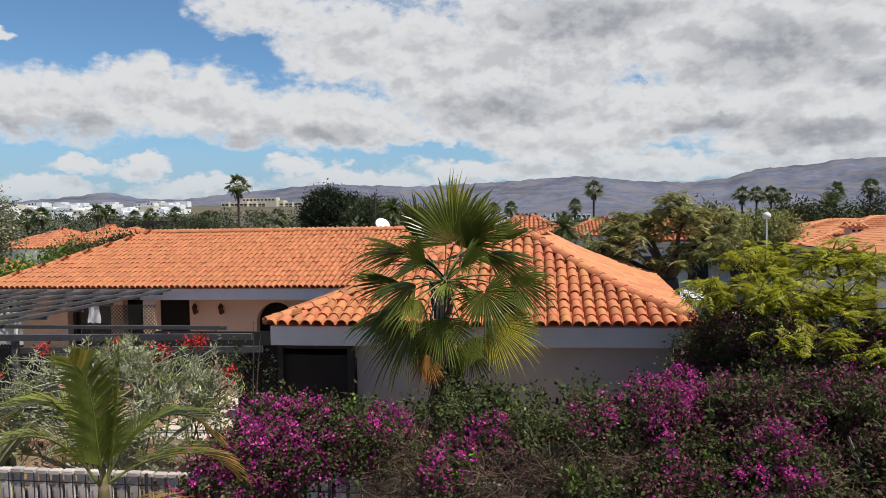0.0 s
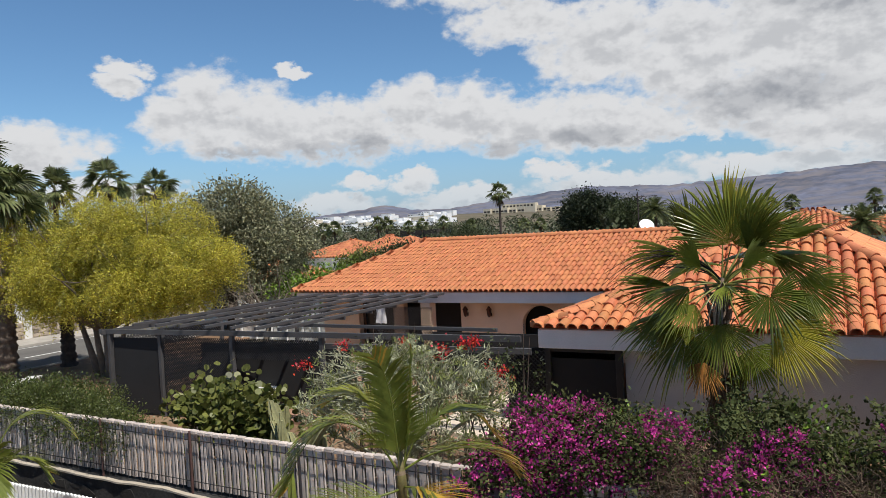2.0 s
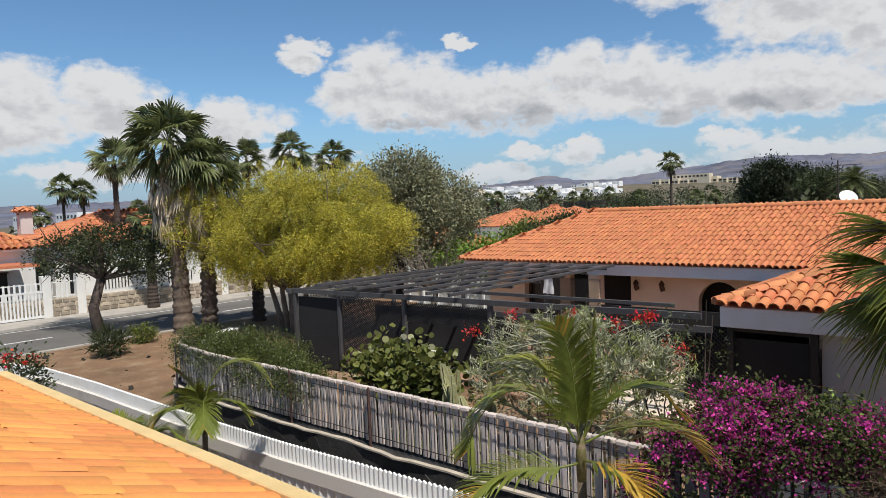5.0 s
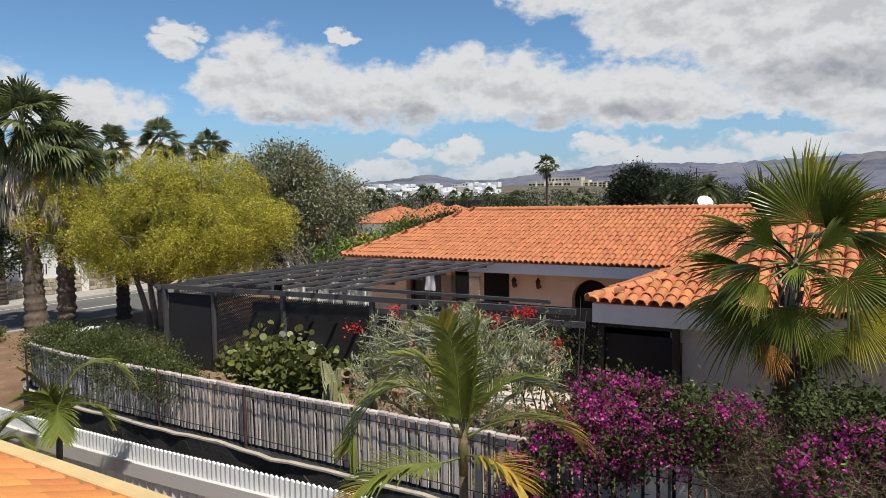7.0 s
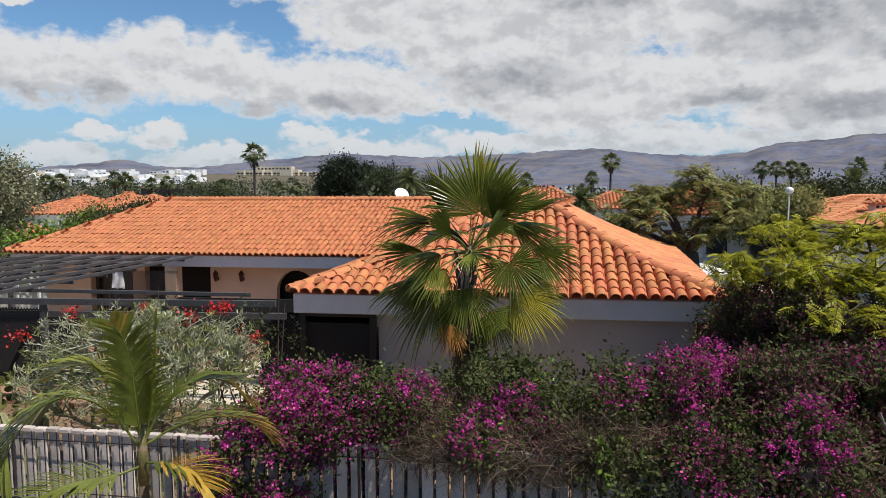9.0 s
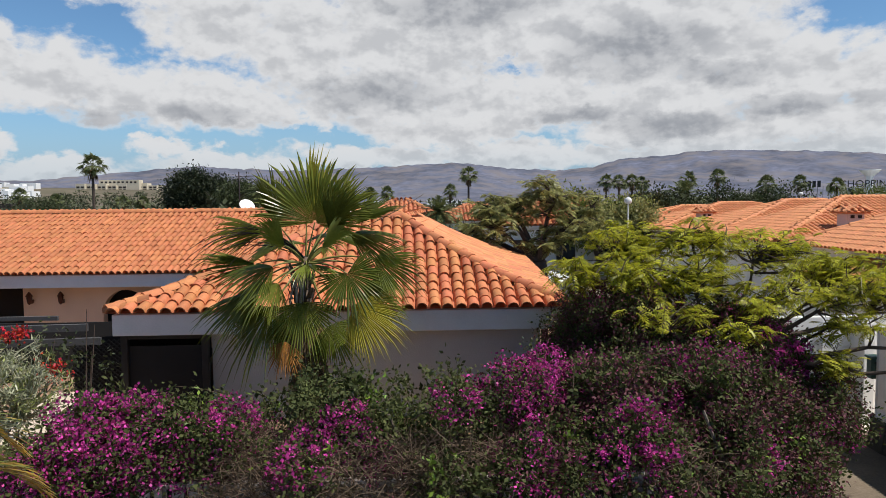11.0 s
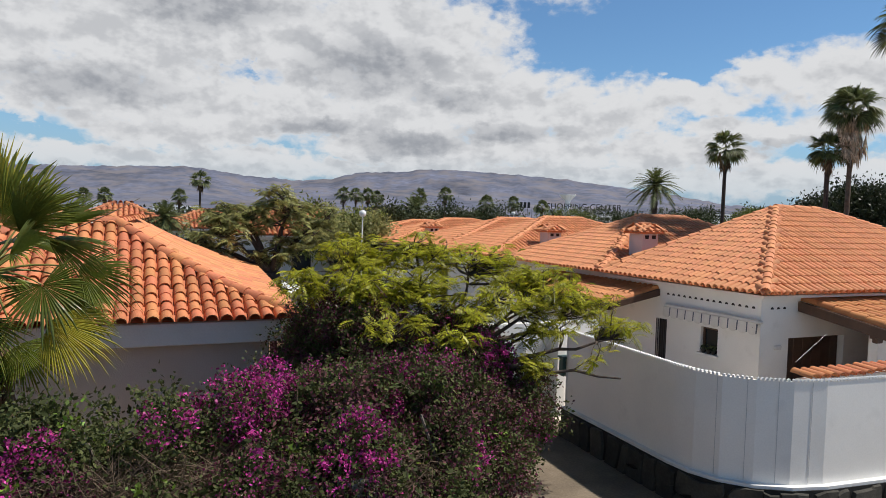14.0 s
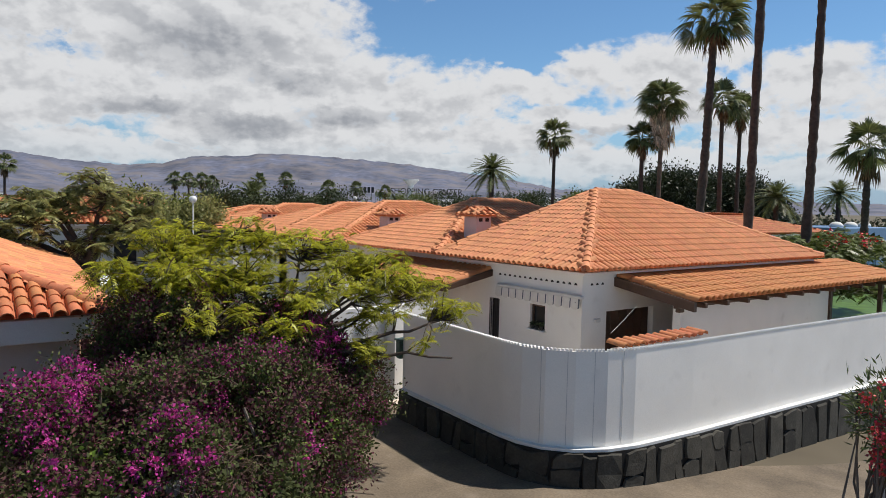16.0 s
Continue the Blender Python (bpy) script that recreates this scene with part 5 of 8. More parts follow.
palm = thing("fan_palm", "young fan palm with broad green leaves and dead brown skirt", "palm")
HUB = np.array([-1.33, 10.45, 3.47])
Build().tube([(-1.42, 10.5, 0.4), (-1.40, 10.48, 1.2), (-1.38, 10.46, 2.2), HUB + (0, 0, 0.12)], (0.20, 0.19, 0.15, 0.06), 12).done("trunk", "trunk_palm", palm, smooth=True)
boots = Build()
for k in range(90):
    a, z = k * 2.4, 1.2 + 2.2 * k / 90
    p = np.array([-1.39 + 0.14 * math.cos(a), 10.47 + 0.14 * math.sin(a), z])
    o = np.array([math.cos(a), math.sin(a), 0])
    s = np.array([-o[1], o[0], 0]) * 0.06
    boots.add([p - s, p + s, p + o * 0.07 + s * 0.5 + (0, 0, 0.16), p + o * 0.07 - s * 0.5 + (0, 0, 0.16), p + o * 0.02 + (0, 0, 0.02)], [(0, 1, 2, 3), (0, 3, 4), (1, 4, 2)])
boots.done("bark_cover", "trunk_palm", palm, kind="stuff")
# hub of the leaf from the heart of the crown, way of its middle blade, its upper side, radius, spread, fold, droop, material
FANS = [((0.17, -0.20, 0.60), (0.12, -0.12, 1.0), (0.0, -1.0, 0.1), 1.14, 205, 0.30, 0.04, "fan_leaf"),
        ((0.03, 0.00, 0.70), (0.05, 0.0, 1.0), (1.0, -0.3, 0.0), 1.10, 44, 1.3, 0.02, "fan_yellow"),
        ((0.34, 0.30, 0.66), (0.30, 0.3, 1.0), (0.0, -1.0, 0.4), 0.98, 170, 0.3, 0.08, "fan_leaf"),
        ((-0.38, 0.00, 0.60), (-0.30, 0.1, 0.95), (0.7, -0.6, 0.0), 0.98, 110, 0.8, 0.06, "fan_leaf"),
        ((-0.62, 0.05, 0.44), (-0.85, 0.0, 0.52), (0.3, -0.45, 0.8), 0.88, 130, -0.55, 0.22, "fan_leaf"),
        ((-0.72, -0.10, 0.04), (-1.0, 0.0, 0.12), (0.0, -0.75, -0.5), 0.90, 80, 0.6, 0.05, "fan_leaf"),
        ((-0.38, -0.45, 0.02), (-0.9, -0.45, -0.05), (0.1, -0.5, 0.9), 0.80, 140, -0.45, 0.20, "fan_leaf"),
        ((-0.62, -0.25, -0.36), (-0.95, -0.2, -0.12), (0.0, -0.45, 0.9), 0.98, 130, -0.5, 0.26, "fan_leaf"),
        ((-0.46, -0.40, -0.56), (-0.60, -0.3, -0.62), (-0.3, -0.7, 0.5), 0.92, 150, -0.3, 0.16, "fan_leaf"),
        ((-0.70, 0.40, -0.25), (-0.9, 0.4, -0.45), (0.0, -0.5, 0.8), 0.90, 150, -0.3, 0.2, "fan_leaf"),
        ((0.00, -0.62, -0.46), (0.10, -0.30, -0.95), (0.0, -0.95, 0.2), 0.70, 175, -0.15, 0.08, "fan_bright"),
        ((0.70, -0.42, -0.58), (0.80, -0.2, -0.55), (-0.1, -0.85, 0.5), 0.90, 135, -0.15, 0.10, "fan_yellow"),
        ((0.64, -0.55, -0.10), (0.35, -0.3, -0.75), (0.1, -0.95, 0.25), 0.64, 250, 0.15, 0.05, "fan_leaf"),
        ((1.00, -0.10, 0.06), (1.0, -0.1, -0.12), (-0.1, -0.7, 0.7), 0.80, 140, -0.15, 0.14, "fan_leaf"),
        ((0.66, 0.10, 0.40), (0.95, 0.0, 0.08), (0.0, -0.5, 0.9), 0.90, 140, -0.4, 0.22, "fan_leaf"),
        ((0.74, 0.15, 0.56), (0.85, 0.1, 0.45), (-0.3, -0.5, 0.8), 0.82, 90, 0.5, 0.10, "fan_leaf"),
        ((0.34, -0.15, -0.86), (0.45, -0.1, -0.8), (0.0, -0.8, 0.5), 0.70, 160, -0.2, 0.1, "fan_leaf"),
        ((-0.18, 0.10, -0.80), (-0.35, 0.0, -0.9), (0.0, -0.9, 0.4), 0.66, 150, -0.2, 0.1, "fan_leaf"),
        ((0.25, 0.70, 0.35), (0.3, 0.9, 0.3), (0.0, -0.4, 1.0), 0.90, 150, -0.3, 0.25, "fan_leaf"),
        ((-0.40, 0.65, 0.25), (-0.5, 0.8, 0.2), (0.0, -0.4, 1.0), 0.90, 150, -0.3, 0.25, "fan_leaf"),
        ((0.75, 0.55, -0.10), (0.8, 0.6, -0.2), (0.0, -0.4, 1.0), 0.85, 150, -0.3, 0.2, "fan_leaf"),
        ((-0.22, -0.45, 0.30), (-0.55, -0.6, 0.45), (0.5, -0.6, 0.6), 0.72, 100, 0.5, 0.12, "fan_leaf"),
        ((0.30, -0.42, 0.26), (0.62, -0.5, 0.40), (-0.4, -0.6, 0.7), 0.74, 110, 0.3, 0.16, "fan_leaf"),
        ((0.10, -0.50, 0.05), (0.35, -0.8, 0.05), (0.1, -0.5, 0.9), 0.60, 120, -0.3, 0.25, "fan_leaf"),
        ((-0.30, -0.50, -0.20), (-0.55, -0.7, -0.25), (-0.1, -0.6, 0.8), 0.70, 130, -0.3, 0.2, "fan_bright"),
        ((0.38, -0.30, 0.50), (0.55, -0.2, 0.75), (-0.5, -0.8, 0.2), 0.85, 90, 0.6, 0.08, "fan_leaf"),
        ((0.85, 0.25, -0.40), (0.85, 0.2, -0.55), (0.0, -0.6, 0.8), 0.80, 150, -0.3, 0.15, "fan_leaf")]
for off, way_l, face_l, rad, sp, fo, dr, mt in FANS:
    off = np.array(off) + rng.normal(size=3) * 0.015
    t = np.linspace(0, 1, 7)[:, None]
    bow = np.array([0, 0, 0.16 * np.linalg.norm(off[:2])])
    pts = HUB + off * t + bow * 4 * t * (1 - t) * 0.5
    st = Build().tube(pts, np.linspace(0.020, 0.008, 7), 6).done("stalk", "petiole", palm, smooth=True)
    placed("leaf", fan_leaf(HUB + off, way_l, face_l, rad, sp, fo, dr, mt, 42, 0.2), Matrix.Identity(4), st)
placed("dead_leaf", fan_leaf(HUB + (-0.20, -0.72, -0.98), (-0.18, -0.1, -1), (-0.3, -0.9, 0.1), 0.52, 130, -0.4, 0.05, "rust_leaf", 30, 0.2), Matrix.Identity(4), palm)
for k in range(20):
    a = k * 2.4
    o = np.array([math.cos(a), math.sin(a), 0])
    placed("dead_leaf", fan_leaf(HUB + o * 0.16 + (0, 0, -0.75 - 0.055 * k), o * 0.35 + (0, 0, -1), o + (0, 0, 0.2), rng.uniform(0.5, 0.68), 80, -0.5, 0.05, "dead_leaf", 22, 0.3), Matrix.Identity(4), palm)
spr = Build()
for k in range(15):
    e = np.array([-rng.uniform(1.0, 1.75), rng.uniform(-0.5, 0.1), 0])
    hi, lo = rng.uniform(0.50, 0.75), rng.uniform(0.0, 0.5)
    spr.tube([HUB + e * t + (0, -0.1, 2.2 * hi * t * (1 - t) + (lo - 0.25) * t + 0.1) for t in np.linspace(0, 1, 10)], np.linspace(0.009, 0.003, 10), 4)
spr.done("dry_inflorescence", "dark_stalk", palm, "thin dark arching flower stalks", kind="stuff")
spr = Build()
for k in range(6):
    x = rng.uniform(-0.32, 0.06)
    spr.tube([HUB + (x * t ** 0.5 + 0.03 * math.sin(4 * t + k), -0.50 - 0.1 * t, -0.05 - rng.uniform(1.1, 1.6) * t) for t in np.linspace(0, 1, 6)], np.linspace(0.014, 0.005, 6), 5)
spr.done("hanging_growth", "stalk_grey", palm, "grey dried stalks hanging down", kind="stuff")
up_stalk = Build().tube([HUB + (0.9, 0.1, 0.55), HUB + (1.35, 0.05, 0.78), HUB + (1.72, 0, 1.0)], (0.006, 0.006, 0.003), 4)
up_stalk.done("flower_stalk", "stalk_grey", palm)


def frond(points, leaf, roll, parent, material, dry=0.0, pairs=40, width=0.017, rib=0.011, tip_material="areca_dry"):
    """A feather leaf along a curved rib: leaflets in two rows, steep to the rib, bending with their weight. roll tips its upper side; dry: the share of
    it, from the tip, that has dried out."""
    p = np.array(points, float)
    k = np.r_[0, np.cumsum(np.linalg.norm(np.diff(p, axis=0), axis=1))]
    k /= k[-1]
    u = np.linspace(0, 1, 25)
    pts = np.stack([np.interp(u, k, p[:, i]) for i in range(3)], 1)
    for _ in range(3):
        pts[1:-1] = (pts[:-2] + 2 * pts[1:-1] + pts[2:]) / 4
    rib_b = Build().tube(pts, np.linspace(rib, rib * 0.2, 25), 6)
    tan = unit(np.gradient(pts, axis=0))
    ob = rib_b.done("frond", material, parent, smooth=True)
    green, brown = Build(), Build()
    for q in range(pairs):
        v = 0.13 + 0.86 * (q + 0.5) / pairs
        at = np.array([np.interp(v, u, pts[:, i]) for i in range(3)])
        t = unit(np.array([np.interp(v, u, tan[:, i]) for i in range(3)]))
        n = unit(np.array([0, 0, 1.0]) - t * t[2]) if abs(t[2]) < 0.93 else unit(np.array([0.2, -0.9, 0.1]))
        side = np.cross(t, n)
        c, s_ = math.cos(radians(roll)), math.sin(radians(roll))
        n, side = n * c + side * s_, side * c - n * s_
        for sg in (-1, 1):
            ln = leaf * (0.30 + 0.70 * math.sin(math.pi * min(1, 0.10 + 0.88 * v)) ** 0.7) * rng.uniform(0.88, 1.08)
            d = unit(t * (0.62 + 0.5 * v) + side * sg * 0.80 + n * 0.34 + rng.normal(size=3) * 0.05)
            w = unit(np.cross(d, n + side * sg * 0.4)) * width
            r = np.array([0, 0, -1.0]) * ln * rng.uniform(0.16, 0.30)
            c0, c1, c2, c3 = at, at + d * ln * 0.3 + r * 0.07, at + d * ln * 0.68 + r * 0.45, at + d * ln + r * 1.15
            (brown if v > 1 - dry + rng.normal() * 0.07 else green).add([c0 - w * 0.4, c0 + w * 0.4, c1 + w, c1 - w, c2 + w * 0.75, c2 - w * 0.75, c3], [(0, 1, 2, 3), (3, 2, 4, 5), (5, 4, 6)])
    if green.v:
        green.done("leaf_blade", material, ob, kind="stuff")
    if brown.v:
        brown.done("dry_blade", tip_material, ob, "yellow-brown drying leaflets", kind="stuff")


def areca(x, y, z0, z, scale, label, turn, fronds, lean=0.0):
    """A slender feather palm; fronds: rib points across, away and up from the crown, roll and dry share. turn: the way that counts as away."""
    p = thing("areca_palm", label, "palm")
    Build().tube([(x - lean, y, z0), (x - lean * 0.6, y, (z0 + z) / 2), (x, y, z)], (0.05 * scale, 0.04 * scale, 0.036 * scale), 9).done("trunk", "trunk_ring", p, smooth=True)
    Build().tube([(x, y, z - 0.30 * scale), (x, y, z - 0.1 * scale), (x, y, z + 0.15 * scale)], (0.038 * scale, 0.044 * scale, 0.015), 9).done("crownshaft", "shaft", p, smooth=True)
    a = radians(turn)
    ax, ay = np.array([math.cos(a), -math.sin(a), 0]), np.array([math.sin(a), math.cos(a), 0])
    for pts, roll, dry in fronds:
        frond([np.array([x, y, z]) + (ax * q[0] + ay * q[1] + np.array([0, 0, q[2]])) * scale for q in pts], 0.38 * scale, roll, p, "areca", dry, 46, width=0.0135 * scale)
    return p


areca(-3.24, 4.66, 0.0, 2.47, 1.04, "slender areca palm with arching green and yellowing fronds", -32,
      [([(0, 0, 0), (-0.03, 0, 0.3), (-0.05, -0.02, 0.6), (-0.10, -0.06, 0.85), (-0.18, -0.14, 0.98)], 35, 0.0),
       ([(0.02, 0.02, 0), (0.07, 0.06, 0.3), (0.11, 0.08, 0.65), (0.13, 0.03, 0.98)], -50, 0.0),
       ([(-0.03, 0, 0), (-0.15, 0, 0.22), (-0.32, -0.02, 0.40), (-0.5, -0.05, 0.46), (-0.68, -0.08, 0.38), (-0.82, -0.1, 0.18), (-0.90, -0.1, -0.06)], 10, 0.0),
       ([(-0.03, -0.03, -0.15), (-0.2, -0.1, -0.17), (-0.4, -0.18, -0.13), (-0.6, -0.25, -0.15), (-0.8, -0.3, -0.27), (-0.95, -0.35, -0.45)], -10, 0.30),
       ([(0.02, 0, 0.0), (0.2, 0, 0.1), (0.4, 0, 0.15), (0.6, -0.03, 0.16), (0.78, -0.05, 0.1), (0.92, -0.05, -0.06)], -15, 0.40),
       ([(0.02, 0.05, 0.02), (0.15, 0.15, 0.25), (0.32, 0.25, 0.36), (0.52, 0.33, 0.38), (0.7, 0.4, 0.3), (0.82, 0.4, 0.12)], -10, 0.22),
       ([(0, 0.05, 0), (-0.1, 0.14, 0.35), (-0.25, 0.24, 0.55), (-0.45, 0.3, 0.6), (-0.62, 0.35, 0.5)], 10, 0.0),
       ([(0.02, -0.05, -0.12), (0.15, -0.15, -0.1), (0.3, -0.25, -0.13), (0.42, -0.3, -0.28)], 0, 0.75)])
areca(-8.25, 4.05, 0.0, 2.05, 0.92, "small areca palm beside the white wall", -60,
      [([(0, 0, 0), (0.05, 0, 0.3), (0.2, 0, 0.55), (0.45, 0, 0.65), (0.68, 0, 0.55), (0.82, 0, 0.35)], 0, 0.0),
       ([(0, 0, 0), (-0.1, 0, 0.3), (-0.25, 0, 0.5), (-0.36, 0, 0.6)], 20, 0.0),
       ([(0, 0, 0), (-0.2, -0.1, 0.12), (-0.45, -0.15, 0.12), (-0.65, -0.2, -0.08)], 0, 0.3),
       ([(0, 0, 0), (0.2, -0.1, 0.15), (0.4, -0.15, 0.12), (0.55, -0.2, -0.08)], 0, 0.0),
       ([(0, 0, 0), (-0.15, 0.2, 0.2), (-0.3, 0.35, 0.2), (-0.4, 0.5, 0.0)], 0, 0.0),
       ([(0, 0, 0), (0.0, -0.2, 0.2), (0.0, -0.4, 0.15), (0.0, -0.55, -0.1)], 0, 0.0)], 0.14)
for x, y, z, s in ((-10.6, 4.2, 1.02, 0.75), (-11.7, 4.0, 0.85, 0.6), (-9.8, 4.3, 0.8, 0.5)):
    ring = []
    for k in range(9):
        a, h = k * 0.7, 0.2 + 0.5 * (k % 3) / 2
        ring.append(([(0, 0, 0), (0.25 * math.cos(a), 0.25 * math.sin(a), h * 0.7), (0.6 * math.cos(a), 0.6 * math.sin(a), h), (0.95 * math.cos(a), 0.95 * math.sin(a), h * 0.45)], 0, 0.0))
    areca(x, y, 0.0, z, s, "low palm with dark arching fronds behind the wall", 0, ring)


def fan_crown(leaves, dead_leaves, hang):
    """Crown of a full-grown fan palm round the origin: stalked fans from upright to drooping, and the dead ones below, hang metres down."""
    green, dead = Build(), Build()
    for k in range(leaves):
        az, el = k * 2.4 + rng.normal() * 0.2, math.radians(84 - 118 * (k / leaves) ** 0.9) + rng.normal() * 0.12
        d = np.array([math.cos(az) * math.cos(el), math.sin(az) * math.cos(el), math.sin(el)])
        hub = d * rng.uniform(0.55, 0.95)
        side = np.array([-math.sin(az), math.cos(az), 0]) * 0.016
        green.add([side, -side, hub - side, hub + side], [(0, 1, 2, 3)])
        out = unit(d + (0, 0, -0.25))
        fan_leaf(hub, out, np.array([0, 0, 1.0]) + rng.normal(size=3) * 0.45 - d * 0.2, rng.uniform(0.85, 1.08), rng.uniform(130, 200), rng.uniform(-0.5, 0.3), rng.uniform(0.15, 0.42), "", 18, 0.16, green)
    for k in range(dead_leaves):
        az = k * 2.4 + rng.normal() * 0.3
        o = np.array([math.cos(az), math.sin(az), 0])
        top = np.array([0, 0, 0.1 - hang * (k / dead_leaves)])
        hub = top + o * rng.uniform(0.15, 0.30 + 0.3 * min(hang, 1.5)) + (0, 0, -rng.uniform(0.15, 0.6))
        s = np.array([-o[1], o[0], 0]) * 0.012
        dead.add([top + s, top - s, hub - s, hub + s], [(0, 1, 2, 3)])
        fan_leaf(hub, o * rng.uniform(0.0, 0.35) + (0, 0, -1), o + (0, 0, 0.2), rng.uniform(0.55, 0.95), rng.uniform(50, 100), -0.6, 0.1, "", 10, 0.3, dead)
    return green, dead


def feather_crown(r, fronds):
    """Crown of a date palm round the origin: long arching feather leaves."""
    b = Build()
    for k in range(fronds):
        az, el = k * 2.4, math.radians(82 - 112 * (k / fronds) ** 0.9) + rng.normal() * 0.08
        d = np.array([math.cos(az) * math.cos(el), math.sin(az) * math.cos(el), math.sin(el)])
        side = np.array([-math.sin(az), math.cos(az), 0])
        pts = [d * r * t + np.array([0, 0, -0.42 * r * t * t]) for t in np.linspace(0, 1, 28)]
        for i in range(3, 28):
            w = r * 0.16 * math.sin(math.pi * (0.12 + 0.82 * i / 28))
            run_on = unit(pts[i] - pts[i - 1])
            for sg in (1, -1):
                tip = pts[i] + side * sg * w + run_on * w * 0.7 + (0, 0, -0.25 * w + rng.normal() * 0.03)
                b.add([pts[i - 1], pts[i], tip], [(0, 1, 2)])
        b.tube(pts[::4], np.linspace(0.03, 0.008, 7), 4)
    return b


PALM_KINDS = []
for seed, (fr, sk, hang) in enumerate(((30, 14, 0.7), (28, 8, 0.4), (46, 110, 1.9), (48, 0, 0))):
    cb, db = fan_crown(fr, sk, hang) if sk else (feather_crown(2.3, fr), None)
    c = cb.mesh("crown")
    c.materials.append(M["far_palm"])
    d = None
    if sk:
        d = db.mesh("dead_skirt")
        d.materials.append(M["dead_leaf" if seed < 2 else "pale_dead"])
    PALM_KINDS.append((c, d))


def tall_palm(x, y, z, size, kind=0, trunk_r=0.16, lean=0.0, z0=0.0, label="tall fan palm with a bare trunk"):
    """A full-grown palm; z: the height of its crown's middle."""
    p = thing("tall_palm", label if kind != 3 else "feather palm with arching dark fronds", "palm", "palms of the neighbourhood")
    t = np.linspace(0, 1, 9 if trunk_r < 0.24 and y > 20 else 90)
    pts = np.stack([x + lean * (t - 1) + 0.12 * lean * np.sin(4 * t), y + 0 * t, z0 + (z - z0) * t], 1)
    Build().tube(pts, trunk_r * (1.08 - 0.25 * t + 0.25 * np.exp(-9 * t)) * (1 if len(t) < 20 else 1 + 0.12 * rng.normal(size=len(t)).clip(-1, 1)), 9).done("trunk", "trunk_dark" if kind != 2 else "trunk_palm", p, smooth=True)
    c, d = PALM_KINDS[kind]
    m = pose(x, y, z, 0, 0, rng.uniform(0, 360)) @ Matrix.Diagonal((size, size, size, 1))
    placed("crown", c, m, p)
    if d:
        placed("dead_skirt", d, m, p)
    return p


def polar(az, d):
    return d * math.sin(radians(az)), d * math.cos(radians(az))


# azimuth, elevation of the crown, distance, size, kind, trunk radius, lean
for az, el, d, size, kind, tr, lean in ((46.1, 5.6, 60, 1.05, 0, 0.16, 0.1), (52.9, 5.4, 55, 0.95, 0, 0.18, 0), (54.3, 8.2, 55, 1.2, 2, 0.17, 0.2), (58.6, 8.0, 55, 1.15, 1, 0.17, -0.3), (59.9, 7.4, 58, 1.0, 0, 0.16, 0),
                                         (57.9, 13.6, 36, 1.15, 1, 0.21, 1.2), (61.0, 30, 31, 1.3, 0, 0.17, 0.4), (65.0, 30, 33, 1.3, 0, 0.17, 0.7), (68.2, 4.4, 45, 1.15, 0, 0.2, 0), (41.1, 2.9, 60, 1.05, 3, 0.25, 0),
                                         (62.6, 1.0, 55, 0.9, 3, 0.2, 0), (66.6, 1.3, 65, 0.9, 3, 0.2, 0), (-23.9, 2.9, 110, 1.25, 0, 0.2, 0), (4.9, 2.2, 110, 1.05, 0, 0.18, 0), (3.4, 0.9, 100, 0.75, 0, 0.18, 0),
                                         (-67.6, 4.4, 45, 1.0, 1, 0.18, 0), (-58.0, 4.4, 50, 1.05, 1, 0.18, 0), (-54.6, 4.9, 50, 1.1, 1, 0.18, 0), (-51.2, 4.3, 50, 1.0, 1, 0.18, 0), (-70.9, 2.6, 90, 1.2, 0, 0.18, 0), (-69.6, 2.3, 90, 1.1, 0, 0.18, 0),
                                         (21.9, 0.3, 55, 0.95, 3, 0.2, 0), (-11.6, 0.9, 60, 0.85, 3, 0.18, 0), (2.6, -0.8, 45, 0.8, 3, 0.2, 0), (16.0, 1.5, 110, 0.9, 0, 0.16, 0), (17.0, 1.4, 112, 0.9, 1, 0.16, 0), (18.0, 1.5, 115, 0.9, 0, 0.16, 0),
                                         (18.7, 1.3, 110, 0.8, 1, 0.16, 0), (22.2, 1.5, 120, 1.1, 1, 0.16, 0), (24.3, 1.7, 120, 1.0, 0, 0.16, 0), (27.7, 1.1, 110, 1.0, 0, 0.18, 0), (29.9, 1.2, 125, 0.9, 0, 0.16, 0), (32.3, 0.9, 120, 0.9, 1, 0.16, 0),
                                         (-38.5, 0.5, 130, 1.1, 0, 0.16, 0), (-37.6, 0.6, 120, 1.0, 1, 0.16, 0), (-34.0, 0.9, 150, 1.2, 0, 0.18, 0), (-33.3, 0.8, 150, 1.2, 1, 0.18, 0), (-31.5, 0.5, 160, 1.1, 0, 0.18, 0), (-28.6, 0.7, 150, 1.1, 0, 0.18, 0), (-30.4, 0.6, 150, 1.0, 1, 0.18, 0),
                                         (-22.0, 0.2, 140, 1.0, 0, 0.16, 0), (-20.6, 0.1, 140, 1.0, 1, 0.16, 0), (-26.4, 0.3, 140, 1.0, 0, 0.16, 0), (-7.0, 0.4, 130, 0.9, 0, 0.16, 0), (-3.2, 0.7, 120, 0.9, 1, 0.16, 0), (-1.8, 0.8, 120, 0.9, 0, 0.16, 0),
                                         (44.2, 0.4, 90, 0.9, 3, 0.2, 0), (-72.5, 0.6, 80, 0.8, 0, 0.2, 0), (-66.0, 0.8, 80, 0.8, 1, 0.2, 0)):
    x, y = polar(az, d)
    tall_palm(x, y, 4.4 + d * math.tan(radians(el)), size, kind, tr, lean)
tall_palm(-26.0, 12.75, 7.3, 1.2, 2, 0.31, -0.3, label="old fan palm with a thick shaggy skirt")
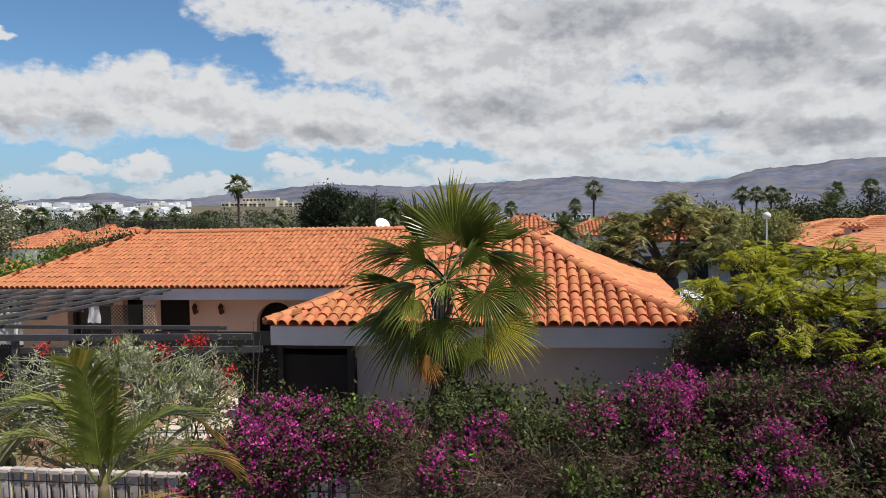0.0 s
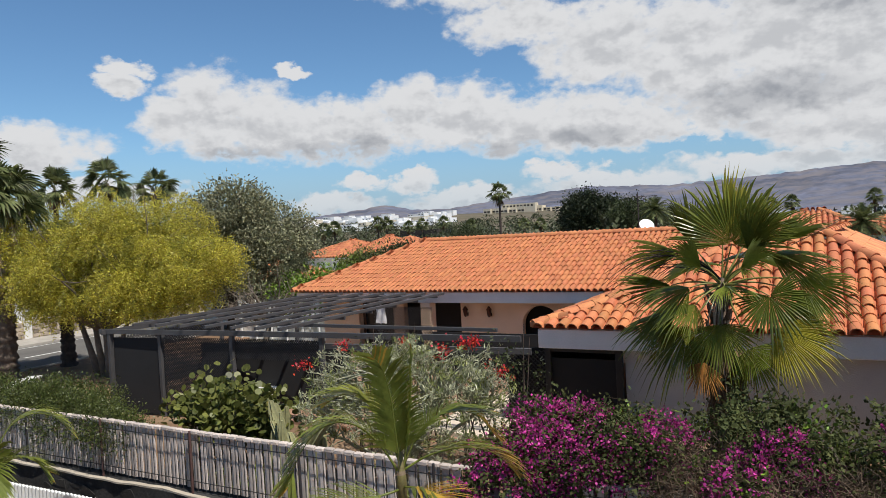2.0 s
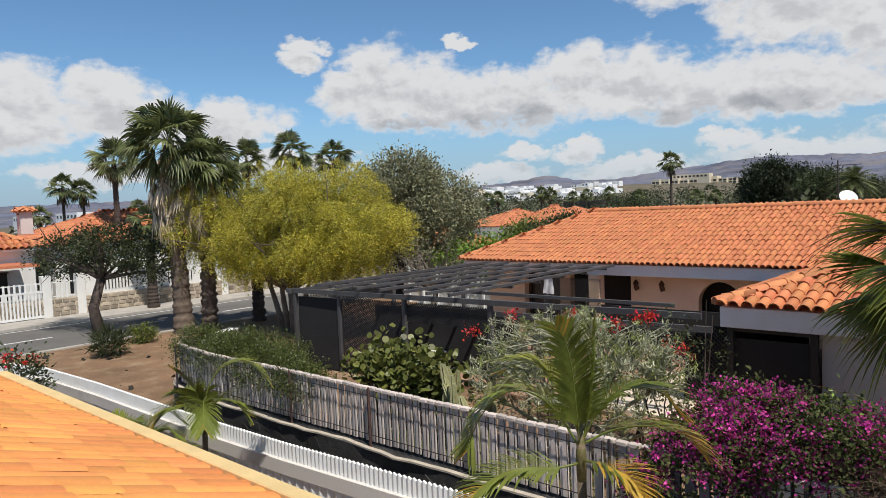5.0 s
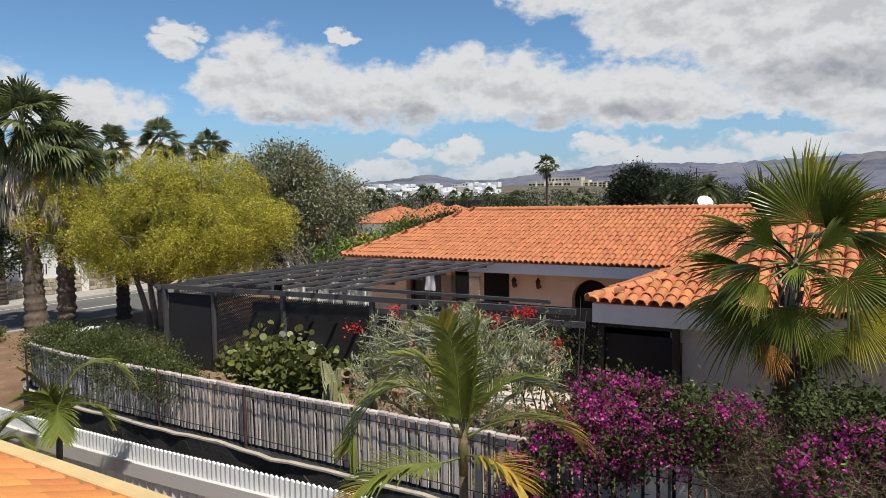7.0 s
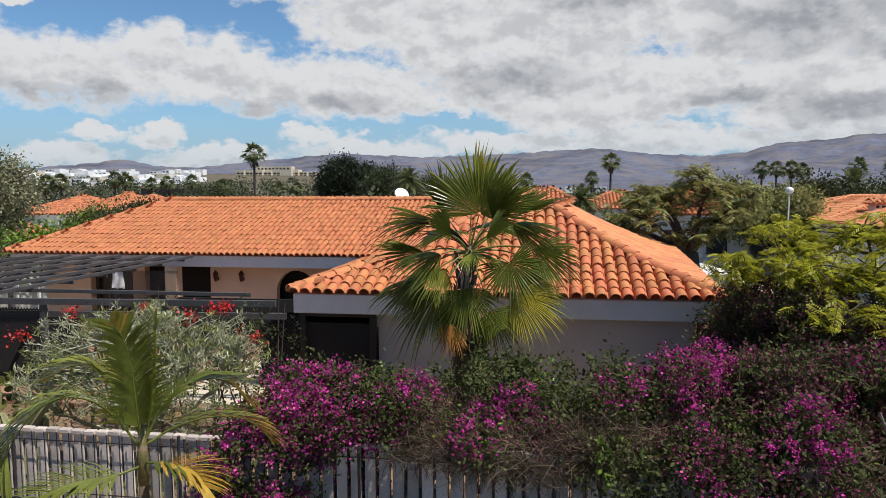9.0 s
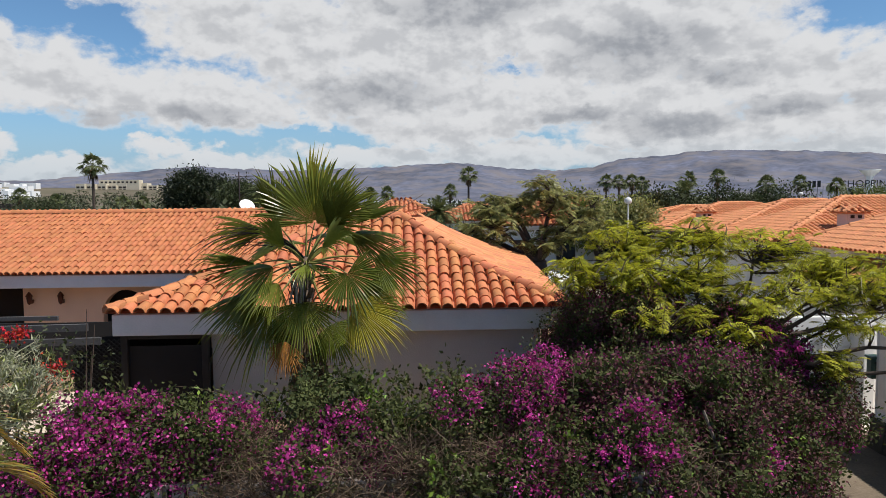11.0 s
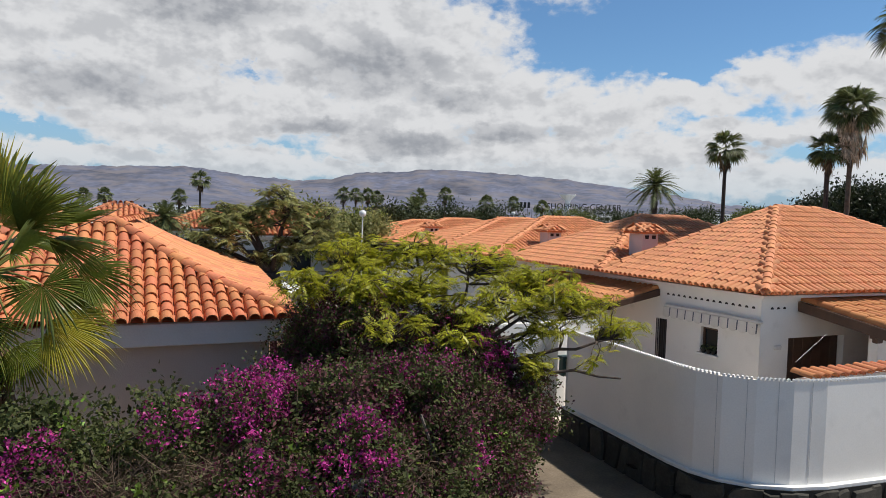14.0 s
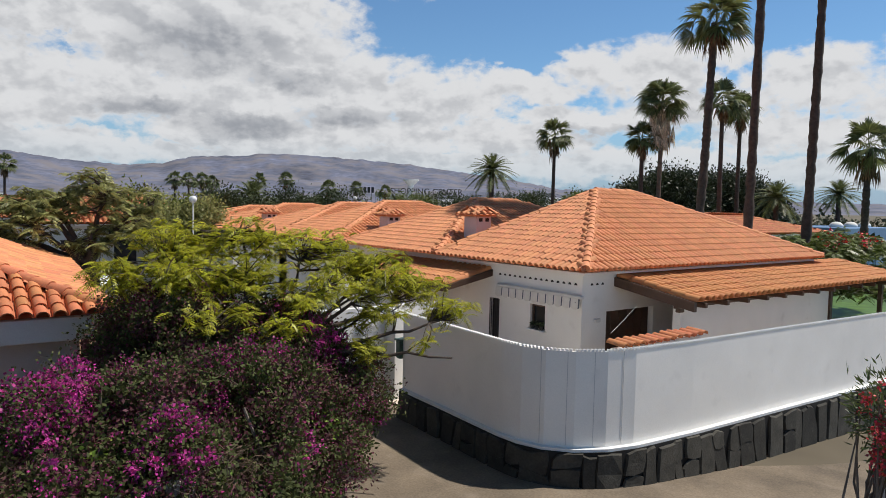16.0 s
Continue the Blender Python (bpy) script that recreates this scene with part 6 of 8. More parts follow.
tall_palm(-25.1, 13.6, 6.4, 0.95, 2, 0.28, 0.2, label="old fan palm with a thick shaggy skirt")
tall_palm(-33.9, 15.4, 4.2, 0.7, 1, 0.24, 0.0, label="stout palm trunk beside the street wall")
tall_palm(-25.4, 15.9, 4.6, 0.7, 1, 0.23, 0.0, label="stout palm trunk under the yellow tree")


# ---- trees and shrubs ----
def limbs(base, fork, ends, r0, material, parent, twigs=3, n=7, reach=1.0):
    """A bent trunk up to its fork, limbs from there to the ends, and twigs on each."""
    b = Build()
    base, fork = np.array(base, float), np.array(fork, float)
    mid = (base + fork) / 2 + rng.normal(size=3) * 0.08 * np.linalg.norm(fork - base) * (1, 1, 0)
    b.tube([base, mid, fork], (r0 * 1.25, r0, r0 * 0.85), 9)
    b.done("trunk", material, parent, smooth=True)
    b = Build()
    for e in ends:
        e = np.array(e, float)
        c = fork + (e - fork) * 0.5 + (0, 0, 0.12 * np.linalg.norm(e - fork)) + rng.normal(size=3) * 0.07 * np.linalg.norm(e - fork)
        t = np.linspace(0, 1, 7)[:, None]
        pts = fork * (1 - t) ** 2 + 2 * c * t * (1 - t) + e * t * t
        r1 = r0 * rng.uniform(0.38, 0.55)
        b.tube(pts, np.linspace(r1, r1 * 0.15, 7), n)
        for _ in range(twigs):
            k = rng.integers(2, 6)
            q = pts[k] + unit(pts[k] - fork + rng.normal(size=3) * np.linalg.norm(e - fork) * 0.6) * np.linalg.norm(e - fork) * rng.uniform(0.25, 0.5) * reach
            b.tube([pts[k], (pts[k] + q) / 2 + rng.normal(size=3) * 0.03, q], (r1 * 0.35, r1 * 0.22, r1 * 0.08), 5)
    b.done("branching", material, parent, smooth=True, kind="stuff")


def spreading(base, fork, mains, ends, r0, material, parent):
    """A short trunk, a few crooked main limbs, and thin boughs from these out to the ends."""
    base, fork = np.array(base, float), np.array(fork, float)
    Build().tube([base, (base + fork) / 2 + (0.06, 0.04, 0), fork], (r0 * 1.3, r0, r0 * 0.9), 9).done("trunk", material, parent, smooth=True)
    b, pool = Build(), []
    for e in np.array(mains, float):
        w = e - fork
        t = np.linspace(0, 1, 10)[:, None]
        pts = fork + w * t + (0, 0, 0.10 * np.linalg.norm(w)) * t * (1 - t) + np.cumsum(rng.normal(size=(10, 3)) * 0.022 * np.linalg.norm(w), 0) * t
        b.tube(pts, np.linspace(r0 * 0.42, r0 * 0.10, 10), 7)
        pool += list(pts[4:])
    pool = np.array(pool)
    for e in ends:
        p = pool[np.argmin(np.linalg.norm((pool - e) * (1, 1, 1.5), axis=1) + rng.random(len(pool)) * 0.5)]
        far = np.linalg.norm(e - p)
        m = (p + e) / 2 + rng.normal(size=3) * 0.14 * far
        t = np.linspace(0, 1, 6)[:, None]
        b.tube(p * (1 - t) ** 2 + 2 * m * t * (1 - t) + e * t * t, np.linspace(r0 * 0.11, r0 * 0.035, 6), 5)
    b.done("branching", material, parent, smooth=True, kind="stuff")


def rosettes(ends, leaves, length, material, parent, pinna=0.10, wide=0.30, pairs=8, flat=0.3):
    """Twice-feathered leaves in rosettes at the ends of the boughs: flat, spreading, their tips sinking."""
    n = len(ends)
    a = rng.uniform(0, 2 * np.pi, (n, 1)) + np.arange(leaves) * 2 * np.pi / leaves + rng.normal(size=(n, leaves)) * 0.35
    way_l = np.stack([np.cos(a), np.sin(a), rng.normal(size=a.shape) * flat + 0.12], 2)
    way_l = unit(way_l).reshape(-1, 3)
    at = np.repeat(np.asarray(ends), leaves, 0) + rng.normal(size=(n * leaves, 3)) * (0.06, 0.06, 0.03)
    ln = length * rng.uniform(0.65, 1.2, (len(at), 1, 1))
    t = ((np.arange(pairs) + 0.6) / pairs)[None, :, None]
    rib = at[:, None] + way_l[:, None] * t * ln + np.array([0, 0, -0.42]) * t ** 2 * ln
    up_l = unit(np.array([0, 0, 1.0]) + rng.normal(size=(len(at), 3)) * 0.35)
    side = unit(np.cross(way_l, up_l))[:, None]
    quad = []
    for sg in (1, -1):
        d = unit(side * sg + way_l[:, None] * 0.55 + np.array([0, 0, -0.18]) + rng.normal(size=rib.shape) * 0.08)
        size = pinna * np.sin(np.pi * (0.22 + 0.70 * t)) * np.ones((len(at), 1, 1)) * rng.uniform(0.8, 1.2, (len(at), 1, 1))
        w = unit(np.cross(d, up_l[:, None])) * size * wide / 2
        mid = rib + d * size * 0.5
        quad.append(np.stack([rib, mid + w, rib + d * size + np.array([0, 0, -0.2]) * size, mid - w], 2).reshape(-1, 4, 3))
    w = side * 0.004
    stem = np.stack([at[:, None] - w, at[:, None] + w, rib[:, -1:] + w, rib[:, -1:] - w], 2).reshape(-1, 4, 3)
    quads("leaf_ribbing", stem, "twig_green", parent, "stuff")
    return quads("crown", np.concatenate(quad), material, parent, "stuff")


poin = thing("flame_tree", "spreading flame tree with feathery yellow-green foliage", "tree")
POIN = [(2.72, 10.5, 3.22, 0.5, 0.6, 0.14), (3.6, 10.9, 3.55, 0.8, 0.8, 0.18), (4.7, 11.0, 3.66, 0.9, 0.8, 0.2), (5.6, 10.5, 3.5, 0.8, 0.7, 0.2), (6.16, 10.0, 3.25, 0.75, 0.7, 0.18), (6.91, 9.6, 2.92, 0.62, 0.6, 0.16),
        (7.5, 9.3, 2.5, 0.42, 0.4, 0.12), (4.08, 9.7, 3.2, 0.95, 0.6, 0.2), (5.04, 9.3, 2.99, 0.75, 0.5, 0.18), (3.55, 9.0, 2.8, 0.5, 0.4, 0.14), (4.28, 8.9, 2.6, 0.42, 0.4, 0.12), (5.83, 9.1, 2.6, 0.45, 0.4, 0.14),
        (5.61, 8.8, 2.16, 0.25, 0.25, 0.10), (6.7, 8.8, 2.22, 0.3, 0.3, 0.07), (3.4, 10.0, 3.2, 0.6, 0.6, 0.2), (5.9, 9.1, 3.04, 0.6, 0.5, 0.15), (6.6, 10.4, 3.25, 0.6, 0.5, 0.12)]
pe, _ = in_blobs([(b[0], b[1], b[2] + 0.1, b[3], b[4], b[5] * 1.7) for b in POIN], 520, 0.9)
spreading((4.7, 10.2, 0.0), (4.55, 9.9, 1.9), [b[:3] for b in POIN], pe, 0.13, "trunk_dark", poin)
rosettes(pe, 5, 0.24, "poin", poin, 0.082, 0.34, flat=0.5)
bare = Build()
for k in range(26):
    b0 = np.array(POIN[rng.integers(0, len(POIN))])
    p = b0[:3] + rng.uniform(-0.7, 0.7, 3) * b0[3:] + (0, 0, 0.05)
    w = np.array([rng.normal() * 0.5, rng.normal() * 0.4, 0.9]) * rng.uniform(0.15, 0.35)
    bare.tube([p, p + w * 0.5 + rng.normal(size=3) * 0.03, p + w], (0.012, 0.008, 0.003), 5)
bare.done("bare_growth", "trunk_grey", poin, kind="stuff")
tree2 = thing("feathery_tree", "old feathery-leaved tree with a thick leaning trunk", "tree")
T2 = [(2.77, 24.0, 3.5, 1.0, 1.0, 0.6), (3.94, 24.4, 4.1, 1.2, 1.0, 0.6), (5.0, 24.0, 4.65, 1.0, 1.0, 0.55), (5.6, 23.6, 3.8, 0.9, 0.9, 0.6), (3.3, 24.4, 4.25, 0.95, 1.0, 0.5), (4.7, 23.4, 3.1, 1.0, 0.8, 0.4), (6.35, 24.0, 4.1, 0.7, 0.7, 0.55), (2.2, 24.6, 3.0, 0.7, 0.8, 0.6)]
pe, _ = in_blobs(T2, 210, 0.6)
spreading((4.75, 23.9, 0.0), (4.6, 23.9, 2.3), [b[:3] for b in T2], pe, 0.30, "trunk_dark", tree2)
rosettes(pe, 6, 0.40, "tree2", tree2, 0.16, 0.42, 7, flat=0.5)

park = thing("yellow_green_tree", "large drooping yellow-green thorn tree with many stems", "tree")
PK = [(-21.6, 14.6, 3.9, 2.3, 2.0, 1.7), (-23.9, 15.0, 4.6, 2.3, 2.0, 1.7), (-19.7, 15.6, 4.1, 2.0, 1.8, 1.5), (-25.7, 13.6, 3.7, 1.6, 1.5, 1.3), (-18.1, 15.6, 3.7, 1.4, 1.3, 1.1), (-21.6, 15.8, 5.1, 2.0, 1.6, 1.2), (-22.6, 14.0, 3.2, 1.8, 1.3, 0.9), (-19.3, 14.8, 3.0, 1.4, 1.1, 0.9)]
pe, _ = in_blobs(PK, 30, 0.6)
for dx in (-0.9, -0.3, 0.4, 1.0):
    Build().tube([(-21.7 + dx * 0.5, 14.9, 0), (-21.7 + dx * 0.9, 14.8, 1.2), (-21.7 + dx * 2.0, 14.8, 3.2)], (0.13, 0.10, 0.05), 7).done("stem", "trunk_grey", park, smooth=True)
limbs((-21.5, 14.9, 0), (-21.6, 14.9, 1.6), pe, 0.16, "trunk_grey", park, 3)
PK2 = [(x + q[0] * rx, y + q[1] * ry, z + 0.15 + q[2] * rz, 0.85, 0.85, 0.55) for x, y, z, rx, ry, rz in PK for q in unit(rng.normal(size=(12, 3))) * rng.uniform(0.5, 1.18, (12, 1))]
# the inner crown gets greener, darker leaves: shade within the tree as colour
for blobs, strands, name, mt in ((PK2, 6400, "crown", "parkin"), (PK, 1500, "inner_crown", "parkin_shaded")):
    c, d = in_blobs(blobs, strands, 0.6)
    k = 36
    u = np.linspace(0, 1, k)[None, :, None]
    drop = rng.uniform(0.35, 0.75, (strands, 1, 1))
    hang = c[:, None] + d[:, None] * (0.32, 0.32, 0.0) * u + np.array([0, 0, -1.0]) * drop * u ** 1.6 + np.array([0, 0, 0.12]) * u + rng.normal(size=(strands, k, 3)) * (0.05, 0.05, 0.03)
    hang = hang.reshape(-1, 3)
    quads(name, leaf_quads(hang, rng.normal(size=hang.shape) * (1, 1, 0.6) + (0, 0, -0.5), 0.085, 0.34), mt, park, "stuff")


def leafy_tree(name, label, base, fork, blobs, clumps, each, clump_r, leaf, material, r0=0.15, bark="trunk_dark", wide=0.5, category="tree", shell=0.5, ends=18):
    t = thing(name, label, category)
    pe, _ = in_blobs(blobs, ends, 0.5)
    limbs(base, fork, pe, r0, bark, t, 3)
    at, d = clumped(blobs, clumps, each, clump_r, shell)
    quads("crown", leaf_quads(at, d + rng.normal(size=d.shape) * 0.9, leaf, wide), material, t, "stuff")
    return t


leafy_tree("olive_tree", "rounded grey-green tree with small leaves", (-25.9, 24.7, 0), (-25.7, 24.6, 2.0), [(-25.8, 24.2, 4.8, 2.6, 2.4, 1.9), (-23.8, 25.2, 4.4, 2.4, 2.2, 1.8), (-27.4, 25.2, 4.2, 2.0, 2.0, 1.7), (-25.0, 24.2, 6.0, 1.9, 1.8, 1.2), (-23.4, 24.6, 3.2, 1.8, 1.6, 1.3), (-26.8, 23.7, 2.9, 1.6, 1.4, 1.2)], 1000, 66, 0.24, 0.15, "olive", 0.25, shell=0.35)
leafy_tree("street_tree", "dark crooked street tree with a flat crown", (-28.3, 10.6, 0.0), (-28.6, 10.9, 2.2), [(-30.8, 10.6, 3.1, 1.9, 1.5, 0.8), (-28.2, 11.4, 3.4, 1.8, 1.6, 0.9), (-27.2, 12.2, 2.9, 1.5, 1.2, 0.8), (-29.6, 11.6, 3.8, 1.3, 1.2, 0.6)], 420, 26, 0.17, 0.12, "dark_green", 0.2)
leafy_tree("bare_tree", "thin bare-branched shrub tree near the street", (-19.5, 20.5, 0.0), (-19.4, 20.4, 1.0), [(-19.5, 20.5, 2.2, 2.4, 1.6, 0.8)], 50, 10, 0.2, 0.07, "olive", 0.12, "trunk_grey", ends=40)
leafy_tree("garden_tree", "low dark green tree behind the houses", (-21.6, 34, 0), (-21.5, 34, 1.2), [(-21.5, 34, 2.6, 2.4, 2.0, 1.2)], 240, 26, 0.25, 0.18, "dark_green", 0.15)
leafy_tree("bright_tree", "bright green flowering tree beside the tiled roof", (-20.0, 24.5, 0), (-19.9, 24.5, 1.0), [(-19.0, 24.3, 2.1, 1.7, 1.5, 0.8), (-20.8, 24.5, 1.9, 1.4, 1.4, 0.7)], 260, 30, 0.26, 0.17, "fern", 0.12)
t = thing("flamboyant", "wide green flame tree with a few red blossoms", "tree")
FB = [(25.8, 12.4, 2.2, 2.0, 1.8, 0.5), (28.5, 13.6, 2.8, 2.4, 2.0, 0.6), (31.5, 13.6, 2.9, 2.6, 2.2, 0.6), (27.8, 11.2, 1.8, 2.0, 1.6, 0.5), (30.5, 11.6, 2.0, 2.2, 1.6, 0.5), (33.5, 14.5, 3.0, 2.4, 2.0, 0.6)]
pe, _ = in_blobs(FB, 420, 0.6)
spreading((28.5, 13.0, 0), (28.5, 13, 1.2), [b[:3] for b in FB], pe, 0.2, "trunk_dark", t)
rosettes(pe, 7, 0.42, "flamboyant_leaf", t, 0.17, 0.45, 7, flat=0.35)
at, d = clumped([(29.5, 13.6, 3.3, 3.0, 2.2, 0.3)], 16, 14, 0.08, 0.3)
quads("blossom", leaf_quads(at, rng.normal(size=at.shape), 0.10, 0.8), "red_flower", t, "stuff")
for name, az, dist, blobs_l, n in (("conifer", 55.2, 62, [(0, 0, 4.6, 3.4, 3.2, 2.8), (-3, 1, 3.8, 2.6, 2.6, 2.4), (3.2, 0, 4.2, 2.6, 2.6, 2.6)], 900), ("conifer", 59.2, 66, [(0, 0, 4.6, 4.0, 3.5, 2.8), (4.5, 0, 3.6, 3, 3, 2.4)], 700),
                                   ("dark_tree", -17.0, 78, [(0, 0, 5.2, 2.4, 2.2, 2.5), (2.6, 0, 4.6, 2.3, 2.0, 2.3), (5.2, 0, 4.3, 2.0, 1.8, 2.0)], 600), ("dark_tree", 48.5, 95, [(0, 0, 4.0, 3.0, 2.5, 2.0), (4, 0, 3.4, 2.5, 2.2, 1.8)], 300)):
    x, y = polar(az, dist)
    leafy_tree(name, "dense dark green tree among the houses", (x, y, 0), (x, y, 2), [(x + b[0], y + b[1], *b[2:]) for b in blobs_l], 5 * n, 26, 0.40, 0.26, "conifer_green", 0.3)

for az, dist, w, h, mt in ((15.2, 40, 2.6, 4.3, "hedge"), (17.6, 38, 2.2, 4.2, "tree2"), (20.4, 52, 2.6, 4.6, "dark_green"), (12.0, 58, 3.0, 4.8, "dark_green"), (24.8, 60, 2.6, 4.9, "dark_green"), (28.0, 66, 3.0, 5.0, "dark_green"), (33.5, 80, 4.0, 5.4, "hedge"), (38.5, 85, 4.0, 5.6, "dark_green"), (43.0, 80, 3.6, 5.8, "dark_green"), (47.5, 75, 3.4, 5.4, "hedge"), (-12.8, 70, 3.4, 6.0, "dark_green"), (-8.5, 75, 3.0, 5.0, "dark_green"), (-27.5, 90, 3.4, 4.6, "dark_green"), (-35.0, 48, 2.2, 3.6, "hedge")):
    x, y = polar(az, dist)
    leafy_tree("garden_tree", "rounded green tree standing between the houses", (x, y, 0), (x, y, h * 0.4), [(x + q[0] * w, y + q[1] * w, h - 1.0 + q[2] * 1.0, w * 0.6, w * 0.6, 0.9) for q in rng.uniform(-0.7, 0.7, (6, 3))], 260, 26, 0.26, 0.20, mt, 0.14)

# far belt of scrub and tree crowns between the houses
belt = []
for k in range(420):
    az, d = rng.uniform(-76, 76), rng.uniform(60, 260)
    if -64 < az < -44 and d < 80:
        continue
    x, y = polar(az, d)
    r = rng.uniform(1.2, 3.2)
    belt.append((x, y, rng.uniform(0.8, 2.6), r * 1.3, r, rng.uniform(1.2, 2.6)))
at, d = in_blobs(belt, 60000, 0.5)
tagged(quads("far_trees", leaf_quads(at, d + rng.normal(size=d.shape), 0.55, 0.7), "far_green", None), "distant dark green scrub and tree crowns", "trees", kind="stuff")


# ---- bougainvillea over the fence ----
boug = thing("bougainvillea", "overgrown bougainvillea with magenta bracts over the fence", "bougainvillea")
BL = [(-3.0, 6.30, 1.55, 0.5, 0.40, 0.62), (-2.3, 6.9, 1.95, 0.85, 0.6, 0.42), (-1.0, 7.0, 2.0, 1.0, 0.7, 0.36), (0.2, 7.1, 2.03, 1.0, 0.75, 0.38), (1.4, 7.2, 2.02, 1.1, 0.8, 0.46), (-0.9, 7.5, 2.05, 0.8, 0.4, 0.34), (0.3, 7.6, 2.05, 0.8, 0.4, 0.32), (2.5, 7.3, 2.0, 1.1, 0.9, 0.5), (3.3, 7.9, 2.0, 1.0, 1.0, 0.55),
      (-0.2, 6.5, 1.82, 1.6, 0.35, 0.24), (1.5, 6.35, 1.2, 1.2, 0.45, 0.8), (2.6, 6.5, 1.0, 1.1, 0.6, 1.0), (3.4, 7.3, 1.0, 0.9, 0.9, 1.1), (4.2, 8.5, 1.3, 0.9, 1.0, 1.2), (4.5, 9.6, 1.75, 1.1, 1.0, 0.75), (5.3, 9.6, 1.5, 0.8, 0.8, 0.95), (3.5, 10.5, 2.4, 0.9, 0.8, 0.55), (3.75, 11.5, 2.6, 0.8, 0.7, 0.5), (5.2, 9.3, 0.8, 0.5, 0.7, 0.7), (-2.4, 7.6, 1.6, 0.8, 0.6, 0.6), (4.9, 10.6, 2.1, 0.9, 0.8, 0.6), (2.0, 6.2, 0.5, 1.3, 0.4, 0.5), (3.5, 10.5, 1.4, 0.75, 0.7, 1.2), (3.2, 10.9, 2.1, 0.45, 0.5, 0.7), (3.0, 8.6, 1.9, 0.9, 0.8, 0.5), (3.9, 9.4, 1.9, 0.9, 0.8, 0.45), (-1.8, 7.9, 1.25, 0.9, 0.5, 0.5), (-0.4, 8.1, 1.25, 1.0, 0.5, 0.5), (1.0, 8.3, 1.35, 1.0, 0.6, 0.5), (2.2, 8.6, 1.5, 0.8, 0.6, 0.5), (1.8, 7.6, 2.2, 0.8, 0.6, 0.35), (3.6, 9.9, 2.6, 0.9, 0.7, 0.42), (4.7, 9.7, 2.25, 0.9, 0.7, 0.5), (5.4, 9.2, 1.7, 0.7, 0.7, 0.6)]
stems = Build()
for k in range(40):
    x = rng.uniform(-2.6, 4.3)
    y = 7.1 if x < 3.6 else rng.uniform(7.4, 9.8)
    h = rng.uniform(1.2, 1.9)
    p = np.array([x, y, 0.4])
    pts = [p]
    for j in range(5):
        p = p + (rng.normal() * 0.14, rng.normal() * 0.12, h / 5)
        pts.append(p)
    stems.tube(pts, np.linspace(0.04, 0.015, 6), 6)
stems.done("stem_tangle", "trunk_grey", boug, kind="stuff")
NL = 1120
lc, _ = in_blobs(BL + BL[:1] * 3 + [(-2.2, 6.7, 2.05, 0.8, 0.5, 0.35)] * 2 + [(1.6, 6.25, 1.15, 1.1, 0.3, 0.6), (2.8, 6.3, 0.9, 0.9, 0.35, 0.8), (3.1, 12.2, 1.5, 0.45, 0.5, 1.15), (3.05, 11.3, 1.4, 0.5, 0.6, 1.0), (2.9, 10.2, 1.6, 0.5, 0.5, 0.8)] * 2, NL, 0.22)
lc[:, 2] += np.where((lc[:, 0] < 3.0) & (lc[:, 2] > 1.5), 0.10, 0.0)
lr = rng.uniform(0.12, 0.28, NL)
LUMPS = np.c_[lc, lr, lr, lr * 0.85]
far_r = lc[:, 0] > 0.9
patch = np.array([noise.noise((x * 0.95, y * 0.95, z * 1.1 + 4.0)) + 0.35 * noise.noise((x * 2.3, y * 2.3, z * 2.3)) for x, y, z in lc])
dry_at = (lc[:, 0] > -1.6) & (lc[:, 0] < 0.2) & (lc[:, 1] < 6.9)
wish = np.where(lc[:, 0] < -1.4, 0.52, np.where(dry_at, -0.22, np.where(lc[:, 0] < 2.6, 0.06, -0.12))) + np.where(lc[:, 2] < 1.0, -0.15, 0.0)
flowering = patch + wish + rng.normal(size=NL) * 0.18 > 0.22
green_l = ~flowering
at, d = clumped(LUMPS[green_l & ~dry_at], 6400, 26, 0.07, 0.55)
quads("foliage", leaf_quads(at, d + rng.normal(size=d.shape) * 0.8, 0.052, 0.6), "boug_leaf", boug, "stuff")
at, d = clumped(LUMPS[flowering | dry_at], 3400, 22, 0.07, 0.6)
quads("inner_foliage", leaf_quads(at, d + rng.normal(size=d.shape) * 0.8, 0.046, 0.6), "boug_leaf", boug, "stuff")
at, d = clumped(LUMPS[far_r & green_l & ((rng.random(NL) < 0.5) | (lc[:, 2] > 1.9))], 3400, 24, 0.075, 0.4)
quads("purple_foliage", leaf_quads(at, d + rng.normal(size=d.shape) * 0.8, 0.046, 0.6), "purple_leaf", boug, "stuff")
# a few brighter green leaf clumps, coloured as if sunlit
at, d = clumped(LUMPS[green_l & (rng.random(NL) < 0.16)], 420, 16, 0.06, 0.2)
quads("young_foliage", leaf_quads(at, d + rng.normal(size=d.shape) * 0.8, 0.055, 0.6), "fern", boug, "stuff")
at, d = clumped(LUMPS[flowering], 3000, 24, 0.040, 0.16)
quads("blossom", leaf_quads(at, d + rng.normal(size=d.shape), 0.031, 0.9), "bract", boug, "stuff")
at, d = clumped(LUMPS[flowering & (patch > -0.1)], 1300, 28, 0.034, 0.08)
quads("bright_blossom", leaf_quads(at, d + rng.normal(size=d.shape) + (0, 0, 0.4), 0.031, 0.9), "bract_bright", boug, "stuff")
at, d = clumped(LUMPS[far_r], 1500, 9, 0.05, 0.12)
quads("faded_blossom", leaf_quads(at, d + rng.normal(size=d.shape), 0.034, 0.85), "bract_dull", boug, "stuff")
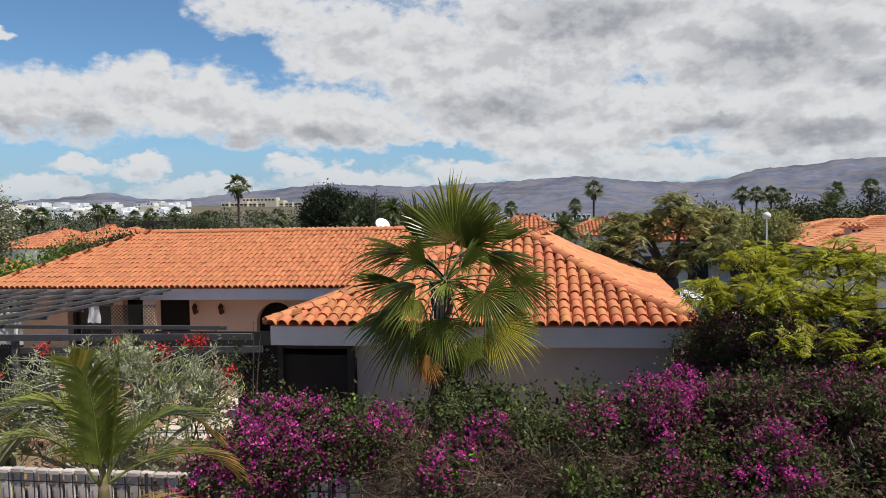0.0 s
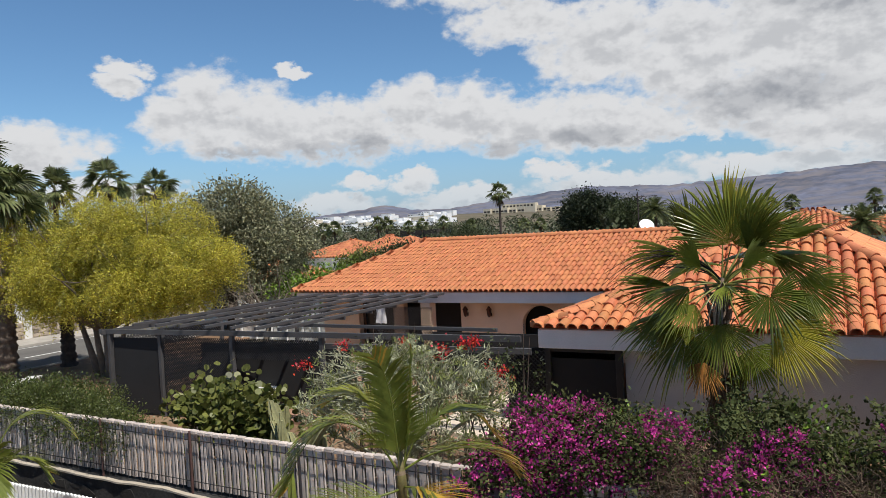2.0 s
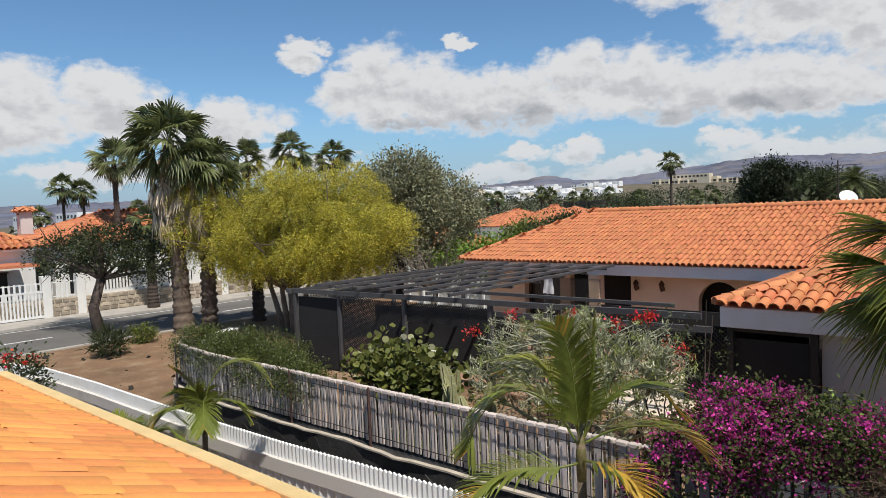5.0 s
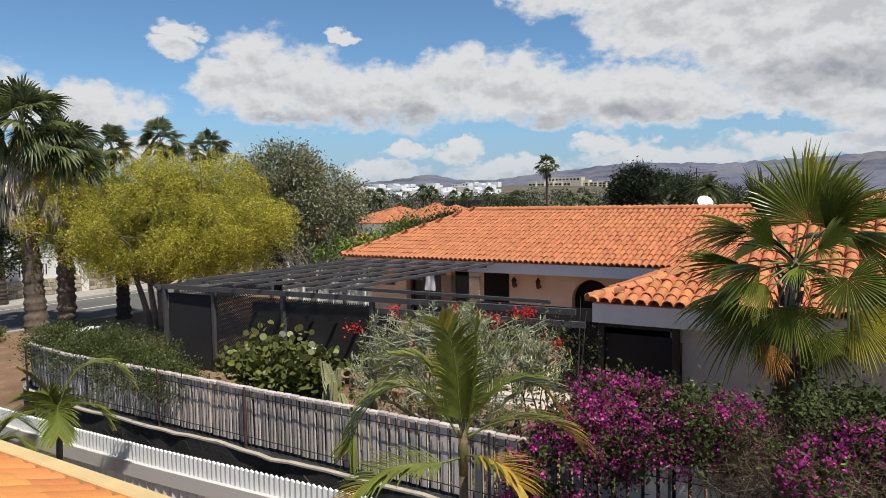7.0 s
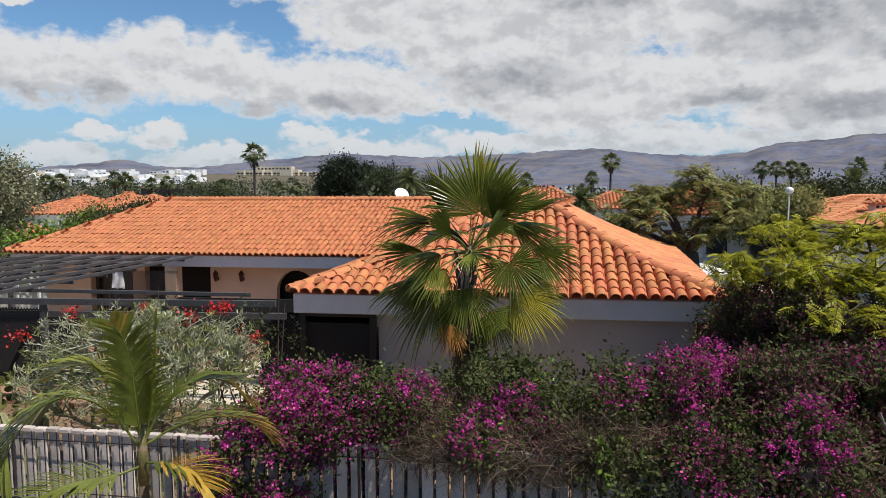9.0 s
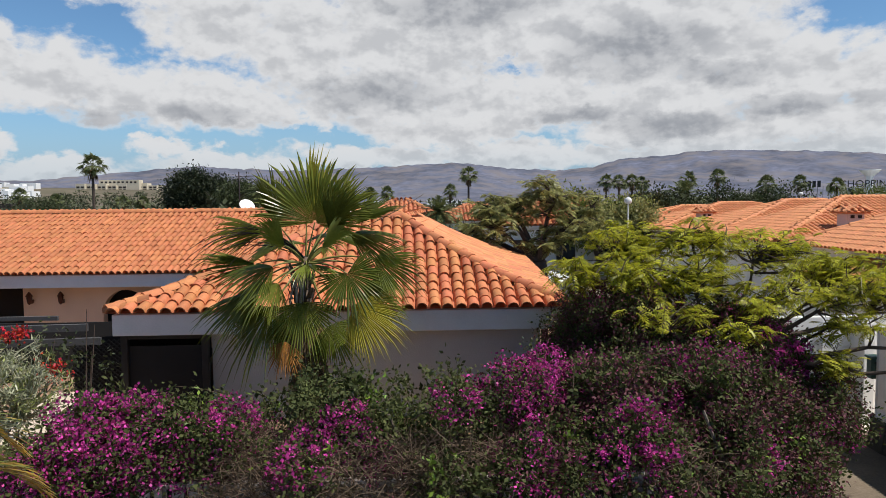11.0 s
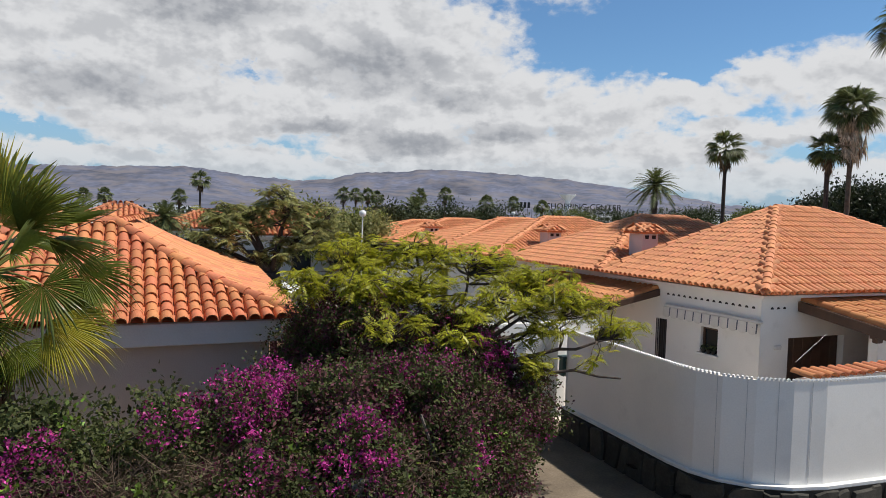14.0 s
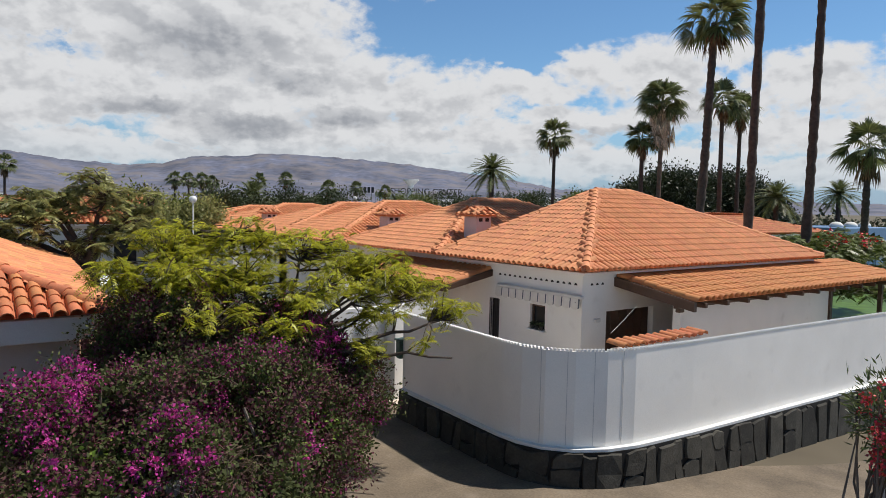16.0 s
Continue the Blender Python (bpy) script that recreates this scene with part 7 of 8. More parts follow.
# dry brush: bent brown twigs
NT = 8500
c, d = in_blobs([(-1.1, 6.7, 1.9, 0.75, 0.5, 0.30), (-0.3, 6.6, 1.85, 0.9, 0.45, 0.28), (0.4, 6.7, 1.88, 0.6, 0.45, 0.26)] * 3 + [(2.5, 6.6, 1.8, 0.6, 0.4, 0.3), (3.2, 7.2, 1.5, 0.5, 0.5, 0.5), (1.3, 6.8, 1.9, 0.5, 0.4, 0.25)], NT, 0.35)
a = unit(rng.normal(size=c.shape) * (1, 0.7, 0.7))
ln = rng.uniform(0.14, 0.36, (NT, 1))
w = unit(np.cross(a, rng.normal(size=c.shape)))
s = w * 0.0042
bend = c + a * ln * 0.5 + unit(rng.normal(size=c.shape)) * ln * 0.14
quads("dry_brush", np.concatenate([np.stack([c - s, c + s, bend + s * 0.8, bend - s * 0.8], 1), np.stack([bend - s * 0.8, bend + s * 0.8, c + a * ln + s * 0.4, c + a * ln - s * 0.4], 1)]), "twig_leaf", boug, "stuff")
# long shoots reaching up
sh = Build()
tips = []
for k in range(46):
    b0 = np.array(BL[rng.integers(1, 12)])
    p = b0[:3] + (rng.uniform(-1, 1) * b0[3], rng.uniform(-0.6, 0.6) * b0[4], b0[5] * 0.8)
    w = unit(np.array([rng.normal() * 0.6, rng.normal() * 0.4, 1.0])) * rng.uniform(0.2, 0.5)
    pts = [p + w * t + np.array([w[0], w[1], -0.3 * np.linalg.norm(w)]) * t * t for t in np.linspace(0, 1, 6)]
    sh.tube(pts, np.linspace(0.006, 0.002, 6), 4)
    tips += [q + rng.normal(size=3) * 0.012 for q in pts for _ in range(4)]
sh.done("shoot_growth", "twig_leaf", boug, kind="stuff")
tips = np.array(tips)
quads("shoot_foliage", leaf_quads(tips, rng.normal(size=tips.shape), 0.062, 0.62), "boug_leaf", boug, "stuff")


def shrub(name, label, blobs, clumps, each, clump_r, leaf, material, wide=0.5, z0=0.45, category="shrub", bark="trunk_grey", shell=0.6, tangle=30, rounded=False):
    t = thing(name, label, category)
    b = Build()
    for k in range(tangle):
        e, _ = in_blobs(blobs, 1, 0.4)
        e = e[0]
        p = np.array([blobs[0][0] + rng.normal() * blobs[0][3] * 0.4, blobs[0][1] + rng.normal() * 0.15, z0])
        b.tube([p, (p + e) / 2 + rng.normal(size=3) * 0.12, e], (0.028, 0.018, 0.006), 5)
    b.done("stem_tangle", bark, t, kind="stuff")
    at, d = clumped(blobs, clumps, each, clump_r, shell)
    if rounded:
        quads("foliage", round_leaves(at, d + rng.normal(size=d.shape) * 0.7, leaf), material, t, "stuff", 7)
    else:
        quads("foliage", leaf_quads(at, d + rng.normal(size=d.shape) * 0.7 + (0, 0, 0.4), leaf, wide), material, t, "stuff")
    return t


shrub("creeper", "dense green creeper hanging over the fence end", [(-13.6, 7.0, 1.75, 0.9, 0.55, 0.42), (-12.3, 6.85, 1.72, 1.0, 0.5, 0.40), (-11.0, 6.8, 1.68, 1.0, 0.5, 0.38), (-9.9, 6.7, 1.62, 0.8, 0.4, 0.3), (-12.4, 7.5, 1.6, 1.6, 0.6, 0.5)], 2600, 24, 0.08, 0.042, "creeper_leaf")
sg = shrub("sea_grape", "sea grape bush with round leaves, dry below", [(-8.7, 7.9, 1.75, 0.7, 0.5, 0.38), (-9.4, 8.0, 1.6, 0.5, 0.4, 0.34), (-8.0, 8.0, 1.65, 0.4, 0.4, 0.34)], 330, 7, 0.13, 0.105, "seagrape", rounded=True)
at, d = clumped([(-8.7, 7.9, 1.05, 1.1, 0.5, 0.45)], 160, 9, 0.1, 0.6)
quads("dry_foliage", leaf_quads(at, rng.normal(size=at.shape), 0.09, 0.7), "twig_leaf", sg, "stuff")
gs_t = thing("grey_shrub", "grey-green candelabra shrub with pale bare branches", "shrub")
GS = [(-6.5, 8.6, 2.25, 1.0, 0.6, 0.5), (-5.3, 8.7, 2.3, 0.8, 0.6, 0.42), (-4.6, 8.9, 2.2, 0.6, 0.6, 0.55), (-5.4, 8.2, 1.7, 1.1, 0.5, 0.6), (-6.9, 8.3, 1.7, 0.6, 0.5, 0.6), (-5.9, 8.8, 2.55, 0.7, 0.4, 0.3)]
pe, _ = in_blobs(GS, 680, 0.75)
mains = np.array([b[:3] for b in GS] + [(-6.0, 8.3, 1.7), (-4.9, 8.4, 1.6), (-5.7, 9.1, 2.1), (-4.4, 8.6, 1.5), (-6.7, 8.8, 1.8)]) - (0, 0, 0.25)
spreading((-5.7, 8.6, 0.4), (-5.65, 8.6, 0.75), mains, pe, 0.14, "stem_grey", gs_t)
tuft = unit(rng.normal(size=(680, 24, 3)) + (0, 0, 0.7))
at = np.repeat(pe[:, None], 24, 1) + rng.normal(size=(680, 24, 3)) * 0.03 - np.array([0, 0, 0.05]) * rng.random((680, 24, 1))
sel = rng.random(680) < 0.66
for which, nm, mt in ((sel, "foliage", "grey_shrub"), (~sel, "young_foliage", "shrub_green")):
    quads(nm, leaf_quads(at[which].reshape(-1, 3), tuft[which].reshape(-1, 3), 0.085, 0.19), mt, gs_t, "stuff")
fl = thing("red_bougainvillea", "climbing shrub with clusters of red flowers", "shrub")
fb = Build()
for k in range(26):
    p = np.array([rng.uniform(-7.6, -4.2), 9.9, 0.45])
    e = p + (rng.normal() * 0.3, 0.2 * rng.normal(), rng.uniform(1.6, 2.5))
    fb.tube([p, (p + e) / 2 + rng.normal(size=3) * 0.1, e], (0.02, 0.012, 0.004), 5)
fb.done("stem_tangle", "trunk_dark", fl, kind="stuff")
at, d = clumped([(-6.2, 10.0, 2.2, 1.3, 0.4, 0.45), (-4.8, 10.0, 2.2, 1.0, 0.4, 0.45), (-5.6, 10.0, 1.6, 1.6, 0.4, 0.4)], 200, 12, 0.1, 0.7)
quads("foliage", leaf_quads(at, rng.normal(size=at.shape), 0.07, 0.55), "dark_green", fl, "stuff")
at, d = clumped([(-8.0, 10.2, 2.42, 0.16, 0.1, 0.1), (-6.5, 10.0, 2.55, 0.14, 0.1, 0.12), (-5.8, 10.0, 2.45, 0.2, 0.1, 0.14), (-4.6, 9.7, 2.18, 0.24, 0.12, 0.14), (-5.2, 10, 2.6, 0.3, 0.12, 0.1), (-9.0, 10.2, 2.0, 0.18, 0.1, 0.12), (-6.0, 9.9, 2.2, 0.16, 0.1, 0.1)], 90, 16, 0.045, 0.9)
at = at[rng.random(len(at)) < 0.6]
quads("blossom", leaf_quads(at, rng.normal(size=at.shape), 0.045, 0.9), "red_flower", fl, "stuff")
cac = thing("column_cactus", "cluster of pale green ribbed column cactus", "cactus")
for k in range(17):
    x, y = -7.15 + rng.normal() * 0.26, 7.75 + rng.normal() * 0.12
    h, r, lx = rng.uniform(0.8, 1.6), rng.uniform(0.045, 0.065), rng.normal() * 0.25
    b = Build()
    n, rows = 12, []
    zs = np.linspace(0, 1, 9)
    for z in zs:
        rr = r * (1 if z < 0.9 else 0.55)
        rows += [(x + lx * z * z + rr * (1 + 0.28 * (-1) ** i) * math.cos(i * math.pi / 6), y + rr * (1 + 0.28 * (-1) ** i) * math.sin(i * math.pi / 6), 0.43 + h * z) for i in range(n)]
    b.add(rows, [(j * n + i, j * n + (i + 1) % n, (j + 1) * n + (i + 1) % n, (j + 1) * n + i) for j in range(8) for i in range(n)] + [tuple(range(8 * n, 9 * n))])
    b.done("column", "cactus", cac)
shrub("ground_cover", "low green ground cover by the fence", [(-7.4, 7.2, 0.75, 0.9, 0.3, 0.3), (-4.4, 7.3, 0.8, 1.4, 0.4, 0.3), (-2.9, 8.3, 1.2, 0.6, 0.5, 0.5)], 260, 18, 0.07, 0.06, "hedge", tangle=10)
ol = shrub("oleander", "oleander bush with coral red flowers", [(10.85, 4.1, 1.7, 0.35, 0.3, 0.5), (11.15, 4.0, 1.5, 0.4, 0.35, 0.7), (11.2, 3.9, 0.9, 0.35, 0.3, 0.5)], 150, 12, 0.1, 0.13, "oleander_leaf", 0.22, -0.3)
at, d = clumped([(10.75, 4.0, 1.7, 0.38, 0.35, 0.5), (11.0, 3.9, 1.2, 0.35, 0.3, 0.5)], 50, 26, 0.05, 0.2)
quads("blossom", leaf_quads(at, rng.normal(size=at.shape), 0.05, 0.9), "pink_flower", ol, "stuff")
wl2 = thing("lane_pillar", "white rendered pillar beside the lane", "pillar")
Build().box(11.58, 3.92, -0.5, 12.36, 4.32, 2.55, 0.02).done("pillar", "white_wall", wl2)
shrub("verge_palmetto", "small green palm shrub on the verge", [(-23.5, 9.0, 0.45, 0.5, 0.4, 0.4)], 60, 14, 0.1, 0.3, "dark_green", 0.12, 0.0, tangle=6)
shrub("verge_bush", "small green bush on the verge", [(-25.0, 10.8, 0.35, 0.6, 0.4, 0.3)], 90, 14, 0.09, 0.1, "hedge", 0.5, 0.0, tangle=6)
shrub("fern_bush", "bright green feathery bush beside the near roof", [(-15.3, 3.2, 1.5, 0.8, 0.5, 0.5), (-15.6, 3.3, 1.0, 0.7, 0.5, 0.7)], 260, 16, 0.11, 0.1, "fern", 0.35, 0.0, tangle=12)
rs = shrub("rose_bush", "thin shrub with a few red roses", [(-14.7, 3.9, 1.55, 0.6, 0.4, 0.5), (-14.9, 3.9, 1.0, 0.5, 0.4, 0.5)], 160, 14, 0.1, 0.08, "dark_green", 0.5, 0.0, tangle=18)
at, d = clumped([(-14.5, 3.9, 2.0, 0.5, 0.3, 0.12)], 6, 14, 0.035, 0.5)
quads("blossom", leaf_quads(at, rng.normal(size=at.shape), 0.05, 0.9), "red_flower", rs, "stuff")


# ---- street side to the west ----
sw = thing("street_wall", "pale stone street wall with a white fence above", "wall", kind="structure")
Build().box(-35.75, -10, 0, -35.4, 45, 0.95).done("wall", "sand_mortar", sw)
stn = Build()
for j in range(4):
    y = -4.0
    while y < 34:
        w = rng.uniform(0.25, 0.55)
        z0 = 0.14 + 0.2 * j
        stn.add([(-35.40, y + 0.02, z0), (-35.40, y + w - 0.02, z0 + rng.uniform(-0.02, 0.02)), (-35.40, y + w - 0.02, z0 + 0.18), (-35.40, y + 0.02, z0 + 0.18), (-35.36, y + 0.05, z0 + 0.02), (-35.36, y + w - 0.05, z0 + 0.02), (-35.36, y + w - 0.05, z0 + 0.16), (-35.36, y + 0.05, z0 + 0.16)], [(4, 5, 6, 7), (0, 1, 5, 4), (1, 2, 6, 5), (2, 3, 7, 6), (3, 0, 4, 7)])
        y += w
stn.done("cladding", "sandstone", sw, "irregular pale stone cladding", kind="stuff")
Build().box(-35.7, 12.6, 0.95, -35.5, 45, 1.95).done("upper_wall", "white_wall", sw, "white rendered upper wall")
wf = thing("street_fence", "white picket fence and gate along the street", "fence")
for k in range(60):
    y = -1.0 + 0.22 * k
    if y < 12.4:
        Build().box(-35.6, y, 0.95, -35.55, y + 0.09, 1.75, 0.01).done("picket", "white_metal", wf)
for z in (1.02, 1.68):
    Build().box(-35.63, -1.0, z, -35.58, 12.4, z + 0.05).done("rail", "white_metal", wf)
for y in (8.6, 10.9, 12.4, 16.0, 20.0, 24.0):
    Build().box(-35.75, y, 0.0, -35.35, y + 0.4, 2.05, 0.02).done("post", "white_wall", wf)
for k in range(12):
    Build().box(-35.34, 9.05 + 0.15 * k, 0.15, -35.30, 9.13 + 0.15 * k, 1.35, 0.005).done("gate_bar", "white_metal", wf)
for z in (0.15, 1.3):
    Build().box(-35.35, 9.0, z, -35.29, 10.9, z + 0.1).done("gate_rail", "white_metal", wf)
for y0 in (13.6, 17.0, 21.0):
    for k in range(9):
        Build().box(-35.49, y0 + 0.16 * k, 1.15, -35.47, y0 + 0.16 * k + 0.05, 1.7).done("grille_bar", "iron", wf)


def hip_house(x0, y0, x1, y1, ze, zr, label, color="far", walls="white_wall", group="houses around", openings=True):
    """A plain tiled house seen from afar: walls with openings, hipped tile roof."""
    h = thing("house", label, "house", group)
    Build().box(x0 + 0.4, y0 + 0.4, 0, x1 - 0.4, y1 - 0.4, ze).done("wall", walls, h)
    rf = Build().box(x0, y0, ze - 0.12, x1, y1, ze - 0.02).done("roof", "fascia", h)
    lx, ly = x1 - x0, y1 - y0
    d = min(lx, ly) / 2
    p = (zr - ze) / d
    for a, b in (((x0, y0), (x1, y0)), ((x1, y0), (x1, y1)), ((x1, y1), (x0, y1)), ((x0, y1), (x0, y0))):
        ln = math.hypot(b[0] - a[0], b[1] - a[1])
        lay_tiles(Face(a, b, ze, lin(p), hip_reach(ln, 1, 1, d)), rf, 0.3, 0.45, color, wavy=0.05)
    cs = [(x0, y0), (x1, y0), (x1, y1), (x0, y1)]
    tops = [(x0 + d, y0 + d), (x1 - d, y0 + d), (x1 - d, y1 - d), (x0 + d, y1 - d)]
    for c, t in zip(cs, tops):
        lay_cap(rf, [(*c, ze), (*t, zr)], 0.16, 0.5, color, 0.05)
    if openings:
        n = int(lx / 2.6)
        for k in range(n):
            x = x0 + 1.1 + k * (lx - 1.6) / max(1, n)
            wd = Build().box(x, y0 + 0.37, 0.9, x + 1.1, y0 + 0.41, 2.1).done("window", "glass", h)
            Build().box(x - 0.06, y0 + 0.34, 0.84, x + 1.16, y0 + 0.37, 0.9).box(x - 0.06, y0 + 0.34, 2.1, x + 1.16, y0 + 0.37, 2.16).done("window_frame", "brown_wood", wd)
        n = int(ly / 2.6)
        for k in range(n):
            y = y0 + 1.1 + k * (ly - 1.6) / max(1, n)
            for xx, e in ((x1 - 0.41, 0.04), (x0 + 0.37, 0.04)):
                wd = Build().box(xx, y, 0.7, xx + e, y + 1.1, 2.1).done("window", "glass", h)
                Build().box(xx - 0.02, y - 0.06, 2.1, xx + e + 0.02, y + 1.16, 2.17).done("window_frame", "brown_wood", wd)
    return h


hip_house(-49, 12.6, -39.5, 24.5, 3.3, 5.0, "white street house with an orange tile roof")
hw = hip_house(-48, 1.5, -38.6, 12.2, 3.3, 5.4, "white street house with a tiled porch")
Build().box(-38.8, 4.0, 2.5, -35.8, 11.0, 2.62).done("porch_roof", "tile_far_island", hw)
chimney(-42.0, 12.4, 5.15)
for az, d, w, dp, ze, zr, tx in ((-42.5, 40, 6.5, 6.5, 1.9, 3.2, "low tiled bungalow behind the trees"), (-36.2, 58, 7, 7, 2.8, 4.0, "low tiled bungalow behind the trees"), (-33.2, 56, 6, 6, 2.8, 4.2, "low tiled bungalow behind the trees"), (-31.5, 70, 6, 6, 2.8, 4.0, "low tiled bungalow behind the trees"),
                                 (-0.5, 48, 7, 6, 3.0, 4.5, "tiled bungalow beyond the wing"), (5.5, 62, 8, 7, 2.8, 4.2, "tiled bungalow beyond the wing"), (12.5, 44, 9, 7, 3.0, 4.5, "grey-walled bungalow with a tiled roof"), (-44, 62, 7, 7, 2.8, 4.2, "low tiled bungalow behind the trees"),
                                 (25, 75, 9, 8, 2.8, 4.4, "tiled bungalow at the end of the row")):
    x, y = polar(az, d)
    hip_house(x - w / 2, y - dp / 2, x + w / 2, y + dp / 2, ze, zr, tx, openings=d < 50)
x, y = polar(59.5, 50)
ph = hip_house(x - 7, y - 4, x + 5, y + 4, 3.0, 4.0, "long house with a flat-pitched brown tile roof", walls="yellow_wall")
x, y = polar(66.0, 62)
bw = thing("blue_house", "low blue rendered house with white roof domes", "house")
Build().box(x - 4, y - 3, 0, x + 5, y + 3, 3.3, 0.03).done("wall", "blue_wall", bw)
for k in range(3):
    Build().tube([(x - 2 + 2.4 * k, y - 1.5, z) for z in (3.3, 3.5, 3.66, 3.72)], (0.5, 0.46, 0.28, 0.05), 12).done("dome", "white_wall", bw, smooth=True)
gs = thing("garden_shed", "white pavilion roof and pale walls beyond the wing", "shed")
x, y = polar(11.8, 30)
Build().box(x - 0.9, y - 0.8, 0, x + 0.9, y + 0.8, 1.05, 0.02).done("wall", "grey_wall", gs)
Build().add([(x - 1.1, y - 1.0, 1.05), (x + 1.1, y - 1.0, 1.05), (x + 1.1, y + 1.0, 1.05), (x - 1.1, y + 1.0, 1.05), (x, y, 1.4)], [(0, 1, 4), (1, 2, 4), (2, 3, 4), (3, 0, 4), (3, 2, 1, 0)]).done("roof", "panel_grey", gs)
for az, d, h in ((17.8, 34, 4.2), (30.0, 60, 4.6), (23.5, 20, 3.0)):
    lp = thing("street_lamp", "street lamp with a white globe on a thin post", "street lamp", "globe lamps")
    x, y = polar(az, d)
    Build().tube([(x, y, 0), (x, y, h)], (0.04, 0.03), 7).done("post", "white_metal", lp)
    Build().tube([(x, y, h + 0.16 * (math.sin(a) + 1)) for a in np.linspace(-1.5, 1.5, 7)], [0.02 + 0.16 * math.cos(a) for a in np.linspace(-1.5, 1.5, 7)], 10).done("globe", "white_metal", lp, smooth=True)
bal = thing("white_balustrade", "white lattice balustrade beside a garden", "balustrade")
for k in range(9):
    lattice(-23.5 + 0.9 * k, -22.65 + 0.9 * k, 23.0, 23.0, 0.9, 1.7, 0.28, 0.03, "panel", "white_metal", bal)
    Build().box(-23.55 + 0.9 * k, 22.95, 0, -23.47 + 0.9 * k, 23.05, 1.8).done("post", "white_metal", bal)
Build().box(-24, 23.1, 0, -15.5, 23.3, 0.95).done("base", "white_wall", bal)

# ---- town on its rise, hills ----
rise = Build()
azs = np.linspace(-80, 6, 60)
prof = ((300, -0.4), (450, 2.0), (600, 8.0), (720, 15.0), (900, 24.0), (1300, 30.0), (2200, 34.0))
rv = []
for dd, zz in prof:
    for az in azs:
        k = max(0.0, min(1, (az + 52) / 9)) * max(0.0, min(1, (-6 - az) / 14))
        rv.append((*polar(az, dd), -0.5 + (zz + 0.5) * k + 1.2 * k * noise.noise((az / 6, dd / 200, 0))))
n = len(azs)
rise.add(rv, [(j * n + i, j * n + i + 1, (j + 1) * n + i + 1, (j + 1) * n + i) for j in range(len(prof) - 1) for i in range(n - 1)])
tagged(rise.done("town_rise", "plain"), "gentle dry rise carrying the town", "hill", kind="structure")
r3 = np.random.default_rng(21)
for k in range(150):
    az, d = r3.uniform(-41.5, -28.0), r3.uniform(600, 900)
    x, y = polar(az, d)
    w, dp, h = r3.uniform(6, 17), r3.uniform(8, 14), r3.choice([3.0, 3.2, 5.6, 6.2])
    z = 8 + 16 * (d - 600) / 300 + r3.uniform(-1.5, 1.5)
    tw = thing("town_house", "distant flat-roofed white house on the rise", "house", "town on the rise")
    Build().box(x - w / 2, y - dp / 2, z - 4, x + w / 2, y + dp / 2, z + h).done("wall", "far_white" if r3.random() < 0.8 else "far_cream", tw)
    for i in range(int(w / 4) if k % 2 else 0):
        for j in range(int(h / 3)):
            Build().box(x - w / 2 + 1.2 + 4 * i, y - dp / 2 - 0.06, z + 0.8 + 3 * j, x - w / 2 + 2.8 + 4 * i, y - dp / 2 + 0.02, z + 2.3 + 3 * j).done("window", "glass", tw)
hotel = thing("hotel", "long cream hotel block with rows of balconies", "hotel")
p0, p1 = np.array(polar(-25.2, 860)), np.array(polar(-18.2, 860))
u = (p1 - p0) / np.linalg.norm(p1 - p0)
L = float(np.linalg.norm(p1 - p0))
for k in range(10):
    a = p0 + u * L * k / 10
    x0, y0 = a
    top = 15.5 if k > 2 else 17.0
    Build().box(x0, y0, 14, x0 + L / 10 - 1.0, y0 + 14, 11.4 + top + (2.5 if 3 < k < 7 else 0)).done("block", "far_cream", hotel)
    for i in range(2):
        for j in range(3):
            Build().box(x0 + 0.8 + 4.6 * i, y0 - 0.1, 17.6 + 3.0 * j, x0 + 4.2 + 4.6 * i, y0 + 0.05, 19.6 + 3.0 * j).done("balcony_opening", "dark", hotel)
Build().box(p0[0] + 18, p0[1] + 16, 14, p0[0] + 62, p0[1] + 28, 33).done("tower_block", "far_cream", hotel)
for i in range(9):
    Build().box(p0[0] + 20 + 4.6 * i, p0[1] + 15.9, 29.3, p0[0] + 22.6 + 4.6 * i, p0[1] + 16.05, 31.3).done("balcony_opening", "dark", hotel)
slope_trees = []
for k in range(420):
    az, dd = r3.uniform(-48, -9), r3.uniform(330, 690)
    x, y = polar(az, dd)
    r = r3.uniform(1.5, 4.2)
    slope_trees.append((x, y, 0.4 + float(np.interp(dd, [300, 450, 600, 720], [-0.4, 2.0, 8.0, 15.0])) + r * 0.5, r * 1.5, r, r * 0.9))
at, d = in_blobs(slope_trees, 26000, 0.5)
tagged(quads("slope_trees", leaf_quads(at, d + rng.normal(size=d.shape), 1.3, 0.8), "far_green", None), "scattered dark scrub and palms below the town", "trees", kind="stuff")
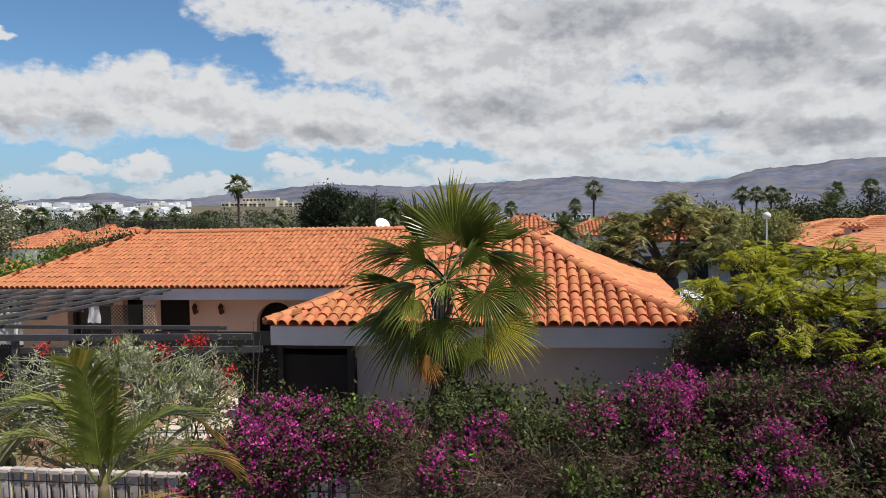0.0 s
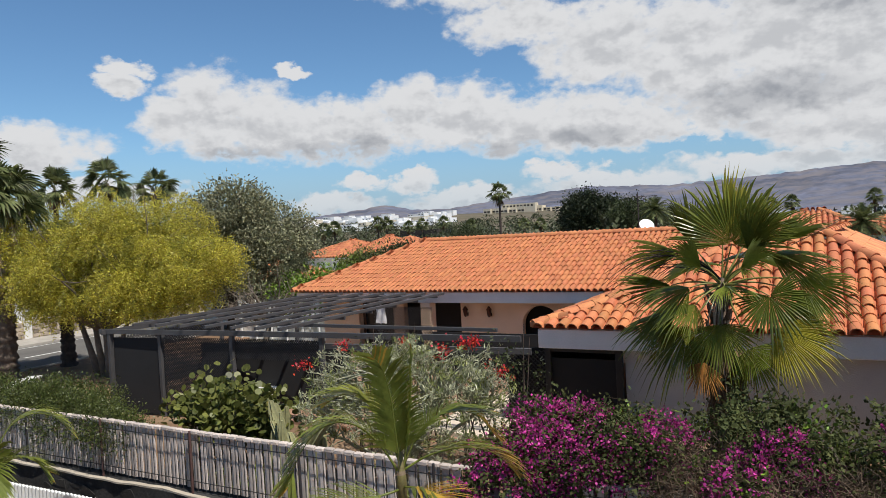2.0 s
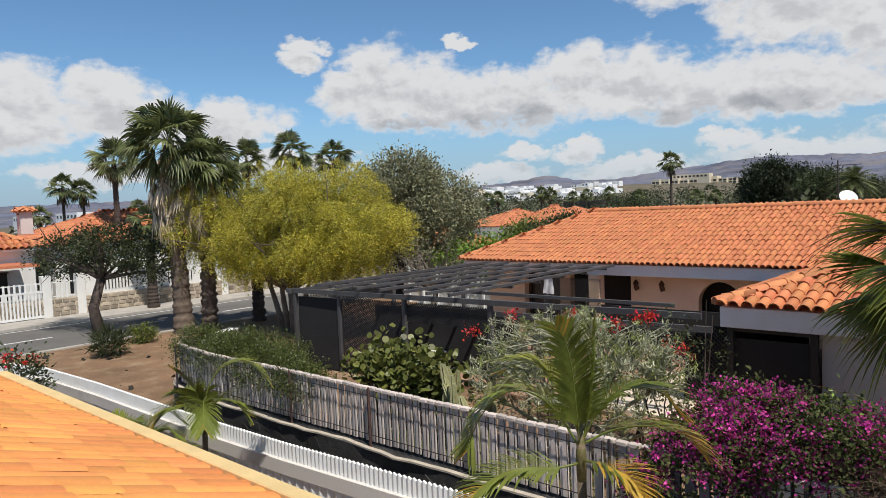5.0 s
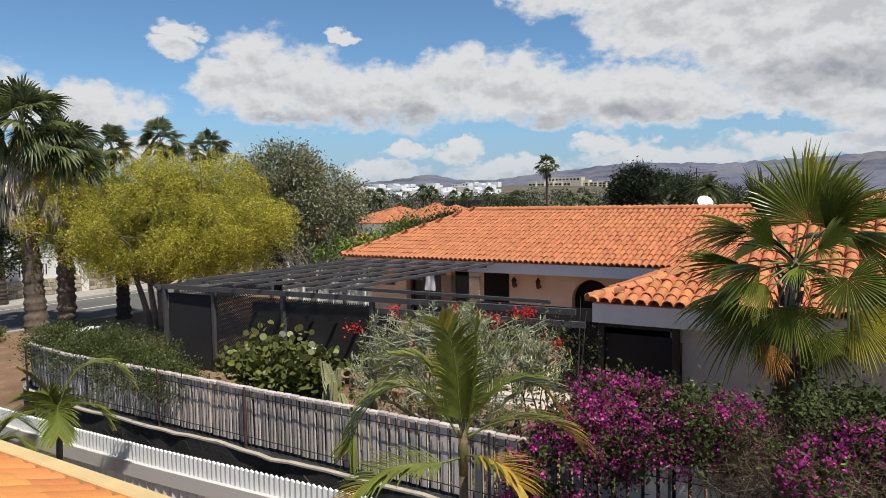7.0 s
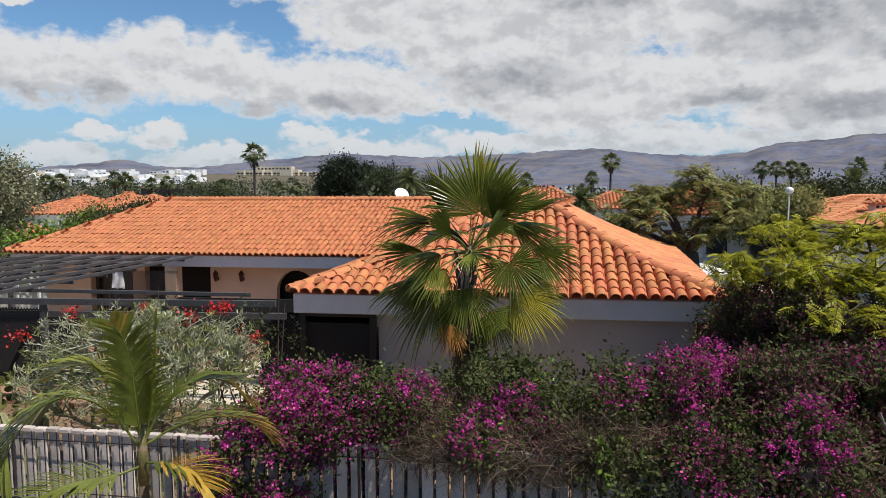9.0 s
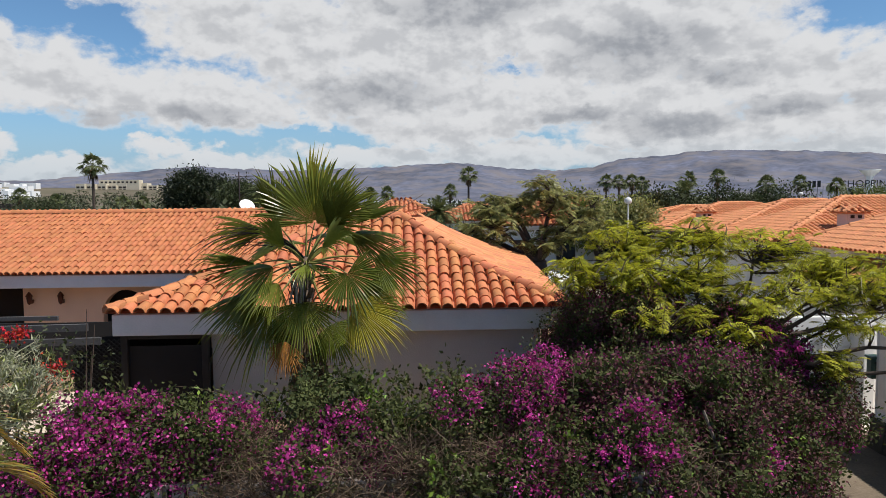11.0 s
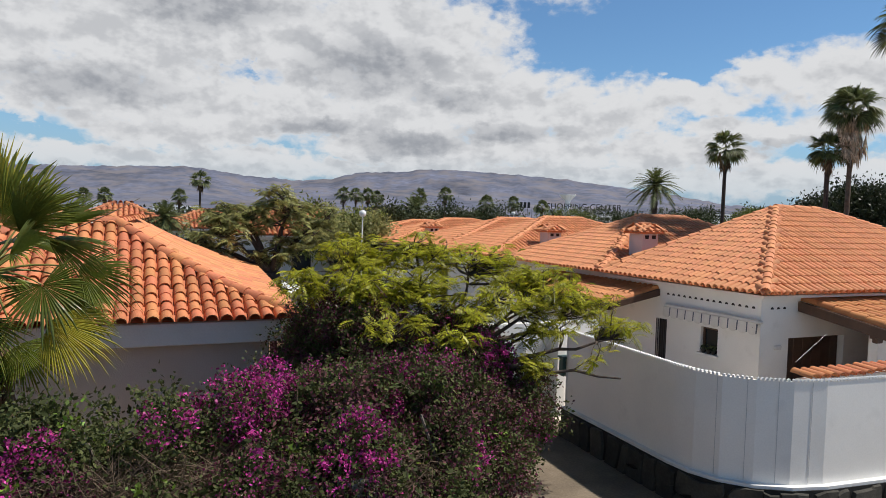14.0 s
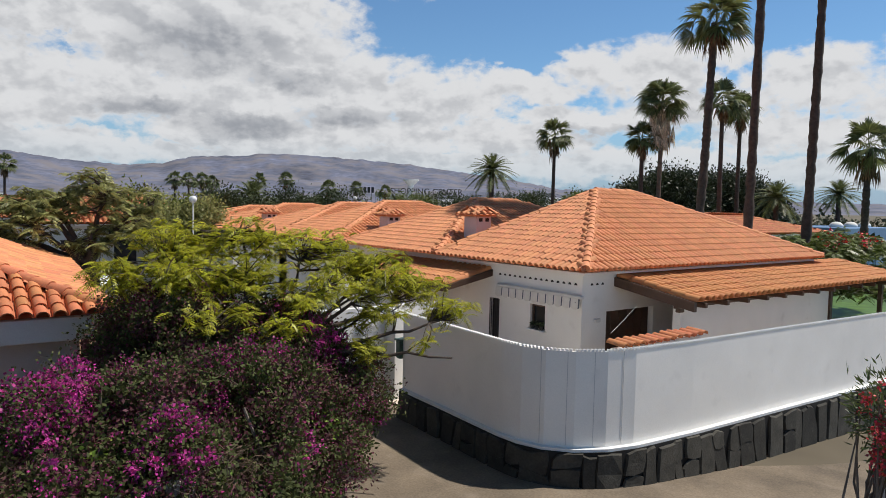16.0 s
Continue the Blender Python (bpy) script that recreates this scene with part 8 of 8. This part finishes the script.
for az, d, w, h, mt in ((3.0, 700, 40, 7, "far_white"), (24.5, 520, 24, 8, "far_white"), (26.5, 560, 18, 9, "far_white"), (20.0, 600, 26, 9, "far_white"), (45.5, 700, 60, 14, "far_white"), (48.5, 720, 40, 11, "far_white"), (43.2, 800, 30, 16, "far_white"), (35.5, 430, 46, 7.5, "far_white"), (-30.0, 200, 12, 5, "dark"), (-2.0, 520, 20, 6, "far_white"), (37.6, 520, 20, 9, "far_white"), (-70, 420, 30, 10, "far_white"), (-67.5, 460, 30, 9, "far_white"), (-73, 500, 24, 10, "far_white")):
    x, y = polar(az, d)
    fb2 = thing("far_building", "distant flat-roofed building on the plain", "building", "buildings on the plain")
    Build().box(x - w / 2, y - 5, -0.5, x + w / 2, y + 5, h).done("wall", mt, fb2)
    for k in range(int(w / 5)):
        Build().box(x - w / 2 + 1.5 + 5 * k, y - 5.1, h - 2.8, x - w / 2 + 4.0 + 5 * k, y - 4.95, h - 1.2).done("window", "glass", fb2)
sign = thing("roof_sign", "large dark rooftop letters of a shopping centre", "sign")
x, y = polar(35.6, 420)
cu = bpy.data.curves.new("letters", "FONT")
cu.body, cu.size, cu.extrude, cu.align_x = "SHOPPING CENTER", 5.0, 0.15, "CENTER"
tmp = new("letters_source", cu)
tmp.matrix_world = Matrix.Identity(4)
lm = bpy.data.meshes.new_from_object(tmp)
bpy.data.objects.remove(tmp)
lm.materials.clear()
lm.materials.append(M["black_wood"])
lo = new("letters", lm)
lo.parent = sign
lo.matrix_basis = pose(x, y, 10.6, 90, 0, -35.6)
x, y = polar(30.7, 420)
for k in range(4):
    Build().box(-4.2 + 2.3 * k, -0.15, 0, -2.6 + 2.3 * k, 0.15, 3.4).done("name_bar", "black_wood", sign).matrix_basis = pose(x, y, 10.8, 0, 0, -30.7)
sg1 = thing("sign_frame", "dark steel frame carrying the rooftop letters", "frame")
for k in range(24):
    x, y = polar(30.0 + 0.36 * k, 421)
    Build().tube([(x, y, 0), (x, y, 11.2)], (0.12, 0.12), 4).done("strut", "iron", sg1)
twr = thing("observation_tower", "white tower with a flared top", "tower")
x, y = polar(34.3, 440)
Build().tube([(x, y, z) for z in (0, 14, 16.5, 19.6, 20.0)], (1.4, 1.4, 2.0, 5.2, 5.2), 14).done("tower", "far_white", twr, smooth=False)

hills = Build()
RIDGE = ((-88, 1.2), (-74, 1.4), (-60, 1.6), (-45, 1.5), (-39, 1.7), (-36, 2.0), (-33.4, 2.4), (-31, 1.9), (-28, 1.8), (-25, 2.2), (-20, 2.7), (-17, 3.0), (-10, 2.7), (-2, 3.0), (1.3, 3.2), (4, 3.3), (7.9, 2.8), (12, 2.55), (15, 2.8), (17, 3.4), (21, 3.6), (22.6, 3.85), (26, 3.8), (30, 3.6), (34, 3.3), (38, 2.8), (42, 2.3), (46, 1.6), (50, 1.15), (56, 0.8), (88, 0.7))
ra, re = np.array(RIDGE).T
azs = np.linspace(-85, 85, 520)
rings = np.linspace(0, 1, 26)
hv = []
for t in rings:
    for az in azs:
        d = 1900 + 2000 * t
        top = (3900 * math.tan(radians(float(np.interp(az, ra, re)))) + 4.4)
        px_, py_ = polar(az, d)
        rid = noise.fractal((px_ / 420, py_ / 420, 3.1), 0.9, 2.1, 6)
        gul = 1 - abs(noise.noise((px_ / 190, py_ / 190, 7))) 
        s = (t ** 1.5) * (0.78 + 0.22 * t)
        hv.append((px_, py_, -2 + top * min(1.02, s * (1 + (1 - t) * 0.55 * rid) - 0.30 * (1 - t) * gul * t) + (8 * noise.noise((az * 1.3, 0, 5)) + 5 * noise.noise((az * 4.1, 0, 9))) * t))
n = len(azs)
hills.add(hv, [(j * n + i, j * n + i + 1, (j + 1) * n + i + 1, (j + 1) * n + i) for j in range(len(rings) - 1) for i in range(n - 1)])
tagged(hills.done("hills", "hill", smooth=True), "bare volcanic hills along the horizon, coloured blue-grey for distance haze", "hills", kind="structure")
